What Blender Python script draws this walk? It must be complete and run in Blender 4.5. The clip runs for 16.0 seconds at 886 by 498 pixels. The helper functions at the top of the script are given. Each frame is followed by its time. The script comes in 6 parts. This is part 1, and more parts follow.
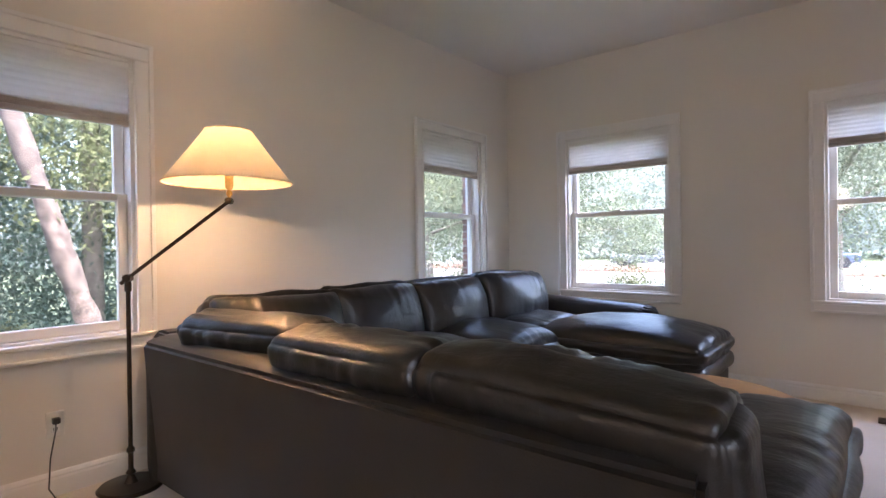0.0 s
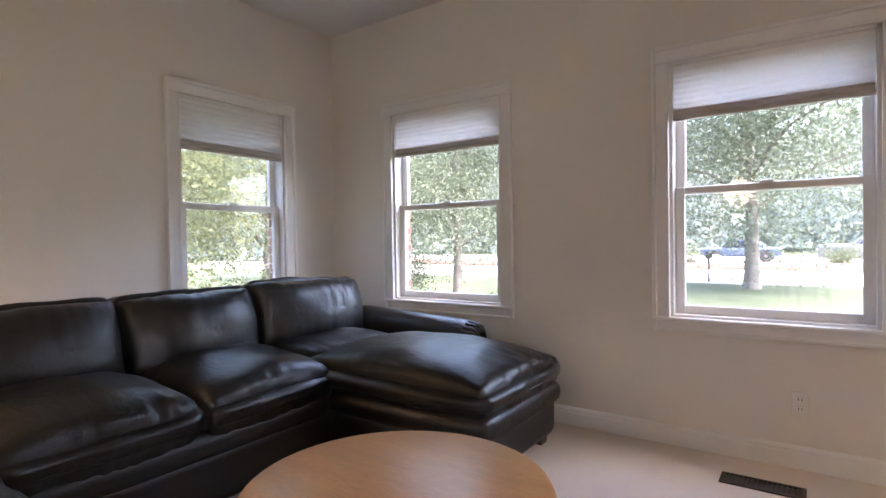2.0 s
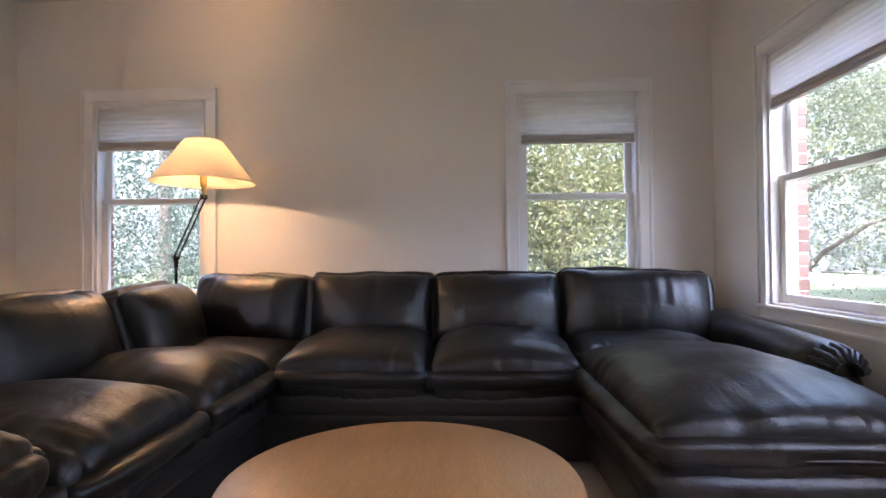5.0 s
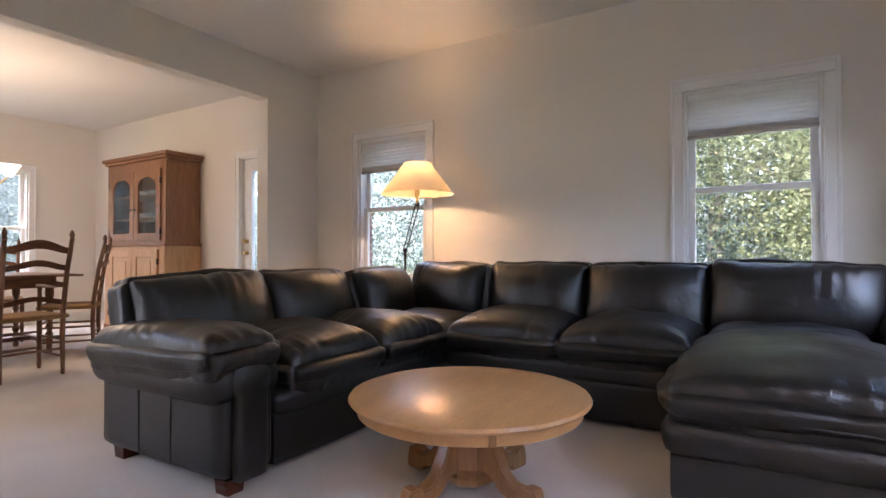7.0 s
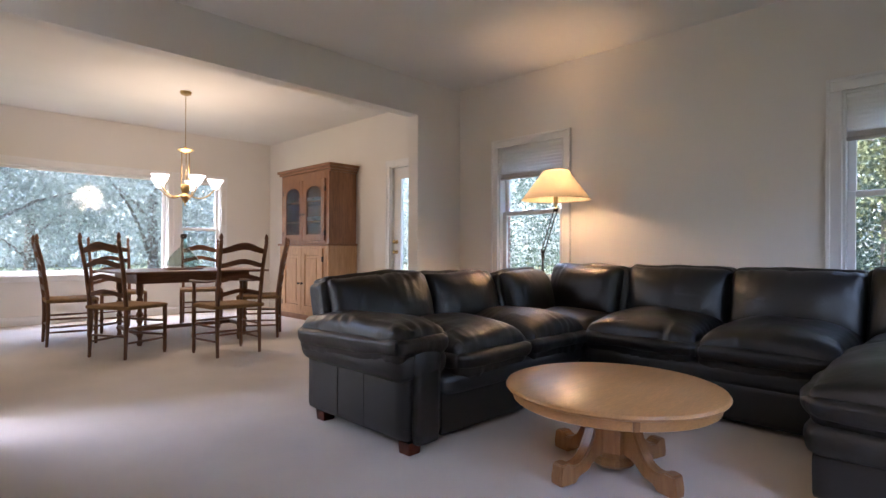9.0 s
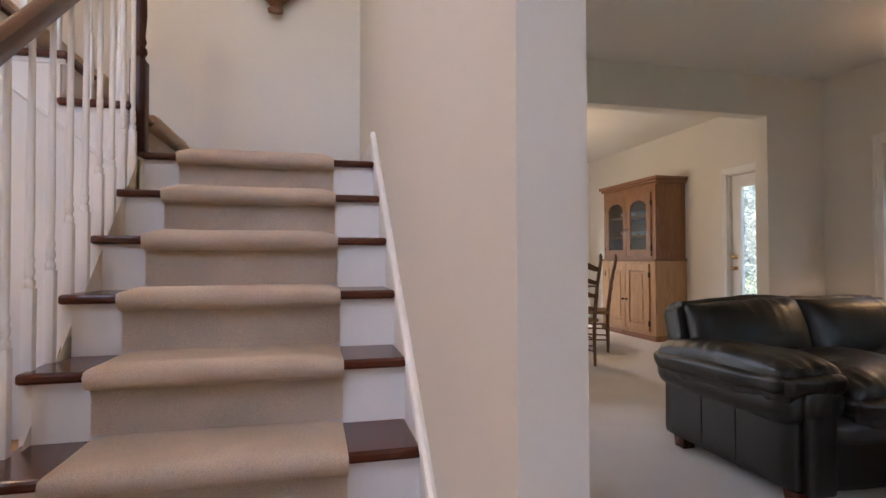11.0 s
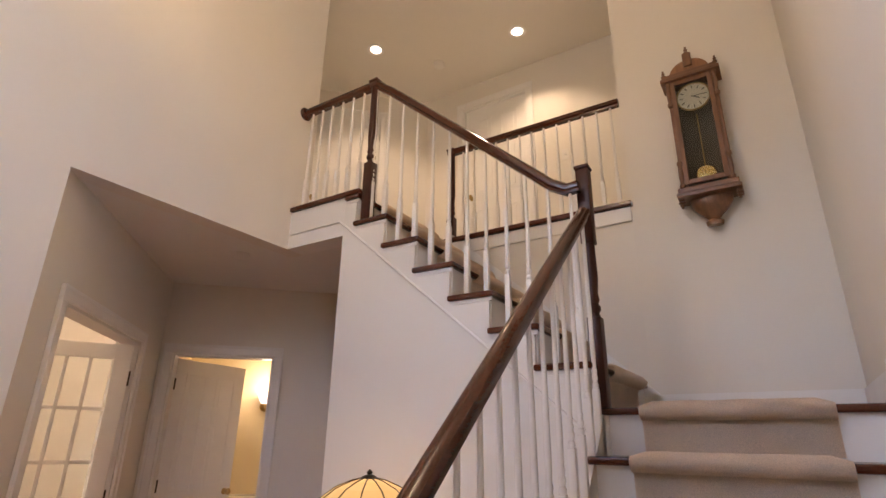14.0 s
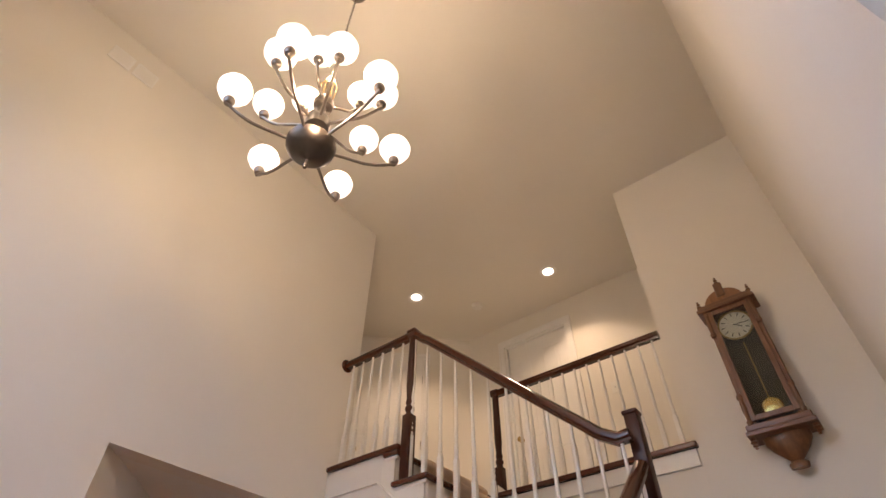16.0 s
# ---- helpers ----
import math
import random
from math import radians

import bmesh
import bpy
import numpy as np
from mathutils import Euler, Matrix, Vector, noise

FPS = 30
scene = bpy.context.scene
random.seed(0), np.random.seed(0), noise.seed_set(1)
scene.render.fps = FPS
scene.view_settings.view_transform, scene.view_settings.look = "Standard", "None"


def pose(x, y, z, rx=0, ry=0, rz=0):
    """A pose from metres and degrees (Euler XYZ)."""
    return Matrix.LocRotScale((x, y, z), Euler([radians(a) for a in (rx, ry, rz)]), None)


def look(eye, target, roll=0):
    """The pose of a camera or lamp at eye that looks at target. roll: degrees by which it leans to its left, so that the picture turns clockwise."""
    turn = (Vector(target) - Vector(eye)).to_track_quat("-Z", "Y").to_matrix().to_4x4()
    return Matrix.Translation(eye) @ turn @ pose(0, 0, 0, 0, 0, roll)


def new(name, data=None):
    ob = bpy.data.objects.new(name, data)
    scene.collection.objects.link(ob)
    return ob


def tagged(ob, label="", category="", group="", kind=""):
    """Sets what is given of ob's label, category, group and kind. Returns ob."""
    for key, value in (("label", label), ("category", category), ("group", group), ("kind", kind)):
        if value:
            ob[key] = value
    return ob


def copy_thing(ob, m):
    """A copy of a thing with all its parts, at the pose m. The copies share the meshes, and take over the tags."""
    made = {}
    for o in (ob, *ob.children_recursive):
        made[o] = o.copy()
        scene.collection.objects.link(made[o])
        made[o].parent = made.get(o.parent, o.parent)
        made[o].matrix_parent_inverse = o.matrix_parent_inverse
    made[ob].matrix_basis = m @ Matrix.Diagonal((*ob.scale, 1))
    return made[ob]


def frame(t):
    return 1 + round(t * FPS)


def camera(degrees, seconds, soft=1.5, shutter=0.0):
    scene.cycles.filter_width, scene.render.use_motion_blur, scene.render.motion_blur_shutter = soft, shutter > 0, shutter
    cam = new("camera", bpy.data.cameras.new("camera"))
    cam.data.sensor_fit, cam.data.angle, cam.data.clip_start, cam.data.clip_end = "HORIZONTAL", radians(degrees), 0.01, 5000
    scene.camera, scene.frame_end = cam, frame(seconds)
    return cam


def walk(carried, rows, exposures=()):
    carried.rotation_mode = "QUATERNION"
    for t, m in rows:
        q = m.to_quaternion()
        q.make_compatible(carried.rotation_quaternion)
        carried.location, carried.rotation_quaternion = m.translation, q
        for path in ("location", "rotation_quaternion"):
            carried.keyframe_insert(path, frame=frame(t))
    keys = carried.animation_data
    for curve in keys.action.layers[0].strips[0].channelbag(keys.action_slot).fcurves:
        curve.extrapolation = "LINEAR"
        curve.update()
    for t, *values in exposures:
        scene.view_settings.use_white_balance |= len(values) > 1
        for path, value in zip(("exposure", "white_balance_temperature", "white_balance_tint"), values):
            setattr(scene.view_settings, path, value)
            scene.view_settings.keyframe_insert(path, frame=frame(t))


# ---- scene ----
cam = camera(79.6, 16.0)
ROWS = [  # seconds, eye, yaw, pitch, lean
    (0.0, 0.819, 0.514, 1.089, 39.93, -0.23, -0.80),
    (0.5, 0.889, 0.836, 1.110, 37.22, -0.50, -0.95),
    (1.0, 0.974, 1.185, 1.127, 35.89, -0.71, -1.11),
    (1.5, 1.080, 1.541, 1.162, 35.25, -1.17, -1.20),
    (2.0, 1.121, 1.937, 1.115, 34.85, -0.95, -0.92),
    (2.5, 1.086, 2.216, 1.064, 37.60, -0.66, -0.70),
    (3.0, 1.098, 2.338, 1.010, 46.53, -0.13, -0.89),
    (3.5, 1.174, 2.482, 0.970, 57.79, 0.37, -1.00),
    (4.0, 1.237, 2.742, 0.948, 69.50, 0.51, -0.76),
    (4.5, 1.361, 3.039, 0.952, 81.72, 0.74, -0.60),
    (7.0, 1.944, 4.168, 0.911, 121.30, 0.74, -0.10),
    (7.5, 2.037, 4.239, 0.885, 126.19, 0.51, -0.07),
    (8.0, 2.131, 4.285, 0.893, 129.01, 0.26, -0.10),
    (10.5, 2.543, 4.294, 1.064, 155.04, 0.72, 0.30),
    (11.0, 2.632, 4.278, 1.054, 166.53, 1.15, -0.10),
    (11.5, 2.746, 4.243, 1.085, 176.98, 1.70, 0.09),
    (12.0, 2.772, 4.176, 1.151, 185.57, 1.94, 0.10),
    (12.5, 2.756, 4.156, 1.211, 193.40, 2.88, 0.26),
    (13.0, 2.732, 4.147, 1.273, 201.23, 6.61, 0.37),
    (13.5, 2.704, 4.146, 1.326, 207.76, 12.84, 0.63),
    (14.0, 2.685, 4.147, 1.382, 212.39, 19.74, 0.80),
    (14.5, 2.672, 4.129, 1.429, 215.73, 26.62, 0.89),
    (15.0, 2.665, 4.104, 1.465, 217.68, 33.23, 0.94),
    (15.5, 2.652, 4.112, 1.480, 218.50, 38.89, 0.81),
    (16.0, 2.610, 4.129, 1.494, 218.80, 44.03, 0.54),
]


EXPOSURES = [(0.0, 4.36, 6150, 23), (1.0, 4.36, 6420, 23), (2.5, 4.38, 6450, 24), (4.5, 4.38, 6260, 26), (7.0, 4.40, 6150, 23), (8.0, 4.32, 5850, 22), (10.5, 4.0, 6150, 19), (11.0, 3.92, 6380, 19), (12.0, 3.69, 6720, 18), (12.5, 3.74, 6800, 18), (13.5, 3.74, 6740, 21), (16.0, 3.49, 6620, 22)]  # seconds, stops, kelvin, tint


def gaze(x, y, z, yaw, pitch, lean):
    a, b = radians(yaw), radians(pitch)
    return look((x, y, z), (x - math.sin(a) * math.cos(b), y + math.cos(a) * math.cos(b), z + math.sin(b)), lean)


walk(cam, [(row[0], gaze(*row[1:])) for row in ROWS], EXPOSURES)

# ---- world, sun, lamps ----
world = bpy.data.worlds.new("sky")
scene.world = world
world.use_nodes = True
wn = world.node_tree
sky = wn.nodes.new("ShaderNodeTexSky")
sky.sky_type = "NISHITA"
sky.sun_disc = False
sky.sun_elevation, sky.sun_rotation = radians(63), radians(95)
sky.air_density, sky.dust_density, sky.ozone_density = 1.2, 3.5, 1.0
wn.links.new(sky.outputs[0], wn.nodes["Background"].inputs[0])
wn.nodes["Background"].inputs[1].default_value = 0.15


def lamp(name, kind, energy, m, color=(1, 1, 1), **sizes):
    data = bpy.data.lights.new(name, kind)
    data.energy, data.color = energy, color
    if "radius" in sizes:
        data.shadow_soft_size = sizes["radius"]
    if "angle" in sizes:
        data.angle = sizes["angle"]
    if "cone" in sizes:
        data.spot_size, data.spot_blend = sizes["cone"], 0.6
    ob = new(name, data)
    ob.matrix_world = m
    return ob


lamp("sun", "SUN", 1.0, look((0, 0, 30), (-15, 3, 0)), (1.0, 0.96, 0.9), angle=radians(12))
WARM = (1.0, 0.60, 0.28)
SOFT = (1.0, 0.76, 0.5)
FOYER_C = (1.0, 0.74, 0.46)
FOYER_W, DINING_W = 2.05, 2.5

# ---- measures ----
XW, YN, YS, ZC = -2.05, 4.96, 0.23, 2.75      # living room: west, north and south walls, ceiling
XS0, XS1 = 2.24, 2.352                        # wall between living room and stairs
YD = -4.2                                     # far wall of the dining room
XE, YC, ZT = 5.40, 0.765, 5.19                # foyer: east wall, clock wall, ceiling
R, GO = 0.19, 0.2304                          # riser and going of the stairs
ZL, ZU, ZH = 8 * R, 15 * R, 2.59              # landing, upper floor, hall ceiling
XR = 3.385                                    # open side of the first flight
Y2 = 1.85                                     # open side of the second flight


# ---- mesh helpers ----
def thing(name, label="", category="", group="", m=None, kind=""):
    ob = new(name)
    ob.empty_display_size = 0.1
    if m is not None:
        ob.matrix_world = m
    return tagged(ob, label, category, group, kind)


def part(name, bm, material, parent=None, label="", smooth=None, m=None):
    me = bpy.data.meshes.new(name)
    if smooth is not None:
        for f in bm.faces:
            f.smooth = True
        lim = math.cos(radians(smooth))
        bm.normal_update()
        for e in bm.edges:
            if len(e.link_faces) == 2 and e.link_faces[0].normal.dot(e.link_faces[1].normal) < lim:
                e.smooth = False
    bm.to_mesh(me)
    bm.free()
    me.materials.append(material)
    ob = new(name, me)
    if parent is not None:
        ob.parent = parent
    if m is not None:
        ob.matrix_basis = m
    if label:
        ob["label"] = label
    return ob


def box(bm, lo, hi, bevel=0.0, m=None):
    lo, hi = Vector(lo), Vector(hi)
    vs = [bm.verts.new((x, y, z)) for x in (lo.x, hi.x) for y in (lo.y, hi.y) for z in (lo.z, hi.z)]
    fs = [bm.faces.new([vs[i] for i in q]) for q in ((0, 1, 3, 2), (4, 6, 7, 5), (0, 4, 5, 1), (2, 3, 7, 6), (0, 2, 6, 4), (1, 5, 7, 3))]
    out = vs
    if bevel > 0:
        es = list({e for f in fs for e in f.edges})
        r = bmesh.ops.bevel(bm, geom=es, offset=bevel, segments=2, profile=0.5, affect="EDGES")
        out = list({v for f in r["faces"] for v in f.verts} | {v for v in vs if v.is_valid})
    if m is not None:
        bmesh.ops.transform(bm, matrix=m, verts=out)
    return bm


def solid(lo, hi, bevel=0.0, m=None):
    return box(bmesh.new(), lo, hi, bevel, m)


def boxes(*pairs, bevel=0.0):
    bm = bmesh.new()
    for lo, hi in pairs:
        box(bm, lo, hi, bevel)
    return bm


def lathe(profile, seg=20, bm=None, m=None):
    """Turned solid round z from (radius, z) pairs, bottom to top."""
    bm = bm or bmesh.new()
    made, rings = [], []
    for r, z in profile:
        if r < 1e-5:
            rings.append([bm.verts.new((0, 0, z))])
        else:
            rings.append([bm.verts.new((r * math.cos(a), r * math.sin(a), z)) for a in (2 * math.pi * i / seg for i in range(seg))])
        made += rings[-1]
    for a, b in zip(rings, rings[1:]):
        for i in range(seg):
            j = (i + 1) % seg
            if len(a) == 1 and len(b) == 1:
                continue
            if len(a) == 1:
                bm.faces.new((a[0], b[i], b[j])) if False else bm.faces.new((a[0], b[j], b[i]))
            elif len(b) == 1:
                bm.faces.new((a[i], a[j], b[0]))
            else:
                bm.faces.new((a[i], a[j], b[j], b[i]))
    if len(rings[0]) > 1:
        bm.faces.new(rings[0][::-1])
    if len(rings[-1]) > 1:
        bm.faces.new(rings[-1])
    if m is not None:
        bmesh.ops.transform(bm, matrix=m, verts=made)
    return bm


def tube(points, radius, seg=10, bm=None, flat=1.0, caps=True):
    """A tube along points; radius may be a number or one for each point; flat squeezes it upright."""
    bm = bm or bmesh.new()
    pts = [Vector(p) for p in points]
    rs = radius if hasattr(radius, "__len__") else [radius] * len(pts)
    rings = []
    side = None
    for i, p in enumerate(pts):
        t = (pts[min(i + 1, len(pts) - 1)] - pts[max(i - 1, 0)]).normalized()
        if side is None:
            side = t.cross(Vector((0, 0, 1)))
            if side.length < 0.05:
                side = t.cross(Vector((0, 1, 0)))
        side = (side - t * side.dot(t)).normalized()
        up = side.cross(t)
        rings.append([bm.verts.new(p + rs[i] * (math.cos(a) * side + flat * math.sin(a) * up)) for a in (2 * math.pi * k / seg for k in range(seg))])
    for a, b in zip(rings, rings[1:]):
        for k in range(seg):
            bm.faces.new((a[k], a[(k + 1) % seg], b[(k + 1) % seg], b[k]))
    if caps:
        bm.faces.new(rings[0][::-1])
        bm.faces.new(rings[-1])
    return bm


def sheet(outline, depth, bm=None, m=None):
    """An outline in the x-z plane, thickened along +y."""
    bm = bm or bmesh.new()
    a = [bm.verts.new((x, 0, z)) for x, z in outline]
    b = [bm.verts.new((x, depth, z)) for x, z in outline]
    n = len(a)
    bm.faces.new(a)
    bm.faces.new(b[::-1])
    for i in range(n):
        bm.faces.new((a[(i + 1) % n], a[i], b[i], b[(i + 1) % n]))
    if m is not None:
        bmesh.ops.transform(bm, matrix=m, verts=a + b)
    bmesh.ops.recalc_face_normals(bm, faces=bm.faces)
    return bm


def cushion(size, radius, crown=0.0, wrinkle=0.0, n=14, seed=0.0, sag=0.0, bm=None, m=None, freq=22.0, bulge=None, pillow=0.0):
    """A stuffed block: rounded edges, a crowned top and front, and creases that run in from its seams."""
    bm = bm or bmesh.new()
    sx, sy, sz = (s / 2 for s in size)
    r = min(radius, sx, sy, sz)
    cube = bmesh.new()
    bmesh.ops.create_cube(cube, size=2)
    bmesh.ops.subdivide_edges(cube, edges=cube.edges[:], cuts=n, use_grid_fill=True)
    index = {}
    for v in cube.verts:
        c = v.co
        p = Vector((c.x * sx, c.y * sy, c.z * sz))
        q = Vector((max(-(sx - r), min(sx - r, p.x)), max(-(sy - r), min(sy - r, p.y)), max(-(sz - r), min(sz - r, p.z))))
        d = p - q
        if d.length > 1e-6:
            k = max(abs(d.x), abs(d.y), abs(d.z))
            p = q + d.normalized() * min(r, k if k < r else r)
        ex, ey, ez = 1 - c.x ** 2, 1 - c.y ** 2, 1 - c.z ** 2
        p.z += crown * c.z * (ex * ey) ** 0.5 if ex > 0 and ey > 0 else 0
        side = 0.35 * crown if bulge is None else bulge
        p.x += 0.3 * side * c.x * (max(ey, 0) * max(ez, 0)) ** 0.5
        p.y += (side if c.y > 0 or bulge is None else 0.15 * side) * c.y * (max(ex, 0) * max(ez, 0)) ** 0.5
        p.z -= sag * max(ex, 0) * max(ey, 0) * (c.z > 0)
        half = (sx, sy, sz)
        thin = min(range(3), key=lambda k: half[k])
        if pillow and c[thin] > 0:
            a, b = (c[k] for k in range(3) if k != thin)
            p[thin] *= 1 - pillow * (1 - (max(0.0, 1 - a ** 4) * max(0.0, 1 - b ** 4)) ** 0.5)
        if wrinkle:
            out = d.normalized() if d.length > 1e-6 else Vector((0, 0, 1))
            w = 0.0
            for k, (a, b) in enumerate(((p.y, p.z), (p.x, p.z), (p.x, p.y))):
                if k == thin:
                    continue
                away = (1 - abs(c[k])) * half[k]
                spot = Vector((a * 4 + seed, b * 4, k + 3 * (c[k] > 0)))
                reach = 0.085 + 0.13 * noise.noise(spot)
                wave = noise.noise(Vector((a * freq + 3 * seed + 7 * k, b * freq * 0.3, 1.7 * seed + 2.2 * (c[k] > 0) + 1.2 * away)))
                fold = 0.5 - (wave * wave + 0.004) ** 0.5
                many = min(1.0, max(0.12, 0.55 + 1.5 * noise.noise(spot + Vector((9.1, 3.3, 5.7)))))
                w += 2.4 * many * fold * math.exp(-away / max(reach, 0.02)) * min(1.0, away / 0.02 + 0.12)
            w += 0.8 * noise.noise(Vector((p.x * 5 + seed, p.y * 5, p.z * 5 - seed)))
            p += out * wrinkle * w
        if m is not None:
            p = m @ p
        index[v] = bm.verts.new(p)
    for f in cube.faces:
        bm.faces.new([index[v] for v in f.verts])
    cube.free()
    return bm


def text_bars(bm, lo, hi):
    return box(bm, lo, hi)


# ---- materials ----
def mat(name, color, rough=0.5, metal=0.0, vary=0.08, scale=6.0, grain=0.0, grain_scale=300.0, bump=0.0, bump_scale=80.0, coat=0.0, spec=0.5, stretch=None, per_piece=0.0):
    m = bpy.data.materials.new(name)
    m.use_nodes = True
    t = m.node_tree
    b = t.nodes["Principled BSDF"]
    b.inputs["Roughness"].default_value = rough
    b.inputs["Metallic"].default_value = metal
    b.inputs["Coat Weight"].default_value = coat
    b.inputs["Specular IOR Level"].default_value = spec
    co = t.nodes.new("ShaderNodeTexCoord")
    src = co.outputs["Object"]
    if stretch:
        mp = t.nodes.new("ShaderNodeMapping")
        mp.inputs["Scale"].default_value = stretch
        t.links.new(src, mp.inputs["Vector"])
        src = mp.outputs["Vector"]

    def tex(s, detail=4.0):
        n = t.nodes.new("ShaderNodeTexNoise")
        n.inputs["Scale"].default_value, n.inputs["Detail"].default_value = s, detail
        t.links.new(src, n.inputs["Vector"])
        return n.outputs["Fac"]

    def mix(a, f, k):
        r = t.nodes.new("ShaderNodeMapRange")
        r.inputs["From Min"].default_value, r.inputs["From Max"].default_value = 0.25, 0.75
        r.inputs["To Min"].default_value, r.inputs["To Max"].default_value = 1 - k, 1 + k
        t.links.new(f, r.inputs["Value"])
        x = t.nodes.new("ShaderNodeVectorMath")
        x.operation = "MULTIPLY"
        t.links.new(a, x.inputs[0])
        t.links.new(r.outputs["Result"], x.inputs[1])
        return x.outputs[0]

    rgb = t.nodes.new("ShaderNodeRGB")
    rgb.outputs[0].default_value = (*color, 1)
    out = rgb.outputs[0]
    if vary:
        out = mix(out, tex(scale), vary)
    if grain:
        out = mix(out, tex(grain_scale, 2.0), grain)
    if per_piece:
        info = t.nodes.new("ShaderNodeObjectInfo")
        out = mix(out, info.outputs["Random"], per_piece)
    t.links.new(out, b.inputs["Base Color"])
    if bump:
        n = t.nodes.new("ShaderNodeBump")
        n.inputs["Strength"].default_value, n.inputs["Distance"].default_value = bump, 0.004
        t.links.new(tex(bump_scale, 3.0), n.inputs["Height"])
        t.links.new(n.outputs["Normal"], b.inputs["Normal"])
    rr = t.nodes.new("ShaderNodeMapRange")
    rr.inputs["To Min"].default_value, rr.inputs["To Max"].default_value = max(0.02, rough - 0.04), min(1, rough + 0.04)
    t.links.new(tex(scale * 2.3), rr.inputs["Value"])
    t.links.new(rr.outputs["Result"], b.inputs["Roughness"])
    return m


def wood(name, dark, light, rough=0.35, axis=0, ring=14.0, coat=0.2, stretch=9.0, per_piece=0.0):
    """Grain that runs along the object's own axis."""
    m = bpy.data.materials.new(name)
    m.use_nodes = True
    t = m.node_tree
    b = t.nodes["Principled BSDF"]
    b.inputs["Coat Weight"].default_value = coat
    b.inputs["Coat Roughness"].default_value = 0.15
    co = t.nodes.new("ShaderNodeTexCoord")
    mp = t.nodes.new("ShaderNodeMapping")
    sc = [stretch, stretch, stretch]
    sc[axis] = 1.0
    mp.inputs["Scale"].default_value = sc
    t.links.new(co.outputs["Object"], mp.inputs["Vector"])
    n1 = t.nodes.new("ShaderNodeTexNoise")
    n1.inputs["Scale"].default_value, n1.inputs["Detail"].default_value, n1.inputs["Distortion"].default_value = ring * 0.25, 6.0, 1.2
    n2 = t.nodes.new("ShaderNodeTexNoise")
    n2.inputs["Scale"].default_value, n2.inputs["Detail"].default_value = ring * 3, 3.0
    for n in (n1, n2):
        t.links.new(mp.outputs["Vector"], n.inputs["Vector"])
    add = t.nodes.new("ShaderNodeMath")
    add.operation = "MULTIPLY_ADD"
    t.links.new(n2.outputs["Fac"], add.inputs[0])
    add.inputs[1].default_value = 0.35
    t.links.new(n1.outputs["Fac"], add.inputs[2])
    src = add.outputs[0]
    if per_piece:
        info = t.nodes.new("ShaderNodeObjectInfo")
        a2 = t.nodes.new("ShaderNodeMath")
        a2.operation = "MULTIPLY_ADD"
        t.links.new(info.outputs["Random"], a2.inputs[0])
        a2.inputs[1].default_value = per_piece
        t.links.new(src, a2.inputs[2])
        src = a2.outputs[0]
    ramp = t.nodes.new("ShaderNodeValToRGB")
    ramp.color_ramp.elements[0].position, ramp.color_ramp.elements[1].position = 0.42, 0.92
    ramp.color_ramp.elements[0].color, ramp.color_ramp.elements[1].color = (*dark, 1), (*light, 1)
    t.links.new(src, ramp.inputs["Fac"])
    t.links.new(ramp.outputs["Color"], b.inputs["Base Color"])
    rr = t.nodes.new("ShaderNodeMapRange")
    rr.inputs["To Min"].default_value, rr.inputs["To Max"].default_value = rough - 0.03, rough + 0.04
    t.links.new(n1.outputs["Fac"], rr.inputs["Value"])
    t.links.new(rr.outputs["Result"], b.inputs["Roughness"])
    bp = t.nodes.new("ShaderNodeBump")
    bp.inputs["Strength"].default_value, bp.inputs["Distance"].default_value = 0.06, 0.002
    t.links.new(n2.outputs["Fac"], bp.inputs["Height"])
    t.links.new(bp.outputs["Normal"], b.inputs["Normal"])
    return m


def glow(name, color, strength, base=(0.9, 0.85, 0.75)):
    m = mat(name, base, 0.4, vary=0.03)
    b = m.node_tree.nodes["Principled BSDF"]
    b.inputs["Emission Color"].default_value = (*color, 1)
    b.inputs["Emission Strength"].default_value = strength
    return m


def clear(name, color=(1, 1, 1), rough=0.0, thin=True):
    m = bpy.data.materials.new(name)
    m.use_nodes = True
    t = m.node_tree
    t.nodes.remove(t.nodes["Principled BSDF"])
    tr = t.nodes.new("ShaderNodeBsdfTransparent")
    tr.inputs[0].default_value = (*color, 1)
    gl = t.nodes.new("ShaderNodeBsdfGlossy")
    gl.inputs["Roughness"].default_value = rough
    lw = t.nodes.new("ShaderNodeLayerWeight")
    pw = t.nodes.new("ShaderNodeMath")
    pw.operation, pw.inputs[1].default_value = "POWER", 4.0
    t.links.new(lw.outputs["Facing"], pw.inputs[0])
    fr = t.nodes.new("ShaderNodeMapRange")
    fr.inputs["To Min"].default_value, fr.inputs["To Max"].default_value = 0.035, 0.6
    t.links.new(pw.outputs[0], fr.inputs["Value"])
    mx = t.nodes.new("ShaderNodeMixShader")
    t.links.new(fr.outputs[0], mx.inputs[0])
    t.links.new(tr.outputs[0], mx.inputs[1])
    t.links.new(gl.outputs[0], mx.inputs[2])
    t.links.new(mx.outputs[0], t.nodes["Material Output"].inputs[0])
    return m


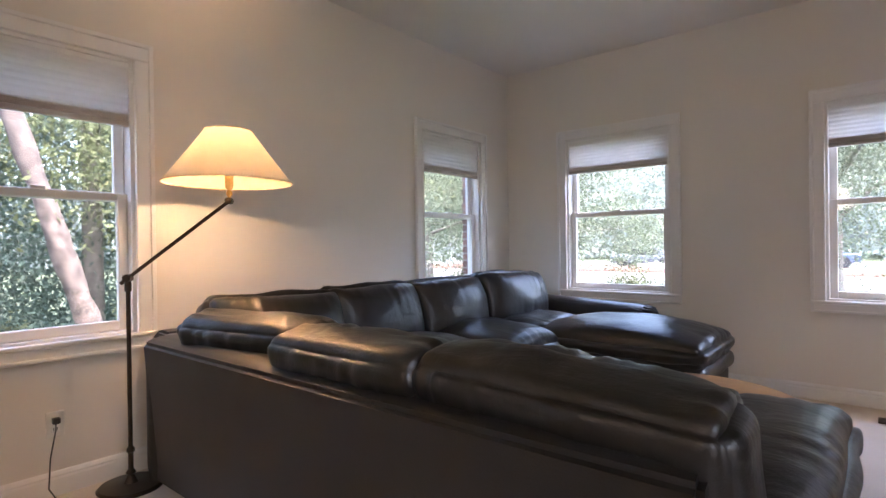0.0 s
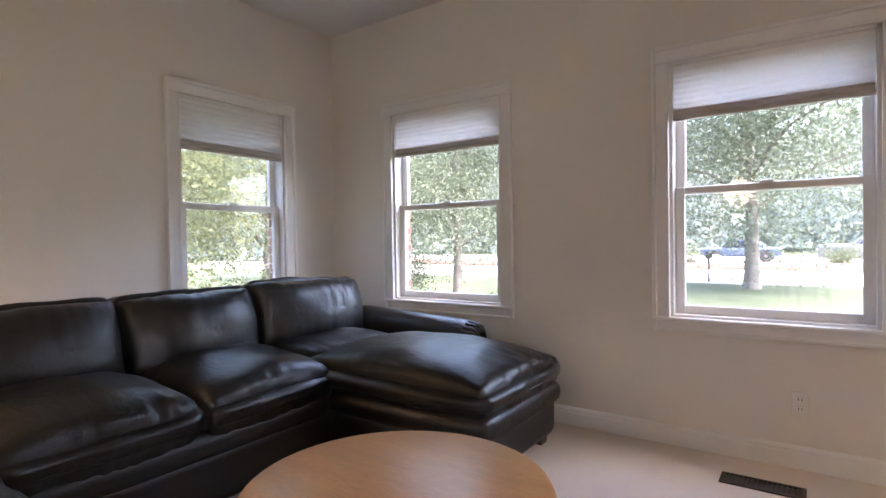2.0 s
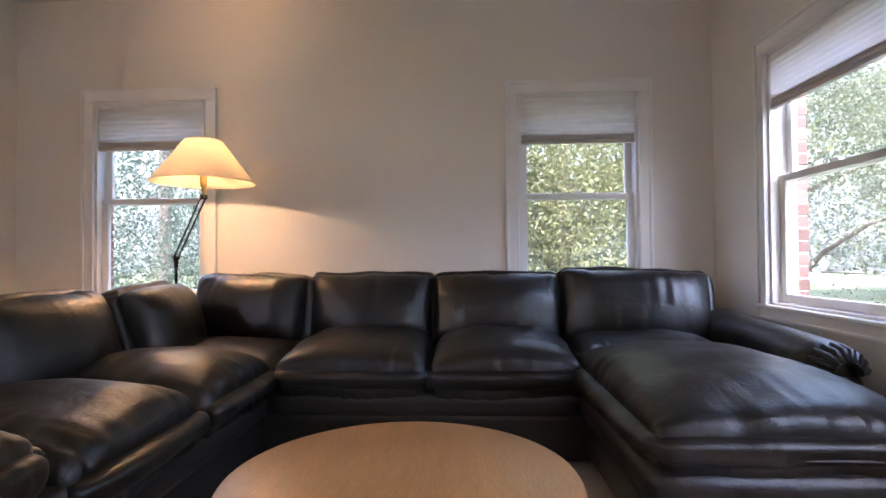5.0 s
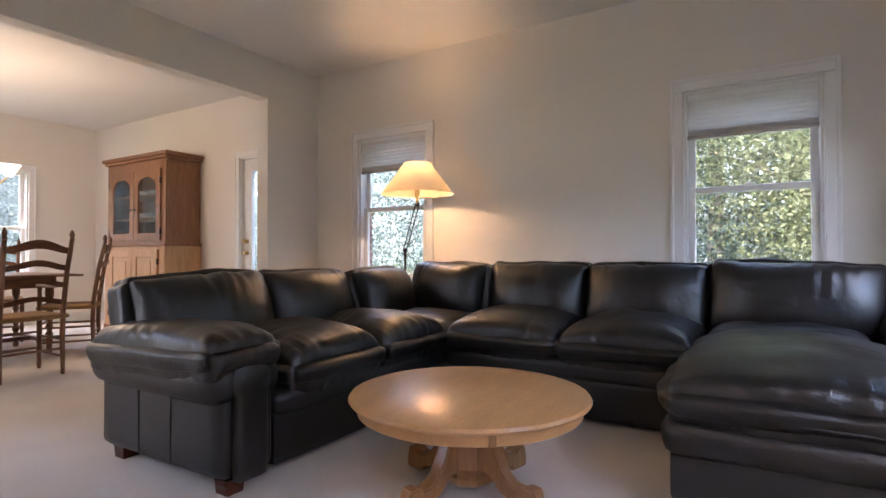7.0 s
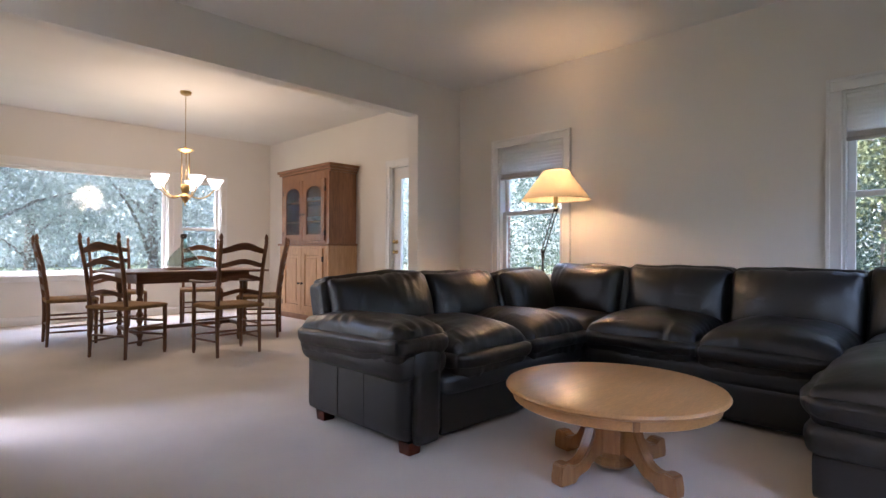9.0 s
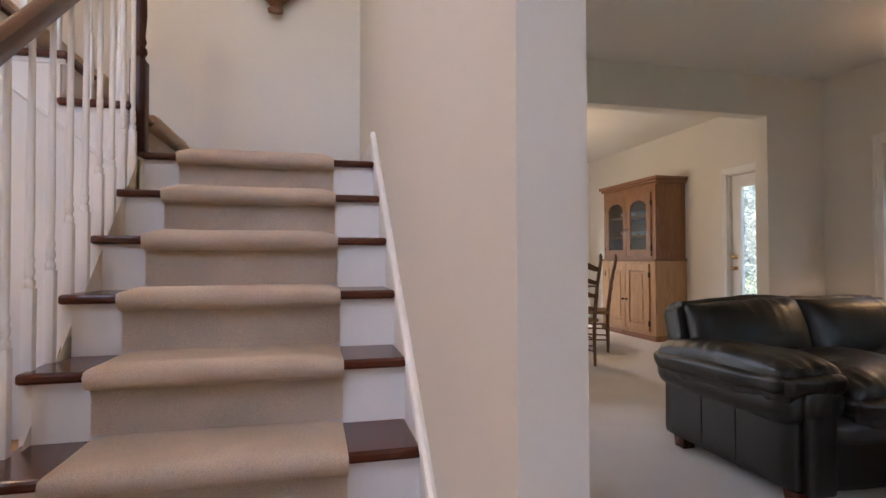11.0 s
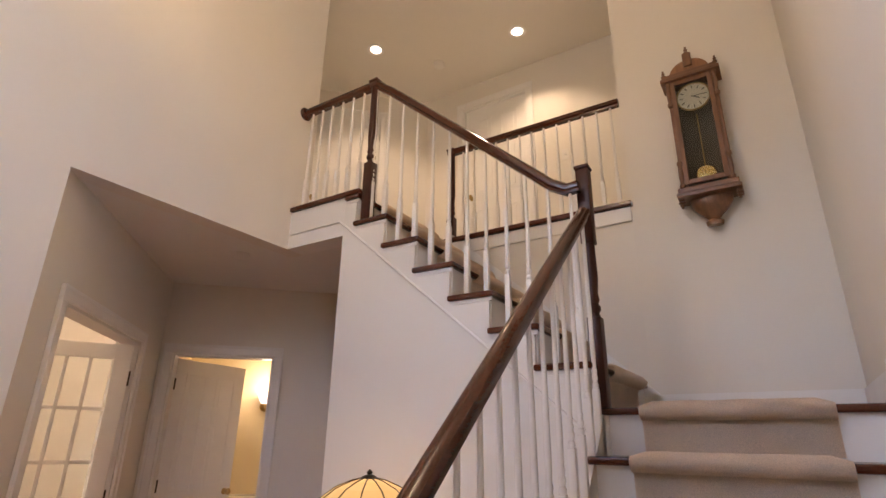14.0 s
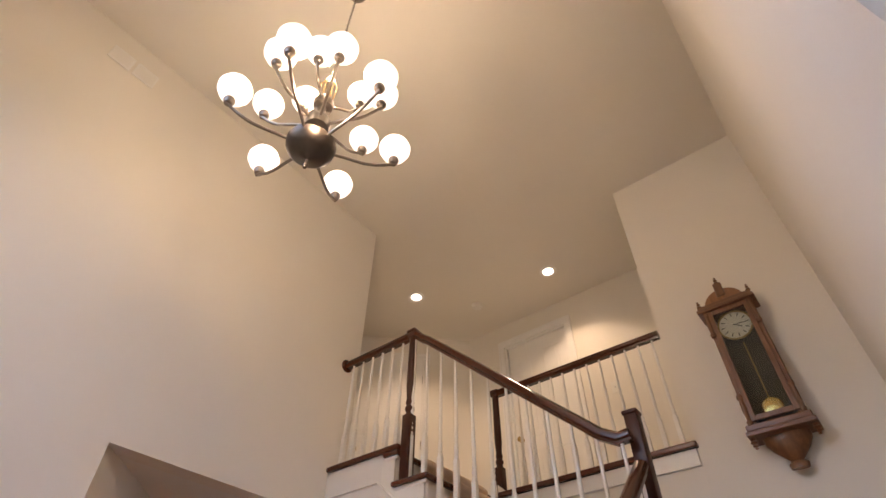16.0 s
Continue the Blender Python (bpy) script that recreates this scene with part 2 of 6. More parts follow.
def cloth(name, color, through_share, rough=0.9):
    """Thin cloth that lets part of the light through."""
    m = mat(name, color, rough, vary=0.04, scale=20, bump=0.15, bump_scale=250)
    t = m.node_tree
    tl = t.nodes.new("ShaderNodeBsdfTranslucent")
    tl.inputs[0].default_value = (*color, 1)
    mx = t.nodes.new("ShaderNodeMixShader")
    mx.inputs[0].default_value = through_share
    t.links.new(t.nodes["Principled BSDF"].outputs[0], mx.inputs[1])
    t.links.new(tl.outputs[0], mx.inputs[2])
    t.links.new(mx.outputs[0], t.nodes["Material Output"].inputs[0])
    return m


PAINT = mat("wall_paint", (0.76, 0.725, 0.665), 0.62, vary=0.025, scale=1.3, bump=0.12, bump_scale=190, spec=0.3)
WHITE_WALL = mat("white_wall_paint", (0.78, 0.77, 0.74), 0.6, vary=0.02, scale=1.5, bump=0.1, bump_scale=190, spec=0.3)
YELLOW = mat("cream_wall_paint", (0.74, 0.63, 0.42), 0.6, vary=0.02, scale=1.5, bump=0.1, bump_scale=190, spec=0.3)
CEIL = mat("ceiling_paint", (0.76, 0.74, 0.70), 0.85, vary=0.02, scale=2, bump=0.25, bump_scale=260, spec=0.2)
TRIM = mat("white_trim_paint", (0.80, 0.79, 0.77), 0.35, vary=0.03, scale=5, bump=0.03, bump_scale=60)
CARPET = mat("carpet", (0.70, 0.63, 0.56), 0.97, vary=0.07, scale=2.2, grain=0.22, grain_scale=420, bump=0.5, bump_scale=330, spec=0.1)
RUNNER = mat("stair_carpet", (0.84, 0.70, 0.565), 0.97, vary=0.10, scale=5, grain=0.18, grain_scale=380, bump=0.3, bump_scale=300, spec=0.1)
def leather(name, color):
    """Soft black hide: fine pebble, long creases, polish that comes and goes."""
    m = mat(name, color, 0.375, vary=0.3, scale=4, grain=0.15, grain_scale=240, spec=0.66)
    t = m.node_tree
    co = t.nodes["Texture Coordinate"]
    last = None
    for scale, detail, dist, strength, deep, aniso in ((5.5, 2.0, 1.6, 0.16, 0.014, (1.0, 2.4, 1.2)), (10.0, 3.0, 2.4, 0.11, 0.012, (1.0, 3.0, 1.0)), (17.0, 3.0, 1.4, 0.16, 0.008, (1.6, 1.0, 1.0)), (210.0, 2.0, 0.0, 0.25, 0.003, (1, 1, 1))):
        mp = t.nodes.new("ShaderNodeMapping")
        mp.inputs["Scale"].default_value = aniso
        n = t.nodes.new("ShaderNodeTexNoise")
        n.inputs["Scale"].default_value, n.inputs["Detail"].default_value, n.inputs["Distortion"].default_value = scale, detail, dist
        b = t.nodes.new("ShaderNodeBump")
        b.inputs["Strength"].default_value, b.inputs["Distance"].default_value = strength, deep
        t.links.new(co.outputs["Object"], mp.inputs["Vector"])
        t.links.new(mp.outputs["Vector"], n.inputs["Vector"])
        t.links.new(n.outputs["Fac"], b.inputs["Height"])
        if last is not None:
            t.links.new(last.outputs["Normal"], b.inputs["Normal"])
        last = b
    t.links.new(last.outputs["Normal"], t.nodes["Principled BSDF"].inputs["Normal"])
    return m


LEATHER = leather("black_leather", (0.0045, 0.004, 0.0038))
HIDE = mat("black_hide_panel", (0.008, 0.007, 0.0065), 0.45, vary=0.3, scale=3, grain=0.15, grain_scale=240, bump=0.2, bump_scale=230, spec=0.62)
SEAM = mat("leather_seam", (0.012, 0.010, 0.009), 0.5, vary=0.1)
OAK_X = wood("oak_table", (0.46, 0.225, 0.078), (0.56, 0.29, 0.108), 0.26, axis=0, coat=0.3)
OAK_TOP = mat("honey_oak_top", (0.56, 0.285, 0.098), 0.33, vary=0.10, scale=2.0, grain=0.12, grain_scale=24, stretch=(1, 8, 8), spec=0.75)
OAK_Z = wood("oak_upright", (0.28, 0.125, 0.042), (0.42, 0.21, 0.078), 0.3, axis=2, coat=0.4)
HUTCH_Z = wood("hutch_cherry", (0.16, 0.064, 0.024), (0.31, 0.14, 0.055), 0.42, axis=2)
HUTCH_L = wood("hutch_pine", (0.36, 0.18, 0.07), (0.56, 0.33, 0.15), 0.45, axis=2)
CHAIR_Z = wood("chair_wood", (0.10, 0.04, 0.016), (0.22, 0.095, 0.04), 0.35, axis=2)
CHAIR_X = wood("chair_slat", (0.10, 0.04, 0.016), (0.23, 0.10, 0.042), 0.35, axis=0)
DARK = wood("mahogany", (0.055, 0.0125, 0.006), (0.10, 0.024, 0.011), 0.24, axis=1, coat=0.2, ring=40.0)
DARK_X = wood("mahogany_cross", (0.055, 0.0125, 0.006), (0.10, 0.024, 0.011), 0.24, axis=0, coat=0.2, ring=40.0)
POST = mat("dark_stained_post", (0.045, 0.011, 0.0055), 0.38, vary=0.25, scale=25, spec=0.3)
RAILW = wood("handrail_wood", (0.042, 0.011, 0.005), (0.078, 0.020, 0.009), 0.16, axis=1, coat=0.0, ring=60.0)
FLOORW = wood("hardwood", (0.22, 0.065, 0.02), (0.42, 0.15, 0.05), 0.25, axis=0, coat=0.5, per_piece=0.3)
CHESTW = wood("chest_oak", (0.10, 0.040, 0.011), (0.20, 0.085, 0.024), 0.33, axis=0)
RUSH = mat("rush_seat", (0.27, 0.155, 0.065), 0.85, vary=0.2, scale=30, bump=0.5, bump_scale=160)
BRASS = mat("aged_brass", (0.42, 0.29, 0.12), 0.33, metal=1.0, vary=0.12, scale=20)
BRONZE = mat("dark_bronze", (0.055, 0.042, 0.032), 0.38, metal=0.8, vary=0.15, scale=25)
STEEL = mat("brushed_nickel", (0.26, 0.23, 0.20), 0.32, metal=1.0, vary=0.08, scale=30)
PEWTER = mat("dark_pewter", (0.105, 0.088, 0.078), 0.36, metal=1.0, vary=0.1, scale=30)
BLACK = mat("black_metal", (0.02, 0.02, 0.02), 0.45, vary=0.1)
PLASTIC = mat("outlet_plastic", (0.78, 0.76, 0.72), 0.4, vary=0.02)
GLASS = clear("window_glass", (0.97, 0.985, 0.98))
CABINET_GLASS = clear("cabinet_glass", (0.86, 0.88, 0.87))
BOTTLE = clear("clear_bottle", (0.86, 0.92, 0.9), 0.02)
SHADE = cloth("cellular_shade_cloth", (0.79, 0.765, 0.76), 0.55)
STACK = cloth("stacked_shade_cloth", (0.72, 0.67, 0.64), 0.38)
LAMPSHADE = cloth("lampshade_cloth", (0.78, 0.64, 0.44), 0.19)
GLOBE = glow("lit_frosted_glass", (1.0, 0.86, 0.66), 0.17)
TULIP = glow("lit_tulip_glass", (1.0, 0.88, 0.72), 0.17)
SPOT = glow("recessed_bulb", (1.0, 0.9, 0.72), 0.6)
ART_GLASS = glow("art_glass_shade", (1.0, 0.72, 0.34), 0.03, (0.55, 0.42, 0.18))
BRICK = mat("brick", (0.24, 0.135, 0.11), 0.85, vary=0.2, scale=20, grain=0.2, grain_scale=150, bump=0.5, bump_scale=90, per_piece=0.3)
MORTAR = mat("mortar", (0.42, 0.39, 0.35), 0.9, vary=0.1, scale=20, bump=0.4, bump_scale=120)
TILE = mat("powder_room_tile", (0.66, 0.58, 0.48), 0.35, vary=0.08, scale=4)
PORCELAIN = mat("white_porcelain", (0.82, 0.80, 0.76), 0.15, vary=0.02, coat=0.4)
GRASS = mat("lawn_grass", (0.062, 0.074, 0.044), 0.95, vary=0.3, scale=0.5, grain=0.4, grain_scale=40, bump=0.8, bump_scale=60, spec=0.1)
CONCRETE = mat("driveway_concrete", (0.27, 0.26, 0.25), 0.9, vary=0.12, scale=0.7, grain=0.1, grain_scale=80, bump=0.3, bump_scale=60)
MULCH = mat("bark_mulch", (0.10, 0.045, 0.03), 0.95, vary=0.3, scale=6, grain=0.4, grain_scale=50, bump=0.8, bump_scale=40)
ROCK = mat("pale_boulder", (0.42, 0.39, 0.36), 0.85, vary=0.25, scale=3, bump=0.6, bump_scale=14)
BARK = mat("tree_bark", (0.16, 0.14, 0.12), 0.92, vary=0.3, scale=8, bump=1.0, bump_scale=30)
BIRCH = mat("river_birch_bark", (0.105, 0.080, 0.068), 0.9, vary=0.6, scale=11, grain=0.3, grain_scale=40, bump=1.0, bump_scale=22)


def leaf_mat(name, color):
    """Leaves differ one from another, and let some light through."""
    m = bpy.data.materials.new(name)
    m.use_nodes = True
    t = m.node_tree
    b = t.nodes["Principled BSDF"]
    b.inputs["Roughness"].default_value = 0.7
    b.inputs["Specular IOR Level"].default_value = 0.15
    g = t.nodes.new("ShaderNodeNewGeometry")
    r = t.nodes.new("ShaderNodeMapRange")
    r.inputs["To Min"].default_value, r.inputs["To Max"].default_value = 0.75, 1.3
    t.links.new(g.outputs["Random Per Island"], r.inputs["Value"])
    x = t.nodes.new("ShaderNodeVectorMath")
    x.operation = "SCALE"
    x.inputs[0].default_value = color
    t.links.new(r.outputs["Result"], x.inputs["Scale"])
    t.links.new(x.outputs[0], b.inputs["Base Color"])
    tl = t.nodes.new("ShaderNodeBsdfTranslucent")
    t.links.new(x.outputs[0], tl.inputs[0])
    mx = t.nodes.new("ShaderNodeMixShader")
    mx.inputs[0].default_value = 0.5
    t.links.new(b.outputs[0], mx.inputs[1])
    t.links.new(tl.outputs[0], mx.inputs[2])
    t.links.new(mx.outputs[0], t.nodes["Material Output"].inputs[0])
    return m


LEAF = leaf_mat("maple_leaves", (0.15, 0.175, 0.12))
LEAF_Y = leaf_mat("yellowing_leaves", (0.145, 0.16, 0.078))
NEEDLE = leaf_mat("spruce_needles", (0.07, 0.10, 0.078))
# haze is put into this colour: paler than the leaves themselves
HAZY = leaf_mat("haze_tinted_leaves", (0.31, 0.345, 0.315))
SHRUB = leaf_mat("shrub_leaves", (0.11, 0.125, 0.07))


# ---- setting ----
def wall(name, m, length, z0, z1, thick, holes=(), material=None, label="painted plaster wall"):
    """A wall in its own frame: x along it, y through it, z up; holes are (x0, x1, z0, z1)."""
    xs = sorted({0, length, *(h[0] for h in holes), *(h[1] for h in holes)})
    zs = sorted({z0, z1, *(h[2] for h in holes), *(h[3] for h in holes)})
    bm = bmesh.new()
    for x0, x1 in zip(xs, xs[1:]):
        for a, b in zip(zs, zs[1:]):
            cx, cz = (x0 + x1) / 2, (a + b) / 2
            if not any(h[0] < cx < h[1] and h[2] < cz < h[3] for h in holes):
                box(bm, (x0, 0, a), (x1, thick, b))
    bmesh.ops.remove_doubles(bm, verts=bm.verts, dist=1e-4)
    centres = {}
    for f in bm.faces:
        centres.setdefault(tuple(round(c, 3) for c in f.calc_center_median()), []).append(f)
    bmesh.ops.delete(bm, geom=[f for fs in centres.values() if len(fs) > 1 for f in fs], context="FACES")
    return tagged(part(name, bm, material or PAINT, m=m), label, "wall", kind="structure")


def place(x, y, turn):
    return pose(x, y, 0, 0, 0, turn)


WEST = place(XW, 0, 90)       # x runs along world y, y goes outwards
NORTH = place(0, YN, 0)
SOUTH = place(0, YD, 180)
# windows: inner opening along the wall, sill and head
WIN_Z = (0.68, 2.035)
WIN_A, WIN_B = (0.79, 1.56), (3.69, 4.475)
WIN_C, WIN_N = (-1.42, -0.522), (0.495, 1.37)
TH = 0.14


def shifted(hole, d):
    return (hole[0] + d, hole[1] + d, *WIN_Z)


wall("wall_west", place(XW, -4.6, 90), 9.7, -0.1, ZC + 0.1, TH,
     [shifted(WIN_A, 4.6), shifted(WIN_B, 4.6), (4.6 - 0.98, 4.6 - 0.10, 0, 2.04)], label="beige painted wall with two windows and a glazed door")
wall("wall_north", place(XW, YN, 0), XS0 - XW + 0.05, -0.1, ZC + 0.1, TH, [(h[0] - XW, h[1] - XW, *WIN_Z) for h in (WIN_C, WIN_N)], label="beige painted wall with two windows")
wall("wall_opening", place(XW, 0.09, 0), XS0 - XW, 0, ZC + 0.05, YS - 0.09, [(-1.41 - XW, 1.95 - XW, 0, 2.375)], label="beige wall with a wide cased opening")
wall("wall_south", place(2.4, YD, 180), 4.6, -0.1, ZC + 0.1, TH, [(2.4 - 1.95, 2.4 + 0.43, 0.62, 2.04), (2.4 + 0.60, 2.4 + 1.22, 0.62, 2.04)], label="beige painted wall with wide windows")
wall("wall_dining_east", place(XS0 + 0.1, YD, 90), 4.3, 0, ZC + 0.05, 0.1, label="plain beige wall")
wall("wall_stairs", place(XS1, YC - 0.1, 90), YN - YC + 0.1, 0, ZT + 0.05, XS1 - XS0, [(3.562 - YC + 0.1, 4.85 - YC + 0.1, 0, 2.42)], label="beige wall beside the stairs with an open end")
wall("wall_foyer_north", place(XS1, YN, 0), XE - XS1 + 0.1, 0, ZT + 0.05, TH, [(0.75, 2.35, 2.75, 4.55), (0.45, 0.75, 0.2, 2.1), (2.0, 2.3, 0.2, 2.1)], label="plain foyer wall")
wall("wall_foyer_east", place(XE + 0.12, 1.70, 90), YN - 1.70, 0, ZT + 0.05, 0.12, [(0, 3.19 - 1.70, 0, ZH - 0.004)], label="tall cream wall above a hall opening")
wall("wall_clock", place(XS0, YC - 0.12, 0), 3.36 - XS0, 0, ZT + 0.05, 0.12, label="tall cream landing wall")
wall("wall_stairwell", place(3.36, YC - 0.12, 0), 5.95 - 3.36, 0, ZU - 0.102, 0.12, label="cream wall beside the upper flight")
wall("wall_upper_back", place(XS0, -0.43, 0), 5.78 - XS0, ZU, ZT + 0.05, 0.12, [(4.50 - XS0, 5.26 - XS0, ZU, ZU + 2.04)], material=PAINT, label="cream upper hall wall with a door")
wall("wall_upper_angle", pose(5.75, -0.31, 0, 0, 0, 42) @ pose(0, -0.12, 0), 2.3, ZU, ZT + 0.05, 0.12, label="cream angled upper hall wall")
wall("wall_upper_end", place(7.46, 1.2, 90), 1.2, ZU, ZT + 0.05, 0.1, label="plain upper hall wall")
wall("wall_upper_north", place(XE + 0.13, 1.83, 0), 2.0, ZU, ZT + 0.05, 0.1, label="plain upper hall wall")
wall("wall_upper_west", place(XS0 + 0.1, -0.31, 90), YC + 0.19, ZU, ZT + 0.05, 0.1, label="plain upper hall wall")
# angled hall: one wall with the glazed double door, one with the powder room's door
F_DIR, P_DIR = -45, 45
FRENCH = pose(XE + 0.01, 8.61 - XE - 0.01, 0, 0, 0, F_DIR)          # x along the wall, y behind it
POWDER = pose(5.92, 0.77, 0, 0, 0, P_DIR) @ pose(0, -0.12, 0)     # x along the wall, y towards the hall
FL = (5.62 - XE) * 1.414, (6.50 - XE) * 1.414
PL = (6.262 - 5.92) * 1.414, (6.808 - 5.92) * 1.414
wall("wall_hall_north", FRENCH, 2.18, 0, ZH, 0.12, [(FL[0], FL[1], 0, 2.0)], label="beige angled hall wall with a double door opening")
wall("wall_hall_east", POWDER, 1.40, 0, ZH, 0.12, [(PL[0], PL[1], 0, 2.01)], label="beige angled hall wall with a doorway")

# floors and ceilings
tagged(part("floor_carpet", boxes(((XW - 0.1, YD - 0.1, -0.12), (2.32, YN + 0.1, 0.0))), CARPET), "beige cut-pile carpet", "carpet", kind="structure")
tagged(part("floor_hall", boxes(((2.32, -0.6, -0.12), (8.6, 5.5, -0.006))), mat("subfloor", (0.2, 0.08, 0.03), 0.5)), "dark base of the hardwood floor", "floor", kind="structure")
tagged(part("ceiling", boxes(((XW - 0.1, YS - 0.02, ZC), (XS0, YN + 0.1, ZC + 0.12)), ((XW - 0.1, YD - 0.1, ZC + 0.001), (XS0 + 0.1, YS - 0.02, ZC + 0.12))), CEIL), "off-white textured ceiling", "ceiling", kind="structure")
tagged(part("ceiling_foyer", boxes(((XS0, -0.5, ZT), (7.6, YN + 0.15, ZT + 0.12))), PAINT), "high cream foyer ceiling", "ceiling", kind="structure")
tagged(part("floor_upper", boxes(((4.80, YC, ZH), (7.7, Y2 - 0.03, ZU)), ((XS0, -0.5, ZU - 0.1), (7.7, YC - 0.002, ZU - 0.002)), ((XE + 0.13, Y2 - 0.03, ZH), (8.5, 5.5, ZU - 0.002))), WHITE_WALL), "upper floor with a painted underside", "floor", kind="structure")


def baseboard(p, q, h=0.11):
    """Moulded skirting from p to q, with the room to the left of the way from p to q."""
    p, q = Vector((*p, 0)), Vector((*q, 0))
    d = (q - p).normalized()
    n = Vector((-d.y, d.x, 0))
    prof = [(0, 0.001), (0.014, 0.001), (0.014, h * 0.68), (0.010, h * 0.76), (0.012, h * 0.84), (0.006, h * 0.95), (0, h)]
    bm = bmesh.new()
    a = [bm.verts.new(p + n * o + Vector((0, 0, z))) for o, z in prof]
    b = [bm.verts.new(q + n * o + Vector((0, 0, z))) for o, z in prof]
    for k in range(len(prof)):
        e = (k + 1) % len(prof)
        bm.faces.new((a[k], a[e], b[e], b[k]))
    bm.faces.new(a[::-1])
    bm.faces.new(b)
    bmesh.ops.recalc_face_normals(bm, faces=bm.faces)
    return tagged(part("baseboard", bm, TRIM), "white moulded baseboard along the wall", "baseboard", kind="structure")


baseboard((XW, YN), (XW, YS))
baseboard((XS0, YN), (XW, YN))
baseboard((XW, YS), (-1.41, YS))
baseboard((XW, 0.09), (XW, -0.02))
baseboard((XW, -1.06), (XW, YD))
baseboard((XW, YD), (XS0, YD))
baseboard((XS0, 3.562), (XS1, 3.562))
baseboard((XS0, YS), (XS0, 3.562))
P0 = POWDER @ Vector((0, 0.12, 0))
P1 = POWDER @ Vector((PL[0] - 0.08, 0.12, 0))
baseboard((P0.x, P0.y), (P1.x, P1.y))
baseboard((4.95, YC), (5.92, YC))
P2, P3 = FRENCH @ Vector((FL[0] - 0.08, 0, 0)), FRENCH @ Vector((0, 0, 0))
baseboard((P2.x, P2.y), (P3.x, P3.y))


def window(name, m, u0, u1, z0, z1, label, sashes=True, rail=1.355, casing=0.085):
    """A double-hung window in a wall's frame (x along, y outwards): casing, stool, jamb, two sashes and panes."""
    win = thing(name, label, "window", kind="structure", m=m)
    c = casing
    for nm, lo, hi in (("casing", (u0 - c, -0.02, z0 - 0.0), (u0, 0.0, z1)), ("casing", (u1, -0.02, z0), (u1 + c, 0.0, z1)), ("casing", (u0 - c, -0.021, z1), (u1 + c, 0.0, z1 + c)), ("apron", (u0 - c, -0.02, z0 - 0.07), (u1 + c, 0.0, z0 - 0.012))):
        part(nm, solid(lo, hi, 0.006), TRIM, win)
    o, w = c - 0.004, 0.016
    part("back_band", boxes(((u0 - c - 0.002, -0.031, z0 - 0.072), (u0 - o + w, -0.0005, z1 + c + 0.002)), ((u1 + o - w, -0.031, z0 - 0.072), (u1 + c + 0.002, -0.0005, z1 + c + 0.002)), ((u0 - o + w, -0.031, z1 + o - w), (u1 + o - w, -0.0005, z1 + c + 0.002)), ((u0 - o + w, -0.031, z0 - 0.072), (u1 + o - w, -0.0005, z0 - 0.056)), bevel=0.004), TRIM, win)
    part("inner_bead", boxes(((u0 - 0.012, -0.026, z0), (u0 - 0.001, -0.001, z1)), ((u1 + 0.001, -0.026, z0), (u1 + 0.012, -0.001, z1)), ((u0 - 0.012, -0.0265, z1 + 0.001), (u1 + 0.012, -0.001, z1 + 0.012)), bevel=0.003), TRIM, win)
    part("window_sill", solid((u0 - c - 0.004, -0.036, z0 - 0.014), (u1 + c + 0.004, 0.0, z0 + 0.008), 0.006), TRIM, win)
    part("jamb", boxes(((u0, 0.0, z0), (u0 + 0.016, TH - 0.004, z1)), ((u1 - 0.016, 0, z0), (u1, TH - 0.004, z1)), ((u0, 0, z1 - 0.016), (u1, TH - 0.004, z1)), ((u0, 0, z0), (u1, TH - 0.004, z0 + 0.02))), TRIM, win)

    def sash(nm, a, b, y):
        f = 0.045
        ob = part(nm, boxes(((u0 + 0.018, y, a), (u0 + 0.018 + f, y + 0.032, b)), ((u1 - 0.018 - f, y, a), (u1 - 0.018, y + 0.032, b)), ((u0 + 0.018 + f, y, a), (u1 - 0.018 - f, y + 0.032, a + f)), ((u0 + 0.018 + f, y, b - f * 0.8), (u1 - 0.018 - f, y + 0.032, b)), bevel=0.004), TRIM, win)
        pane = part("pane", solid((u0 + 0.02 + f, y + 0.013, a + f - 0.004), (u1 - 0.02 - f, y + 0.017, b - f * 0.8 + 0.004)), GLASS, win)
        pane.visible_shadow = False

    if sashes:
        sash("lower_sash", z0 + 0.022, rail + 0.02, 0.045)
        sash("upper_sash", rail - 0.018, z1 - 0.018, 0.085)
        part("sash_lock", solid(((u0 + u1) / 2 - 0.03, 0.035, rail + 0.02), ((u0 + u1) / 2 + 0.03, 0.06, rail + 0.034), 0.004), TRIM, win)
    else:
        sash("fixed_sash", z0 + 0.022, z1 - 0.018, 0.06)
    return win


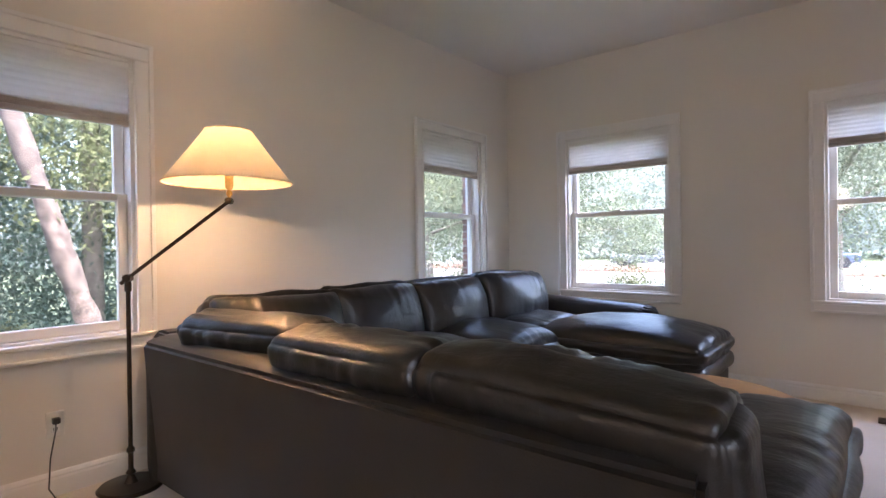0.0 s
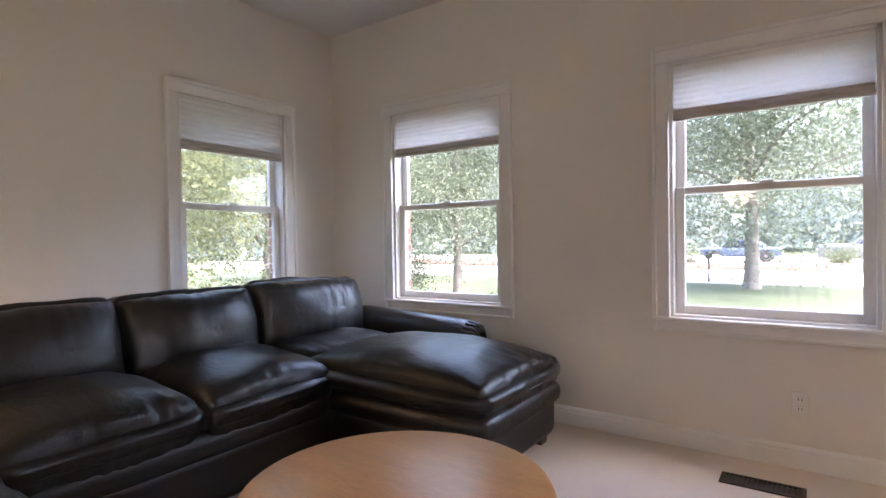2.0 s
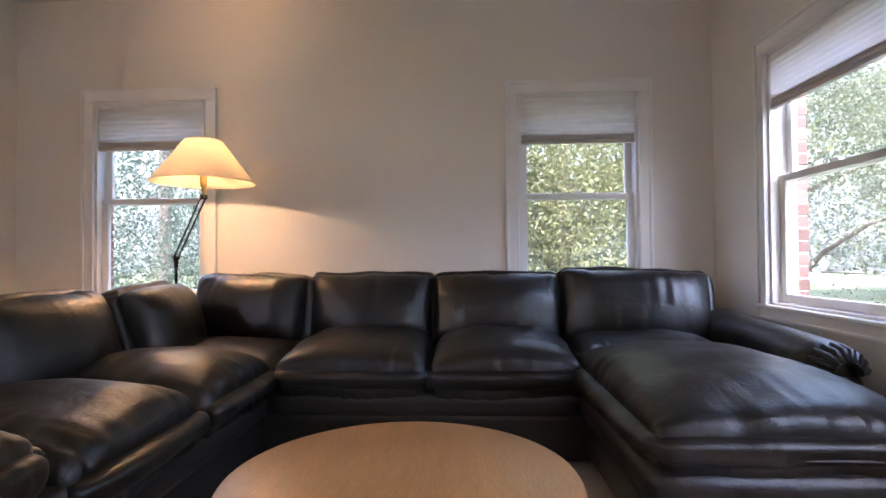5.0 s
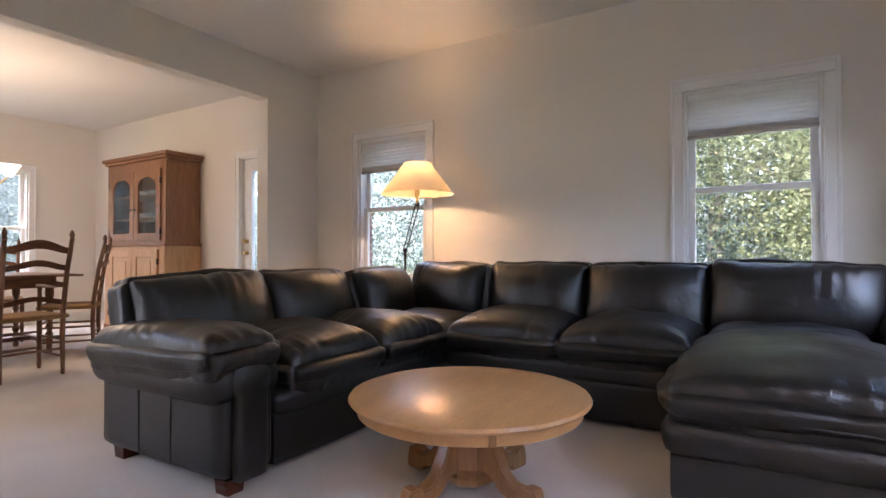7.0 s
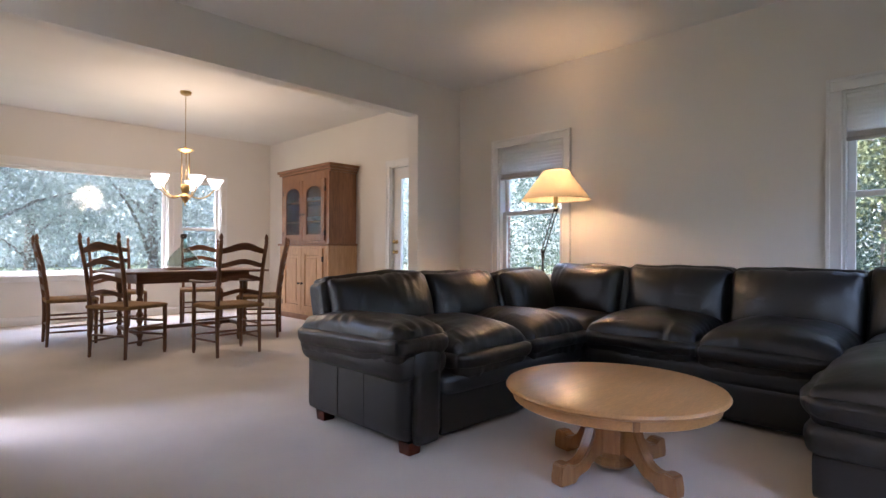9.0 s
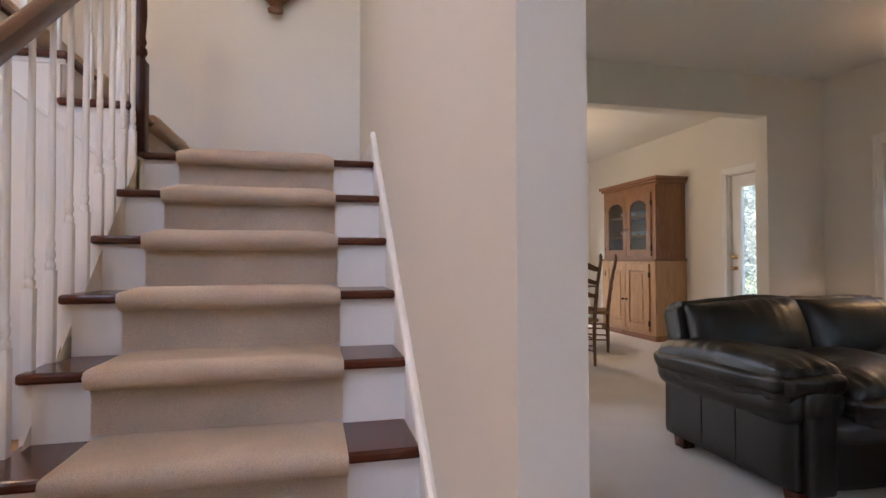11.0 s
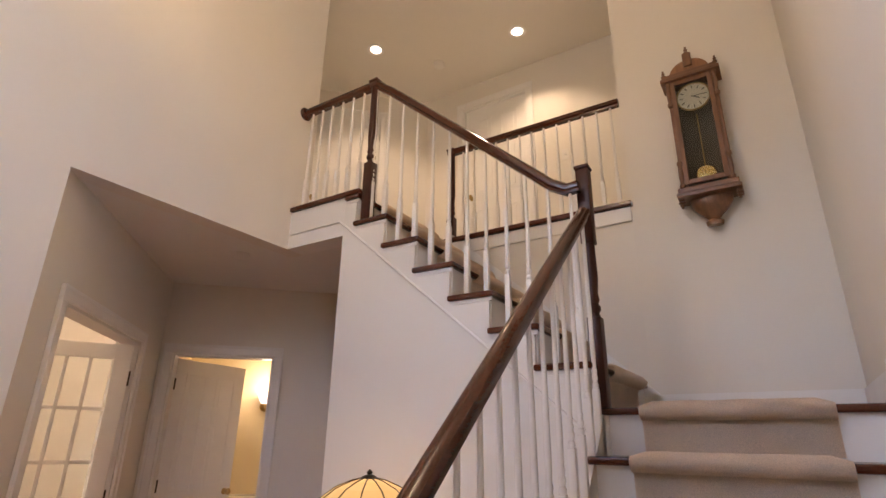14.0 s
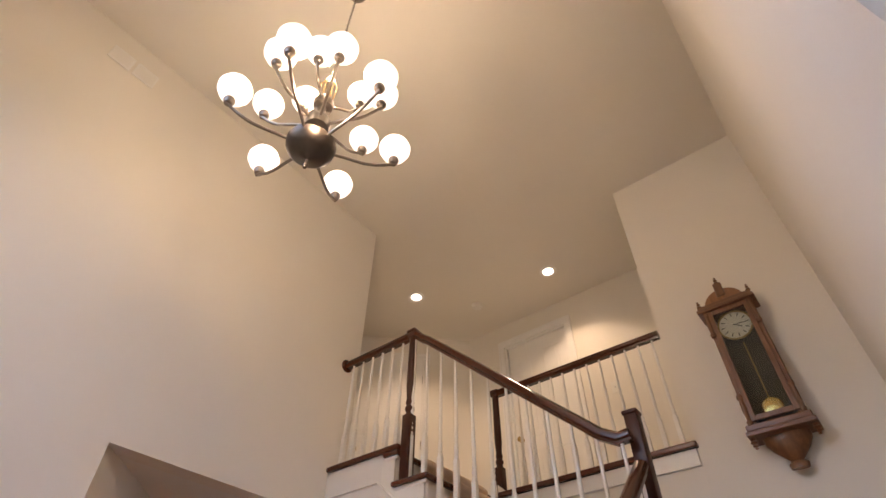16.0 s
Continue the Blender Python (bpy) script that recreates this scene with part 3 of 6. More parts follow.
def brick_reveal(m, u0, u1, z0, z1):
    """The outer leaf's bricks at both sides of an opening, one over the other."""
    leaf = tagged(thing("brick_veneer", m=m), "red brick outer leaf round the window", "brick wall", kind="structure")
    part("mortar", boxes(((u0 - 0.24, TH + 0.012, z0 - 0.4), (u0 - 0.014, TH + 0.066, z1 + 0.3)), ((u1 + 0.014, TH + 0.012, z0 - 0.4), (u1 + 0.24, TH + 0.066, z1 + 0.3))), MORTAR, leaf)
    me = None
    for side, u in ((-1, u0), (1, u1)):
        k = 0
        z = z0 - 0.05
        while z < z1 + 0.05:
            w = 0.2 if k % 2 else 0.1
            if me is None:
                b = part("brick", solid((-0.1, TH + 0.01, 0), (-0.006, TH + 0.07, 0.057), 0.003), BRICK, leaf)
                me = b.data
            else:
                b = new("brick", me)
                b.parent = leaf
            b.matrix_basis = Matrix.Translation((u if side < 0 else u, 0, z)) @ Matrix.Diagonal((2.0 if k % 2 else 1.0, 1, 1, 1)) if side < 0 else Matrix.Translation((u + (0.212 if k % 2 else 0.106), 0, z)) @ Matrix.Diagonal((2.0 if k % 2 else 1.0, 1, 1, 1))
            z += 0.067
            k += 1


def shade(m, u0, u1, z0, z1):
    """A pleated cellular shade, let half down."""
    sh = thing("cellular_shade", "white pleated cellular shade, let a quarter down", "window shade", "window shades", m)
    part("headrail", solid((u0 + 0.018, 0.004, z1 - 0.045), (u1 - 0.018, 0.04, z1 - 0.017), 0.004), TRIM, sh)
    n = 17
    zs = [z1 - 0.045 - (z1 - 0.045 - z0 - 0.018) * i / n for i in range(n + 1)]
    front = [(0.008 + (0.003 if i % 2 else 0.0), z) for i, z in enumerate(zs)]
    back = [(0.030 - (0.003 if i % 2 else 0.0), z) for i, z in enumerate(zs)]
    bm = bmesh.new()
    for row in (front, back):
        a = [bm.verts.new((u0 + 0.02, y, z)) for y, z in row]
        b = [bm.verts.new((u1 - 0.02, y, z)) for y, z in row]
        for i in range(n):
            bm.faces.new((a[i], b[i], b[i + 1], a[i + 1]))
    part("pleated_cloth", bm, SHADE, sh)
    part("stacked_pleats", boxes(*[((u0 + 0.02, 0.006, z0 + 0.027 + 0.008 * i), (u1 - 0.02, 0.034, z0 + 0.034 + 0.008 * i)) for i in range(4)], bevel=0.002), STACK, sh, "gathered pleats above the bottom rail")
    part("bottom_rail", solid((u0 + 0.018, 0.004, z0), (u1 - 0.018, 0.036, z0 + 0.026), 0.005), mat("shade_rail", (0.52, 0.48, 0.45), 0.6), sh, "grey bottom rail")


for i, (nm, m, w, lab) in enumerate((("window_1", WEST, WIN_A, "white double-hung window behind the floor lamp"), ("window_2", WEST, WIN_B, "white double-hung window above the sofa"), ("window_3", NORTH, WIN_C, "white double-hung window in the corner by the chaise"), ("window_4", NORTH, WIN_N, "white double-hung window onto the lawn"))):
    window(nm, m, w[0], w[1], *WIN_Z, lab)
    shade(m, w[0], w[1], 1.705 if m is WEST else 1.728, WIN_Z[1])
    brick_reveal(m, w[0], w[1], *WIN_Z)
window("window_5", SOUTH, -1.95, 0.43, 0.62, 2.04, "wide white picture window of the dining room", sashes=False)
window("window_6", SOUTH, 0.60, 1.22, 0.62, 2.04, "narrow white double-hung dining room window", rail=1.28)
for k, (a, b, c, d) in enumerate(((0.75, 2.35, 2.75, 4.55), (0.45, 0.75, 0.2, 2.1), (2.0, 2.3, 0.2, 2.1))):
    window("window_%d" % (7 + k), place(XS1, YN, 0), a, b, c, d, "plain white fixed foyer window", sashes=False)

# trim of the wide opening's corner and the stair wall's end stay bare plaster


def outlet(m, label):
    o = thing("wall_outlet", label, "outlet", "wall outlets", m)
    part("cover_plate", solid((-0.035, -0.007, -0.058), (0.035, 0.0, 0.058), 0.003), PLASTIC, o)
    for z in (-0.022, 0.022):
        part("socket", solid((-0.016, -0.010, z - 0.014), (0.016, -0.006, z + 0.014), 0.003), TRIM, o)
        part("slots", boxes(((-0.008, -0.0112, z - 0.006), (-0.005, -0.0098, z + 0.007)), ((0.005, -0.0112, z - 0.006), (0.008, -0.0098, z + 0.007))), BLACK, o)
    return o


outlet(WEST @ pose(1.215, 0, 0.32), "white wall outlet with a plug and cord")
outlet(NORTH @ pose(1.068, 0, 0.31), "white double wall outlet above the baseboard")

vent = thing("floor_register", "brown metal floor register let into the carpet", "floor vent", m=pose(0.93, 4.66, 0.0))
part("frame", boxes(((-0.165, -0.06, 0.0), (-0.145, 0.06, 0.008)), ((0.145, -0.06, 0), (0.165, 0.06, 0.008)), ((-0.145, -0.06, 0), (0.145, -0.045, 0.008)), ((-0.145, 0.045, 0), (0.145, 0.06, 0.008)), bevel=0.002), BRONZE, vent)
part("backing", solid((-0.146, -0.046, 0.0005), (0.146, 0.046, 0.002)), BLACK, vent)
for i in range(15):
    part("slat", solid((-0.0035, -0.045, 0.0), (0.0035, 0.045, 0.007), 0.0, pose(-0.133 + i * 0.019, 0, 0, 0, 18, 0)), BRONZE, vent)

wv = thing("wall_vent", "pair of white return air grilles high on the wall", "wall vent", m=place(XE, 0, 90))
for u in (4.00, 4.17):
    part("grille", solid((u - 0.075, 0.0, 4.86), (u + 0.075, 0.012, 5.0), 0.004), TRIM, wv)
    for i in range(7):
        part("slat", solid((u - 0.062, 0.012, 4.875 + i * 0.0165), (u + 0.062, 0.017, 4.882 + i * 0.0165)), PLASTIC, wv)

# ---- stairs ----
def nose_y(k):
    return 2.92 - GO * (k - 3)


def nose_x(k):
    return 4.54 + 0.2325 * (k - 14)


stairs = thing("staircase", "carpeted L-shaped stairs with dark treads and white risers", "stairs", kind="structure")
# first flight: goes towards -y
for k in range(1, 9):
    y, z = nose_y(k), k * R
    depth = GO + 0.035 if k < 8 else y - YC - 0.004
    part("tread", solid((XS1 + 0.013, y - depth, z - 0.03), (XR, y, z), 0.009), DARK_X, stairs, "dark polished wooden tread")
    part("riser", solid((XS1 + 0.013, y - 0.045, z - R), (XR - 0.03, y - 0.026, z - 0.03)), TRIM, stairs)
# second flight: goes towards +x
for k in range(9, 16):
    x, z = nose_x(k), k * R
    depth = 0.2325 + 0.035 if k < 15 else 0.12
    part("tread", solid((x, YC + 0.02, z - 0.03), (x + depth, Y2 + 0.012, z), 0.009), DARK, stairs, "dark polished wooden tread")
    part("riser", solid((x + 0.026, YC + 0.02, z - R), (x + 0.045, Y2 - 0.032, z - 0.03)), TRIM, stairs)
    part("bracket", solid((x + 0.012, Y2 - 0.022, z - 0.052), (x + depth - 0.02, Y2 - 0.006, z - 0.03), 0.004), TRIM, stairs)


def runner_piece(along_y, k):
    """Carpet over one step: round the nosing, down the riser and back over the tread."""
    z = k * R
    prof = [(-0.255, 0.012), (-0.09, 0.014), (-0.03, 0.020), (0.006, 0.022), (0.028, 0.012), (0.037, -0.010), (0.032, -0.032), (0.012, -0.048), (-0.014, -0.052), (-0.020, -0.07), (-0.022, -R + 0.012)]
    if k == 8:
        prof[0] = (-(nose_y(8) - YC) + 0.03, 0.012)
    elif k == 15:
        prof[0] = (-0.9, 0.012)
    bm = bmesh.new()
    cols = 13
    grid = []
    for c in range(cols):
        f = c / (cols - 1)
        row = []
        for i, (o, h) in enumerate(prof):
            e = 1 if 0 < c < cols - 1 else 0.25
            o2 = o + 0.004 * noise.noise(Vector((f * 6, k * 3.1, i * 0.7))) * (i > 0)
            h2 = h * (e if h > 0 else 1) + 0.003 * noise.noise(Vector((f * 8, k * 2.3, i)))
            if along_y:
                row.append(bm.verts.new((2.552 + 0.664 * f, nose_y(k) + o2, z + h2)))
            else:
                row.append(bm.verts.new((nose_x(k) - o2, YC + 0.20 + 0.66 * f, z + h2)))
        grid.append(row)
    for a, b in zip(grid, grid[1:]):
        for i in range(len(prof) - 1):
            bm.faces.new((a[i], b[i], b[i + 1], a[i + 1]))
    r = bmesh.ops.solidify(bm, geom=bm.faces[:], thickness=0.008)
    bmesh.ops.recalc_face_normals(bm, faces=bm.faces)
    return bm


runner = thing("stair_runner", "beige carpet runner over the stair treads", "carpet runner")
for k in range(1, 16):
    part("carpet_fold", runner_piece(k <= 8, k), RUNNER, runner, smooth=50)

# skirt board with a cap on the right-hand wall
skirt = [(nose_y(1) + 0.10, 0.0), (nose_y(1) + 0.10, 0.10), (nose_y(8) - 0.06, ZL + 0.13), (nose_y(8) - 0.06, ZL - 0.2), (nose_y(2), 0.0)]
part("skirt_board", sheet(skirt, 0.012, m=pose(XS1 + 0.001, 0, 0, 0, 0, 90) @ Matrix.Scale(-1, 4, (0, 1, 0))), TRIM, stairs)
a, b = Vector((XS1 + 0.012, nose_y(1) + 0.11, 0.11)), Vector((XS1 + 0.012, nose_y(8) - 0.07, ZL + 0.145))
part("skirt_cap", tube([a, b], 0.014, 8), TRIM, stairs)
part("landing_skirting", boxes(((XS1 + 0.002, YC + 0.002, ZL + 0.004), (3.36, YC + 0.014, ZL + 0.125)), ((XS1 + 0.002, YC + 0.014, ZL + 0.004), (XS1 + 0.014, nose_y(8) - 0.07, ZL + 0.125))), TRIM, stairs)
skirt2 = [(nose_x(9) - 0.06, ZL + 0.0), (nose_x(9) - 0.06, ZL + 0.13), (nose_x(15), ZU + 0.10), (nose_x(15), ZU - 0.2)]
part("skirt_board", sheet(skirt2, 0.012, m=pose(0, YC + 0.002, 0)), TRIM, stairs)
# landing body and outer panels
side1 = [(nose_y(1) - 0.03, 0.0)]
for k in range(1, 9):
    side1 += [(nose_y(k) - 0.03, k * R - 0.03)] + ([(nose_y(k + 1) - 0.03, k * R - 0.03)] if k < 8 else [])
side1 += [(Y2 - 0.04, ZL - 0.03), (Y2 - 0.04, 0.0)]
side1 = [p for i, p in enumerate(side1) if i == 0 or p != side1[i - 1]]
part("stringer", sheet(side1, 0.03, m=pose(XR - 0.03, 0, 0, 0, 0, 90) @ Matrix.Scale(-1, 4, (0, 1, 0))), PAINT, stairs)
side2 = [(3.36, 0.0), (3.36, ZL - 0.03)]
for k in range(9, 16):
    side2 += [(nose_x(k) + 0.03, (k - 1) * R - 0.03), (nose_x(k) + 0.03, k * R - 0.03)]
side2 += [(4.90, ZU - 0.03), (4.90, 0.0)]
side2 = [side2[0], side2[1]] + [p for p in side2[2:]]
wall_bm = sheet(side2, 0.10, m=pose(0, Y2 - 0.11, 0))
part("stair_wall", wall_bm, WHITE_WALL, stairs, "white painted wall below the upper flight")
part("stringer_bead", tube([(3.40, Y2 - 0.006, 1.40), (4.93, Y2 - 0.006, 2.685), (5.38, Y2 - 0.006, 2.685)], 0.008, 6), TRIM, stairs)
part("landing_fascia", solid((4.901, 1.69, ZH - 0.004), (XE - 0.001, Y2 - 0.01, ZU)), TRIM, stairs)
part("landing_trim", solid((nose_x(15), Y2 - 0.12, ZU + 0.001), (XE - 0.001, Y2 + 0.014, ZU + 0.034), 0.009), DARK_X, stairs, "dark wooden shoe board")
part("balcony_fascia", solid((3.362, YC - 0.004, ZU - 0.10), (4.80, YC + 0.018, ZU - 0.004)), TRIM, stairs)
part("balcony_trim", solid((3.345, YC - 0.10, ZU + 0.0), (4.80, YC + 0.045, ZU + 0.036), 0.009), DARK_X, stairs, "dark wooden shoe board")
part("landing_body", boxes(((XS1 + 0.02, YC + 0.01, ZL - 0.25), (XR - 0.04, nose_y(8) - 0.05, ZL - 0.031))), WHITE_WALL, stairs)

# ---- balustrades ----
balu = thing("balustrade", "white balusters under a dark mahogany handrail", "railing")


def baluster_mesh(h, sq=0.22):
    """Slender taper above a square foot with turned rings."""
    s = 0.0135
    bm = lathe([(0.0105, sq - 0.002), (0.0138, sq + 0.008), (0.0138, sq + 0.018), (0.009, sq + 0.026), (0.013, sq + 0.04), (0.013, sq + 0.05), (0.0095, sq + 0.06), (0.0128, sq + 0.074), (0.0095, sq + 0.086), (0.0112, sq + 0.18), (0.008, h)], 10)
    box(bm, (-s, -s, 0), (s, s, sq), 0.002)
    return bm


_bal = {}


def baluster(x, y, z0, z1, sq=0.22):
    key = (round(z1 - z0, 2), round(sq, 2))
    if key not in _bal:
        ob = part("baluster", baluster_mesh(z1 - z0, sq), TRIM, balu, smooth=40)
        _bal[key] = ob.data
    else:
        ob = new("baluster", _bal[key])
        ob.parent = balu
    ob.matrix_basis = Matrix.Translation((x, y, z0))


RX = 3.375
RAIL_SLOPE = 0.849


def rail1_z(y):
    """Top of the first flight's handrail."""
    return 1.237 + (3.227 - y) * RAIL_SLOPE


def hand_rail(points, name="handrail"):
    """Moulded rail: a rounded top over a narrower fillet."""
    bm = bmesh.new()
    pts = [Vector(p) for p in points]
    prof = [(-0.018, -0.032), (-0.02, -0.02), (-0.029, -0.012), (-0.031, 0.004), (-0.026, 0.018), (-0.012, 0.027), (0.012, 0.027), (0.026, 0.018), (0.031, 0.004), (0.029, -0.012), (0.02, -0.02), (0.018, -0.032)]
    rings = []
    for i, p in enumerate(pts):
        t = (pts[min(i + 1, len(pts) - 1)] - pts[max(i - 1, 0)]).normalized()
        side = Vector((t.y, -t.x, 0)).normalized()
        up = side.cross(t)
        if up.z < 0:
            up = -up
        rings.append([bm.verts.new(p + side * a + up * b) for a, b in prof])
    for a, b in zip(rings, rings[1:]):
        for k in range(len(prof)):
            e = (k + 1) % len(prof)
            bm.faces.new((a[k], a[e], b[e], b[k]))
    bm.faces.new(rings[0])
    bm.faces.new(rings[-1][::-1])
    bmesh.ops.recalc_face_normals(bm, faces=bm.faces)
    return part(name, bm, RAILW, balu, "dark polished mahogany handrail", smooth=35)


VOL = Vector((3.432, 3.40, 1.176))
spiral = []
for i in range(64):
    a = math.pi - 2 * math.pi * 1.45 * i / 63
    r = 0.026 + 0.031 * (1 - i / 63)
    spiral.append((VOL.x + r * math.cos(a), VOL.y + r * math.sin(a), VOL.z))
lead = [(RX, y, max(VOL.z, rail1_z(y) - 0.027)) for y in (1.80, 2.02, 2.3, 2.7, 3.0, 3.16, 3.21, 3.25)]
ease = [(RX, 3.28, VOL.z + 0.012), (RX, 3.32, VOL.z + 0.002), (VOL.x - 0.057, 3.36, VOL.z)]
hand_rail(lead + ease + spiral)
part("volute_cap", lathe([(0.0, -0.03), (0.062, -0.03), (0.066, -0.02), (0.06, 0.0), (0.05, 0.010), (0.03, 0.012), (0, 0.012)], 32, m=Matrix.Translation(VOL)), RAILW, balu, smooth=40)
for k in range(1, 8):
    for f in (0.05, 0.165):
        y = nose_y(k) - f
        baluster(RX, y, k * R, max(VOL.z - 0.03, rail1_z(y) - 0.055), 0.20 + 0.4 * f)
for i in range(5):
    a = radians(-60 + 72 * i)
    baluster(VOL.x + 0.058 * math.cos(a), VOL.y + 0.058 * math.sin(a), R, VOL.z - 0.03, 0.26)
NEWEL = [(0.024, 0.0), (0.024, 0.16), (0.016, 0.18), (0.024, 0.2), (0.016, 0.23), (0.021, 0.32), (0.013, 0.80), (0.020, 0.83), (0.014, 0.86), (0.024, 0.90), (0.028, 0.99), (0.03, 1.0)]
part("starting_newel", lathe([(r * 0.58, h) for r, h in NEWEL], 14, m=Matrix.Translation((VOL.x, VOL.y, R))), POST, balu, "slim dark turned post under the volute", smooth=40)
part("starting_step", lathe([(0.0, 0.0), (0.13, 0.0), (0.13, R - 0.03), (0.15, R - 0.03), (0.15, R), (0, R)], 24, m=Matrix.Translation((VOL.x + 0.02, VOL.y - 0.02, -0.002))), DARK_X, balu, smooth=40)


def newel(x, y, z0, z1, ring, sq_lo, top_block):
    """Square foot, turned shaft with rings, square head."""
    w = 0.031
    bm = lathe([(0.028, z0 + sq_lo), (0.021, z0 + sq_lo + 0.02), (0.03, z0 + sq_lo + 0.035), (0.03, z0 + sq_lo + 0.05), (0.021, z0 + sq_lo + 0.065), (0.028, z0 + sq_lo + 0.085), (0.022, z0 + sq_lo + 0.11), (0.029, z0 + sq_lo + 0.2), (0.026, z1 - top_block)], 16)
    box(bm, (-w, -w, z0), (w, w, z0 + sq_lo), 0.004)
    box(bm, (-w, -w, z1 - top_block), (w, w, z1 - 0.02), 0.004)
    box(bm, (-w - 0.006, -w - 0.006, z1 - 0.02), (w + 0.006, w + 0.006, z1), 0.006)
    return part("newel_post", bm, POST, balu, "dark turned newel post", smooth=40, m=Matrix.Translation((x, y, 0)))


newel(3.38, 1.735, ZL, 2.70, 2.02, 0.40, 0.42)
newel(4.725, Y2 - 0.03, ZU - 0.21, 3.70, 3.05, 0.42, 0.06)
newel(4.765, YC - 0.02, ZU + 0.03, 3.71, 3.1, 0.20, 0.05)
# second flight's rail rises from the landing post to the upper post
y = Y2 - 0.03
up = [(3.38, y, 2.56), (3.44, y, 2.555), (3.52, y, 2.60), (3.60, y, 2.675)]
up += [(3.60 + 0.98 * i / 6, y, 2.675 + 0.885 * i / 6) for i in range(1, 7)]
up += [(4.64, y, 3.605), (4.68, y, 3.645), (4.72, y, 3.665)]
hand_rail(up)
hand_rail([(4.72, y, 3.665), (5.0, y, 3.665), (XE - 0.02, y, 3.665)])
part("rosette", lathe([(0, 0), (0.05, 0), (0.052, 0.008), (0.04, 0.02), (0, 0.024)], 18, m=pose(XE - 0.001, y, 3.665, 0, -90, 0)), RAILW, balu)


def rail2_z(x):
    pts = up
    for p, q in zip(pts, pts[1:]):
        if p[0] <= x <= q[0]:
            return p[2] + (q[2] - p[2]) * (x - p[0]) / (q[0] - p[0])
    return pts[-1][2]


for k in range(9, 15):
    for f in (0.05, 0.165):
        x = nose_x(k) + f
        baluster(x, y, k * R, rail2_z(x) - 0.03, 0.20 + 0.4 * f)
for i in range(6):
    baluster(4.82 + 0.098 * i, y, ZU + 0.034, 3.635, 0.20)
hand_rail([(3.37, YC - 0.02, 3.685), (4.0, YC - 0.02, 3.685), (4.765, YC - 0.02, 3.685)])
for i in range(13):
    baluster(3.43 + 0.102 * i, YC - 0.02, ZU + 0.036, 3.655, 0.20)


# ---- doors ----
def panel_door(name, w, h, t, m, label, rows=((0.12, 0.80), (0.95, 1.88)), cols=2, knob=True, material=None, parent=None):
    """A moulded door in its own frame: hinge at x=0, leaf along +x, thickness along +y."""
    d = thing(name, label, "door", kind="structure", m=m)
    mt = material or TRIM
    bm = solid((0, 0, 0.008), (w, t, h), 0.003)
    part("leaf", bm, mt, d)
    st = 0.105
    pw = (w - st * (cols + 1)) / cols
    for c in range(cols):
        for a, b in rows:
            x0 = st + c * (pw + st)
            for y0, y1 in ((-0.004, 0.001), (t - 0.001, t + 0.004)):
                part("panel", boxes(((x0, y0, a), (x0 + pw, y1, a + 0.018)), ((x0, y0, b - 0.018), (x0 + pw, y1, b)), ((x0, y0, a + 0.018), (x0 + 0.018, y1, b - 0.018)), ((x0 + pw - 0.018, y0, a + 0.018), (x0 + pw, y1, b - 0.018)), ((x0 + 0.045, y0, a + 0.045), (x0 + pw - 0.045, y1, b - 0.045)), bevel=0.0015), mt, d)
    if knob:
        for s in (-1, 1):
            part("door_knob", lathe([(0.026, 0.0), (0.026, 0.006), (0.010, 0.010), (0.010, 0.03), (0.024, 0.04), (0.027, 0.052), (0.018, 0.064), (0, 0.066)], 16, m=pose(w - 0.065, t / 2 + s * t / 2, 0.94, -90 * s, 0, 0)), BRASS, d, smooth=40)
    for z in (0.25, 1.02, 1.78):
        part("hinge", tube([(-0.004, -0.004, z - 0.045), (-0.004, -0.004, z + 0.045)], 0.008, 8), BRONZE, d)
    return d


def door_casing(name, m, u0, u1, h, side, label, c=0.075):
    """Flat moulded casing round an opening; side is the wall face's y and its direction."""
    y, s = side
    t = thing(name, label, "door frame", kind="structure", m=m)
    lo, hi = sorted((y, y + s * 0.02))
    part("casing", solid((u0 - c, lo, 0), (u0, hi, h), 0.006), TRIM, t)
    part("casing", solid((u1, lo, 0), (u1 + c, hi, h), 0.006), TRIM, t)
    part("casing", solid((u0 - c, lo, h), (u1 + c, hi, h + c), 0.006), TRIM, t)
    bead = lo if s < 0 else hi
    part("bead", boxes(((u0 - c, bead - 0.005, 0), (u0 - c + 0.02, bead + 0.005, h + c)), ((u1 + c - 0.02, bead - 0.005, 0), (u1 + c, bead + 0.005, h + c)), ((u0 - c + 0.02, bead - 0.005, h + c - 0.02), (u1 + c - 0.02, bead + 0.005, h + c)), bevel=0.003), TRIM, t)
    part("jamb", boxes(((u0, 0.0, 0), (u0 + 0.015, 0.12, h)), ((u1 - 0.015, 0.0, 0), (u1, 0.12, h)), ((u0 + 0.015, 0.0, h - 0.015), (u1 - 0.015, 0.12, h))), TRIM, t)
    return t


door_casing("door_frame_1", POWDER, PL[0], PL[1], 2.01, (0.12, 1), "white moulded casing of the powder room door")
panel_door("door_1", PL[1] - PL[0] - 0.03, 1.985, 0.035, POWDER @ pose(PL[1] - 0.017, 0.004, 0, 0, 0, 180 + 52), "white moulded panel door, half open into the powder room")
door_casing("door_frame_2", FRENCH, FL[0], FL[1], 2.0, (0.0, -1), "white casing of the double glazed doors")


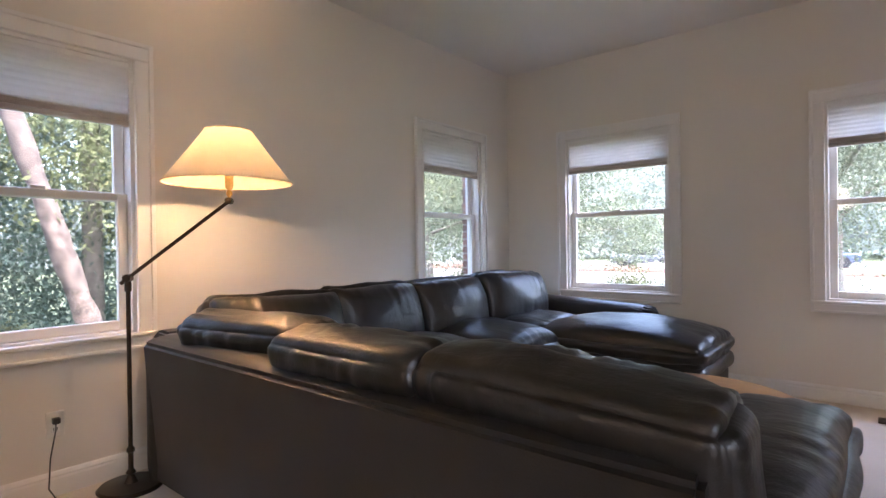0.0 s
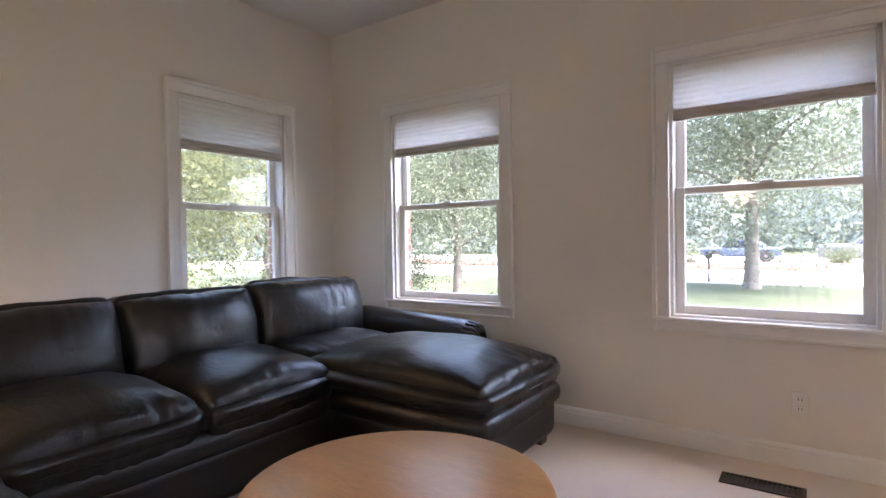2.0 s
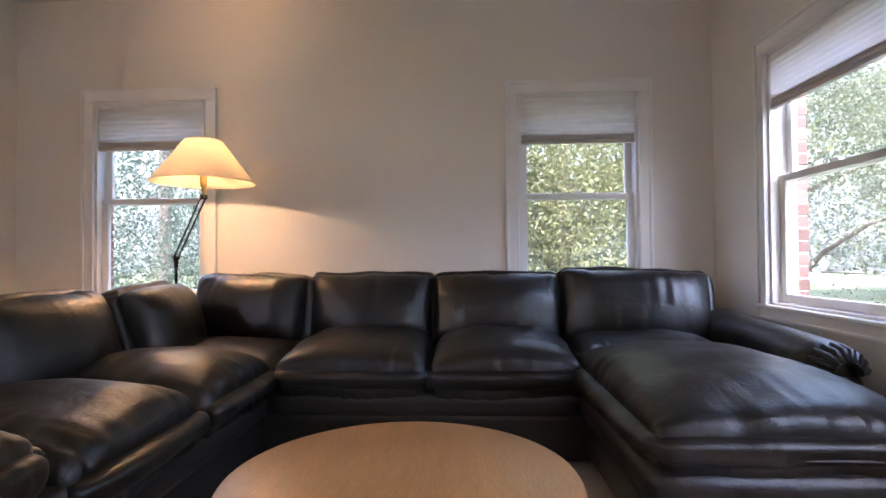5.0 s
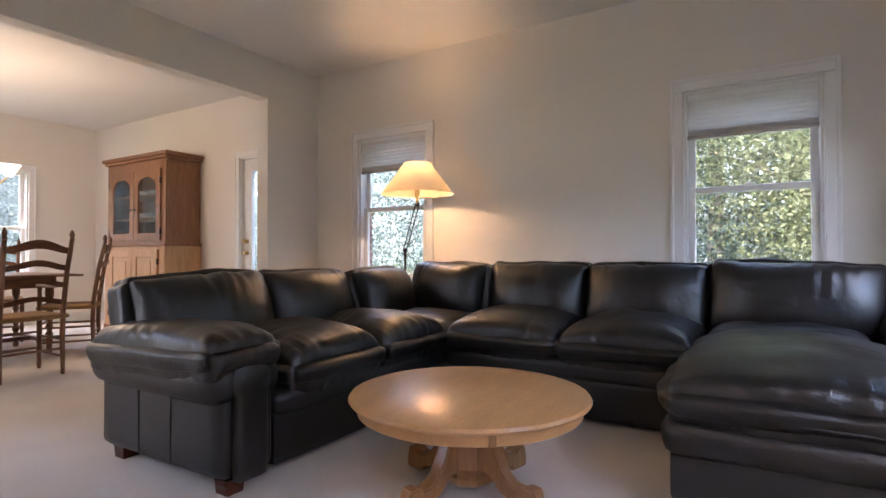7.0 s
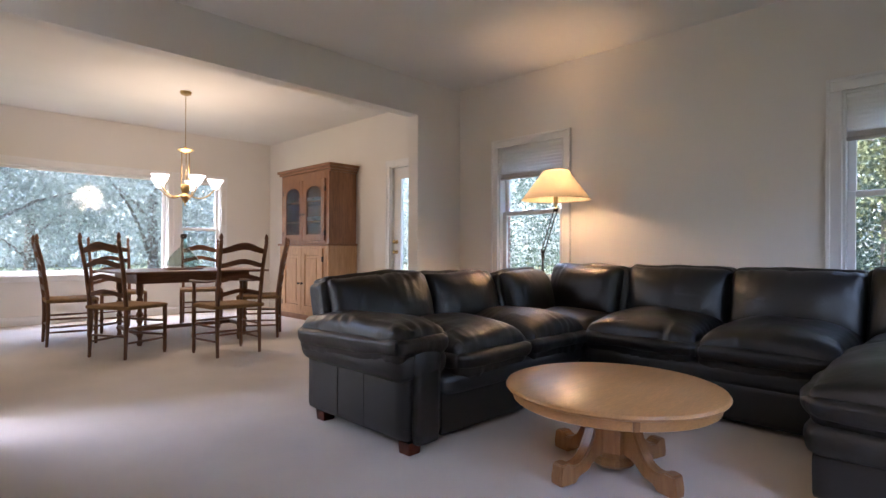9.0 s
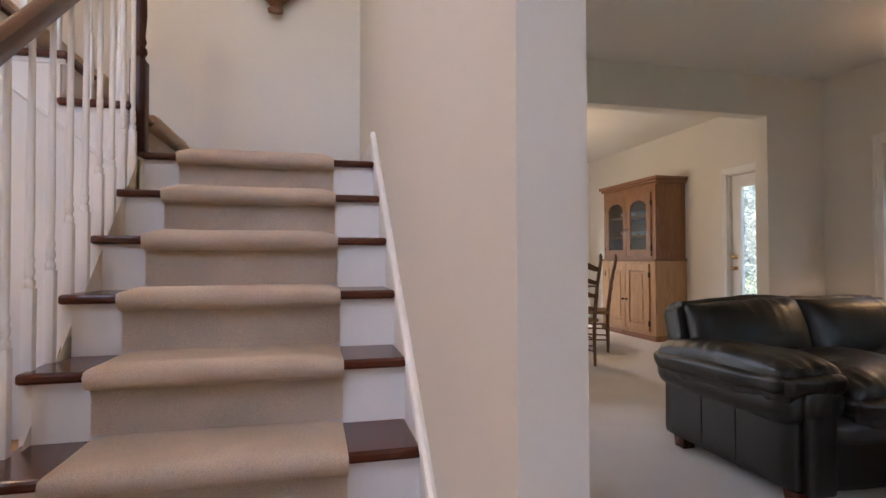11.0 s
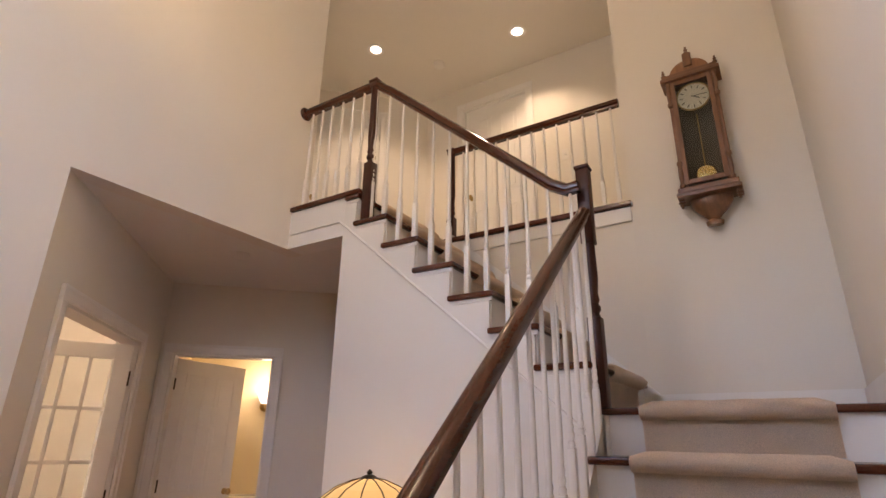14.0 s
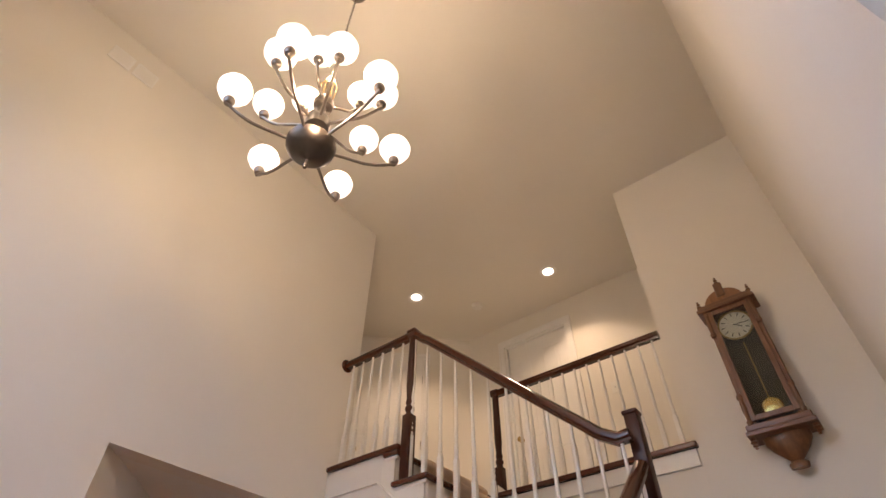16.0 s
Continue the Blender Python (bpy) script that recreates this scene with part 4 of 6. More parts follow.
def french_leaf(m, w):
    d = thing("french_door", "white glazed french door leaf, standing open", "door", "french doors", m)
    t, s, h = 0.035, 0.10, 1.97
    part("leaf_frame", boxes(((0, 0, 0.01), (s, t, h)), ((w - s, 0, 0.01), (w, t, h)), ((s, 0, 0.01), (w - s, t, 0.24)), ((s, 0, h - s), (w - s, t, h)), bevel=0.003), TRIM, d)
    for i in (1, 2):
        x = s + (w - 2 * s) * i / 3
        part("glazing_bar", solid((x - 0.011, 0.005, 0.24), (x + 0.011, t - 0.005, h - s), 0.003), TRIM, d)
    for i in range(1, 5):
        z = 0.24 + (h - s - 0.24) * i / 5
        part("glazing_bar", solid((s, 0.006, z - 0.011), (w - s, t - 0.006, z + 0.011), 0.003), TRIM, d)
    part("pane", solid((s - 0.003, t / 2 - 0.002, 0.237), (w - s + 0.003, t / 2 + 0.002, h - s + 0.003)), GLASS, d)
    part("door_handle", tube([(w - 0.05, -0.002, 0.95), (w - 0.05, -0.045, 0.95), (w - 0.15, -0.045, 0.95)], 0.008, 8), BRASS, d)
    for z in (0.25, 1.0, 1.75):
        part("hinge", tube([(-0.004, -0.004, z - 0.05), (-0.004, -0.004, z + 0.05)], 0.011, 8), BRONZE, d)


HALF = (FL[1] - FL[0]) / 2 - 0.016
french_leaf(FRENCH @ pose(FL[1] - 0.016, 0.03, 0, 0, 0, 180 - 71), HALF)
french_leaf(FRENCH @ pose(FL[0] + 0.016, 0.06, 0, 0, 0, 75), HALF)

# glazed door of the dining room and the upper hall's doors
door_casing("door_frame_3", WEST, -0.98, -0.10, 2.04, (0.0, -1), "white casing of the glazed outer door")
gd = thing("door_2", "white outer door with a tall glass pane", "door", kind="structure", m=WEST)
part("leaf", boxes(((-0.962, 0.04, 0.01), (-0.83, 0.085, 2.02)), ((-0.25, 0.04, 0.01), (-0.118, 0.085, 2.02)), ((-0.83, 0.04, 0.01), (-0.25, 0.085, 0.26)), ((-0.83, 0.04, 1.89), (-0.25, 0.085, 2.02)), bevel=0.004), TRIM, gd)
pn = part("pane", solid((-0.833, 0.06, 0.257), (-0.247, 0.066, 1.893)), GLASS, gd)
pn.visible_shadow = False
part("pane_bead", boxes(((-0.84, 0.03, 0.25), (-0.815, 0.042, 1.9)), ((-0.265, 0.03, 0.25), (-0.24, 0.042, 1.9)), ((-0.815, 0.03, 1.875), (-0.265, 0.042, 1.9)), ((-0.815, 0.03, 0.25), (-0.265, 0.042, 0.275)), bevel=0.003), TRIM, gd)
for z in (0.95, 1.08):
    part("door_knob", lathe([(0.026, 0), (0.026, 0.006), (0.011, 0.01), (0.011, 0.03), (0.026, 0.045), (0.02, 0.06), (0, 0.062)], 14, m=pose(-0.90, 0.04, z, 90, 0, 0)), BRASS, gd, smooth=40)
UPB = pose(0, -0.43, ZU)
door_casing("door_frame_4", UPB, 4.50, 5.26, 2.04, (0.12, 1), "white casing of the upper hall door")
panel_door("door_3", 0.72, 2.036, 0.035, UPB @ pose(4.52, 0.05, 0), "white moulded upper hall door")
UPA = pose(5.75, -0.31, ZU, 0, 0, 42)
door_casing("door_frame_5", UPA @ pose(0, -0.12, 0), 0.55, 1.30, 2.04, (0.121, 1), "white casing of the far upper hall door")
panel_door("door_4", 0.74, 2.036, 0.03, UPA @ pose(0.555, 0.004, 0), "white moulded far upper hall door")

# powder room behind the angled wall, den behind the double doors
PR = POWDER @ pose(0, -0.001, 0)
tagged(part("powder_room", boxes(((-0.3, -1.75, 0), (-0.22, 0.0, ZH)), ((1.5, -1.75, 0), (1.58, 0.0, ZH)), ((-0.22, -1.75, 0), (1.5, -1.67, ZH)), ((-0.22, -1.67, ZH - 0.1), (1.5, 0.0, ZH))), YELLOW, m=PR), "cream painted powder room walls", "wall", kind="structure")
tagged(part("floor_powder_room", boxes(((-0.22, -1.67, -0.01), (1.5, 0.125, 0.003))), TILE, m=PR), "beige tile floor", "floor", kind="structure")
tagged(part("den", boxes(((8.4, 2.0, 0), (8.5, 5.5, ZH)), ((XE + 0.121, 5.4, 0), (8.4, 5.5, ZH)), ((7.05, 1.9, 0), (8.4, 2.0, ZH))), PAINT), "beige den walls", "wall", kind="structure")
bc = thing("bookcase", "dark wooden bookcase in the den", "bookcase", m=FRENCH @ pose(0.9, 2.15, 0))
part("case", boxes(((0, 0, 0), (0.03, 0.35, 1.9)), ((1.47, 0, 0), (1.5, 0.35, 1.9)), ((0.03, 0.32, 0), (1.47, 0.35, 1.9)), ((0, 0, 1.9), (1.5, 0.35, 1.94)), ((0.03, 0, 0.02), (1.47, 0.32, 0.1)), bevel=0.004), HUTCH_Z, bc)
for z in (0.5, 0.95, 1.42):
    part("shelf", solid((0.03, 0.005, z), (1.47, 0.32, z + 0.025)), HUTCH_Z, bc)

# unseen den fixture and lamp, added to brighten the hall through the glazed doors
dl = thing("ceiling_light", "unseen frosted fill light added in the den", "ceiling light", m=pose(7.15, 3.75, ZH))
part("glass_bowl", lathe([(0.0, -0.09), (0.08, -0.08), (0.13, -0.04), (0.14, -0.012)], 24), TULIP, dl, smooth=40)
part("trim_ring", lathe([(0.13, -0.012), (0.15, -0.012), (0.15, -0.001)], 24), BRASS, dl)
lamp("den_fill_lamp", "POINT", 5.0, pose(7.15, 3.75, ZH - 0.16), SOFT, radius=0.12)

# sink cabinet, toilet and sconce in the powder room
tl = thing("toilet", "white porcelain toilet with a tank", "toilet", m=PR @ pose(0.80, -1.2, 0.003))
part("bowl", lathe([(0.10, 0.0), (0.11, 0.05), (0.09, 0.18), (0.17, 0.36), (0.19, 0.40), (0.15, 0.40), (0.0, 0.3)], 20), PORCELAIN, tl, smooth=40)
part("tank", solid((-0.24, -0.45, 0.42), (0.24, -0.23, 0.78), 0.02), PORCELAIN, tl)
part("tank_lid", solid((-0.27, -0.46, 0.781), (0.27, -0.21, 0.815), 0.012), PORCELAIN, tl)
part("seat", lathe([(0.12, 0.40), (0.2, 0.40), (0.2, 0.42), (0.12, 0.425)], 20), PORCELAIN, tl)


def sconce(m):
    s = thing("wall_sconce", "lit frosted glass wall sconce with a brass arm", "wall lamp", m=m)
    part("backplate", lathe([(0.05, 0), (0.05, 0.008), (0.02, 0.02), (0, 0.022)], 16, m=pose(0, 0, 0, -90, 0, 0)), BRASS, s)
    part("arm", tube([(0, 0.01, 0), (0, 0.07, -0.02), (0, 0.11, 0.0), (0, 0.11, 0.03)], 0.008, 8), BRASS, s, smooth=40)
    part("shade", lathe([(0.03, 0.03), (0.05, 0.06), (0.075, 0.12), (0.085, 0.14), (0.08, 0.14), (0.045, 0.062), (0.0, 0.04)], 20, m=Matrix.Translation((0, 0.11, 0))), TULIP, s, smooth=40)


sconce(PR @ pose(0.67, -1.67, 1.70))
lamp("sconce_bulb", "POINT", 1.0, PR @ pose(0.67, -1.42, 1.92), SOFT, radius=0.07)


# ---- living room: sectional sofa ----
sofa = thing("sectional_sofa", "black leather sectional sofa with chaise and stuffed arms", "sofa")


def sofa_part(name, size, at, turn=0, tilt=(0, 0), radius=0.07, crown=0.03, wrinkle=0.006, seed=0.0, label="", n=14, sag=0.0, freq=22.0, bulge=None, pillow=0.0):
    m = pose(*at, tilt[0], tilt[1], turn)
    return part(name, cushion(size, radius, crown, wrinkle, n, seed, sag, freq=freq, bulge=bulge, pillow=pillow), HIDE if "base" in name or "panel" in name else LEATHER, sofa, label, smooth=60, m=m)


# back frames: a slanted outer panel, along the south side and along the west wall
def back_panel(length, m):
    prof = [(0.0, 0.06), (0.20, 0.06), (0.20, 0.60), (0.13, 0.70), (0.02, 0.705), (-0.035, 0.68), (-0.03, 0.62)]
    bm = bmesh.new()
    rows = []
    for i in range(2):
        rows.append([bm.verts.new((length * i, y, z)) for y, z in prof])
    for k in range(len(prof)):
        e = (k + 1) % len(prof)
        bm.faces.new((rows[0][k], rows[0][e], rows[1][e], rows[1][k]))
    bm.faces.new(rows[0][::-1])
    bm.faces.new(rows[1])
    bmesh.ops.recalc_face_normals(bm, faces=bm.faces)
    es = [e for e in bm.edges]
    bmesh.ops.bevel(bm, geom=es, offset=0.014, segments=2, affect="EDGES")
    return part("back_frame", bm, HIDE, sofa, "leather back panel with top piping", smooth=45, m=m)


back_panel(2.30, pose(-1.72, 1.495, 0))
back_panel(3.20, pose(-1.93, 4.80, 0, 0, 0, -90))
part("back_frame", cushion((0.42, 0.30, 0.64), 0.05, n=6, m=pose(-1.74, 1.70, 0.375, 0, 0, -45)), LEATHER, sofa, smooth=60)
# lower bodies: a plain plinth and a stuffed roll above it
sofa_part("base", (1.65, 0.79, 0.23), (-0.42, 2.005, 0.135), radius=0.03, crown=0.0, wrinkle=0.002, n=10)
sofa_part("base_roll", (1.62, 0.80, 0.13), (-0.42, 2.01, 0.275), radius=0.05, crown=0.015, wrinkle=0.004, seed=3)
sofa_part("base", (0.84, 2.30, 0.23), (-1.345, 2.80, 0.135), radius=0.03, crown=0.0, wrinkle=0.002, n=10)
sofa_part("base_roll", (0.84, 1.50, 0.13), (-1.34, 3.14, 0.275), radius=0.05, crown=0.015, wrinkle=0.004, seed=5)
sofa_part("chaise_base", (1.70, 0.81, 0.20), (-0.89, 4.27, 0.15), radius=0.04, crown=0.0, wrinkle=0.003, n=12)
sofa_part("chaise_roll", (1.75, 0.86, 0.14), (-0.885, 4.27, 0.285), radius=0.065, crown=0.012, wrinkle=0.006, seed=8, n=18)
# seat cushions
sofa_part("seat_cushion", (0.66, 0.74, 0.15), (0.0, 2.07, 0.405), radius=0.075, crown=0.105, wrinkle=0.017, seed=1, n=54, freq=16.0, pillow=0.45)
sofa_part("seat_cushion", (0.68, 0.74, 0.15), (-0.66, 2.07, 0.405), radius=0.075, crown=0.105, wrinkle=0.017, seed=2, n=54, freq=16.0, pillow=0.45)
sofa_part("corner_seat", (0.80, 0.78, 0.14), (-1.32, 2.06, 0.40), radius=0.06, crown=0.06, wrinkle=0.009, seed=4, n=18)
sofa_part("seat_cushion", (0.82, 0.74, 0.15), (-1.31, 2.79, 0.405), radius=0.075, crown=0.105, wrinkle=0.017, seed=6, n=54, freq=16.0, pillow=0.45)
sofa_part("seat_cushion", (0.82, 0.73, 0.15), (-1.31, 3.515, 0.405), radius=0.075, crown=0.105, wrinkle=0.017, seed=7, n=54, freq=16.0, pillow=0.45)
sofa_part("chaise_cushion", (1.19, 0.86, 0.15), (-0.60, 4.27, 0.415), radius=0.075, crown=0.10, wrinkle=0.017, seed=9, n=74, freq=15.0, pillow=0.45)
sofa_part("chaise_cushion", (0.62, 0.74, 0.15), (-1.36, 4.25, 0.43), radius=0.07, crown=0.05, wrinkle=0.018, seed=10, n=44, freq=17.0, pillow=0.4)
# back cushions
H = 0.46
for x0, x1, sd in ((0.60, -0.13, 11), (-0.13, -0.80, 12), (-0.80, -1.50, 13)):
    sofa_part("back_cushion", (x0 - x1 + 0.025, 0.25, H), ((x0 + x1) / 2, 1.675 + (0.06 if sd == 13 else 0), 0.590), tilt=(15, 2 if sd == 11 else 0), turn=(-2 if sd == 11 else 0 if sd < 13 else 12), radius=0.055, crown=0.018, wrinkle=0.017, seed=sd, n=58, bulge=0.10, freq=15.0, pillow=0.62)
for y0, y1, sd in ((1.74, 2.42, 14), (2.42, 3.14, 15), (3.14, 3.87, 16), (3.88, 4.70, 17)):
    sofa_part("back_cushion", (y1 - y0 + 0.025, 0.25, H), (-1.665 + (0.05 if sd == 14 else 0.0) + (0.04 if sd == 17 else 0), (y0 + y1) / 2, 0.625 + (0.015 if sd == 17 else 0)), turn=-90 + (-10 if sd == 14 else 0) + (-4 if sd == 17 else 0), tilt=(14, -2 if sd == 17 else 0), radius=0.055, crown=0.018, wrinkle=0.017, seed=sd, n=58, bulge=0.10, freq=15.0, pillow=0.62)
# east arm: upright panel, rolled top, stuffed pillow
def rolled_arm(m, length, width, seed):
    part("arm_panel", cushion((width - 0.05, length - 0.06, 0.40), 0.03, 0, 0.003, 10, seed), HIDE, sofa, smooth=60, m=m @ pose(0, 0, 0.26))
    part("arm_roll", cushion((width + 0.04, length, 0.17), 0.08, 0.0, 0.005, 16, seed + 1), HIDE, sofa, smooth=60, m=m @ pose(0.01, 0, 0.425))
    part("arm_front", lathe([(0.0, 0), (0.085, 0.0), (0.09, 0.012), (0.075, 0.028), (0, 0.032)], 22, m=m @ pose(0.01, length / 2 - 0.012, 0.43, -90, 0, 0)), LEATHER, sofa, smooth=60)
    part("arm_pillow", cushion((width + 0.045, length - 0.02, 0.15), 0.07, 0.055, 0.018, 48, seed + 2, freq=20, pillow=0.5), LEATHER, sofa, smooth=60, m=m @ pose(0.035, 0.02, 0.517, 2, 0, 0))
    for u in (-0.13, 0.12):
        part("seam", tube([(width / 2 - 0.024, u * length, 0.08), (width / 2 - 0.0235, u * length, 0.39)], 0.0025, 6), HIDE, sofa, m=m)
    part("arm_post", cushion((0.15, 0.06, 0.40), 0.025, 0, 0.0, 6, seed), LEATHER, sofa, smooth=60, m=m @ pose(0.01, length / 2 - 0.012, 0.25))


rolled_arm(pose(0.55, 2.0, 0), 0.92, 0.30, 20)
sofa_part("chaise_arm", (1.06, 0.235, 0.235), (-1.13, 4.765, 0.515), tilt=(0, 2.5), radius=0.112, crown=0.0, wrinkle=0.006, seed=30, n=40, freq=18.0)
sofa_part("chaise_arm_panel", (1.12, 0.16, 0.42), (-1.14, 4.76, 0.28), radius=0.03, crown=0.0, wrinkle=0.003, seed=31, n=8)
for i in range(9):
    a = math.pi * (0.05 + 0.1125 * i)
    dy, dz = -0.085 * math.cos(a), 0.085 * math.sin(a)
    fold_bm = tube([(-0.66, 4.765 + dy * 1.22, 0.495 + dz * 1.22), (-0.60, 4.765 + dy, 0.495 + dz), (-0.572, 4.765 + dy * 0.55, 0.495 + dz * 0.55)], [0.012, 0.019, 0.012], 8)
    part("gathered_fold", fold_bm, LEATHER, sofa, smooth=60)
# piping along the cushions' front seams
part("seam", tube([(-0.92 + 0.02 * math.sin(i), 2.45 + 0.0715 * i, 0.372) for i in range(10)], 0.005, 6), SEAM, sofa)
part("seam", tube([(-0.010, 3.90, 0.385), (-0.004, 4.27, 0.388), (-0.010, 4.64, 0.385)], 0.005, 6), SEAM, sofa)
part("seam", tube([(-1.08, 3.842, 0.385), (-0.6, 3.838, 0.388), (-0.08, 3.842, 0.385)], 0.005, 6), SEAM, sofa)
for x, y in ((0.605, 2.385), (0.605, 1.66), (-0.12, 4.60), (-0.12, 3.94), (-1.74, 4.62), (-1.60, 1.70)):
    part("sofa_foot", lathe([(0.0, 0.0), (0.05, 0.0), (0.056, 0.06), (0.0, 0.06)], 4, m=pose(x, y, 0, 0, 0, 45)), DARK, sofa, "small dark wooden foot")

# ---- round table ----
table = thing("round_coffee_table", "round honey oak pedestal coffee table", "coffee table", m=pose(0.09, 3.16, 0) @ Matrix.Diagonal((1.055, 1.055, 1.0, 1.0)))
part("tabletop", lathe([(0.0, 0.352), (0.428, 0.352), (0.441, 0.357), (0.447, 0.366), (0.441, 0.376), (0.428, 0.381), (0.0, 0.382)], 64), OAK_TOP, table, "oval-grained round oak top", smooth=25)
part("apron", lathe([(0.0, 0.308), (0.408, 0.308), (0.415, 0.313), (0.415, 0.352), (0, 0.352)], 64), OAK_TOP, table, smooth=25)
for s in (-1, 1):
    part("apron_joint", solid((s * 0.416 - 0.006, -0.012, 0.312), (s * 0.416 + 0.006, 0.012, 0.352), 0.002, pose(0, 0, 0, 0, 0, 38)), OAK_Z, table)
part("pedestal", lathe([(0.0, 0.03), (0.08, 0.03), (0.095, 0.045), (0.095, 0.065), (0.082, 0.075), (0.095, 0.10), (0.095, 0.2), (0.10, 0.212), (0.115, 0.222), (0.115, 0.235), (0.10, 0.243), (0.118, 0.258), (0.122, 0.28), (0.115, 0.309), (0, 0.309)], 8), OAK_Z, table, smooth=20)
leg_side = [(0.05, 0.232), (0.10, 0.238), (0.128, 0.222), (0.148, 0.165), (0.178, 0.108), (0.212, 0.080), (0.25, 0.076), (0.27, 0.092), (0.312, 0.088), (0.322, 0.03), (0.318, 0.0), (0.232, 0.0), (0.222, 0.022), (0.17, 0.038), (0.12, 0.085), (0.05, 0.10)]
for i in range(4):
    bm = sheet(leg_side, 0.058, m=Matrix.Translation((0, -0.029, 0)))
    bmesh.ops.bevel(bm, geom=bm.edges[:], offset=0.006, segments=2, affect="EDGES")
    part("leg", bm, OAK_Z, table, smooth=40, m=pose(0, 0, 0, 0, 0, -14 + 90 * i))

# ---- floor lamp ----
fl = thing("floor_lamp", "lit dark metal floor lamp with cream cone shade", "floor lamp", m=pose(-1.87, 1.46, 0))
part("base", lathe([(0.0, 0.0), (0.135, 0.0), (0.14, 0.008), (0.13, 0.018), (0.03, 0.026), (0.018, 0.05), (0.014, 0.06), (0.022, 0.07), (0.012, 0.085)], 28), BRONZE, fl, smooth=35)
part("pole", lathe([(0.011, 0.08), (0.011, 0.16), (0.017, 0.165), (0.017, 0.18), (0.0095, 0.19), (0.0095, 0.90), (0.015, 0.905), (0.015, 0.945), (0.009, 0.955)], 14), BRONZE, fl, smooth=35)
S = Vector((0.305, 0.335, 1.32))
E0 = Vector((0, 0, 0.965))
part("elbow", lathe([(0.0, -0.02), (0.018, -0.018), (0.018, 0.018), (0, 0.02)], 14, m=Matrix.Translation(E0) @ pose(0, 0, 0, 90, 0, 45)), BRONZE, fl)
sd = Vector((-0.325, 0.295, 0)).normalized() * 0.014
for s in (-1, 1):
    part("arm", tube([E0 + sd * s, S + sd * s], 0.0055, 8), BRONZE, fl)
part("counterweight_stub", tube([E0, E0 - (S - E0) * 0.07], 0.009, 8), BRONZE, fl)
part("arm_joint", lathe([(0, -0.02), (0.016, -0.018), (0.016, 0.018), (0, 0.02)], 14, m=Matrix.Translation(S) @ pose(0, 0, 0, 90, 0, 45)), BRONZE, fl)
part("stem", lathe([(0.007, 0.0), (0.007, 0.02), (0.014, 0.028), (0.014, 0.04), (0.008, 0.05), (0.018, 0.062), (0.02, 0.085), (0.02, 0.12), (0.012, 0.13)], 14, m=Matrix.Translation(S)), BRASS, fl, smooth=35)
shade_bm = bmesh.new()
rings = []
for r, z in ((0.287, 0.085), (0.196, 0.205), (0.105, 0.33)):
    rings.append([shade_bm.verts.new((S.x + r * math.cos(2 * math.pi * i / 48), S.y + r * math.sin(2 * math.pi * i / 48), S.z + z)) for i in range(48)])
for p, q in zip(rings, rings[1:]):
    for i in range(48):
        shade_bm.faces.new((p[i], p[(i + 1) % 48], q[(i + 1) % 48], q[i]))
shd = part("shade", shade_bm, LAMPSHADE, fl, "cream cloth cone shade, glowing", smooth=40)
for r, z in ((0.287, 0.085), (0.105, 0.33)):
    part("shade_ring", tube([(S.x + r * math.cos(2 * math.pi * i / 40), S.y + r * math.sin(2 * math.pi * i / 40), S.z + z) for i in range(41)], 0.004, 6, caps=False), LAMPSHADE, fl)
part("bulb", lathe([(0.012, 0.13), (0.02, 0.15), (0.032, 0.19), (0.026, 0.22), (0, 0.235)], 14, m=Matrix.Translation(S)), glow("lit_bulb", (1.0, 0.8, 0.5), 1.0), fl, smooth=40)
for i in range(3):
    a = 2 * math.pi * i / 3
    part("shade_spoke", tube([(S.x, S.y, S.z + 0.32), (S.x + 0.105 * math.cos(a), S.y + 0.105 * math.sin(a), S.z + 0.33)], 0.002, 5), BRASS, fl)
lamp("floor_lamp_bulb", "POINT", 7.5, pose(-1.87 + S.x, 1.46 + S.y, S.z + 0.19), WARM, radius=0.035)
cord = thing("power_cord", "dark lamp cord hanging from the wall outlet", "cord")
pts = [(XW + 0.02, 1.215, 0.34), (XW + 0.035, 1.21, 0.30), (XW + 0.03, 1.19, 0.18), (XW + 0.04, 1.18, 0.05), (XW + 0.08, 1.20, 0.006), (XW + 0.2, 1.28, 0.006), (-1.80, 1.33, 0.006)]
part("cord", tube(pts, 0.003, 6), BLACK, cord)
part("plug", solid((XW + 0.010, 1.20, 0.325), (XW + 0.035, 1.23, 0.352), 0.004), BLACK, cord)


# ---- foyer and hall things ----
clock = thing("pendulum_clock", "antique wooden wall clock with a brass pendulum", "wall clock", m=pose(2.88, YC, 0))
part("case_back", solid((-0.145, 0.002, 2.80), (0.145, 0.02, 3.66)), HUTCH_Z, clock)
part("case_side", boxes(((-0.145, 0.02, 2.84), (-0.105, 0.13, 3.62)), ((0.105, 0.02, 2.84), (0.145, 0.13, 3.62)), bevel=0.004), CHAIR_Z, clock)
part("glass_door_frame", boxes(((-0.125, 0.13, 2.86), (-0.095, 0.145, 3.60)), ((0.095, 0.13, 2.86), (0.125, 0.145, 3.60)), ((-0.095, 0.13, 3.57), (0.095, 0.145, 3.60)), ((-0.095, 0.13, 2.86), (0.095, 0.145, 2.89)), bevel=0.003), CHAIR_Z, clock)
part("inner_back", solid((-0.104, 0.021, 2.86), (0.104, 0.026, 3.60)), mat("clock_lining", (0.06, 0.055, 0.05), 0.7), clock, "dark grey lining")
part("pane", solid((-0.096, 0.136, 2.888), (0.096, 0.139, 3.572)), CABINET_GLASS, clock)
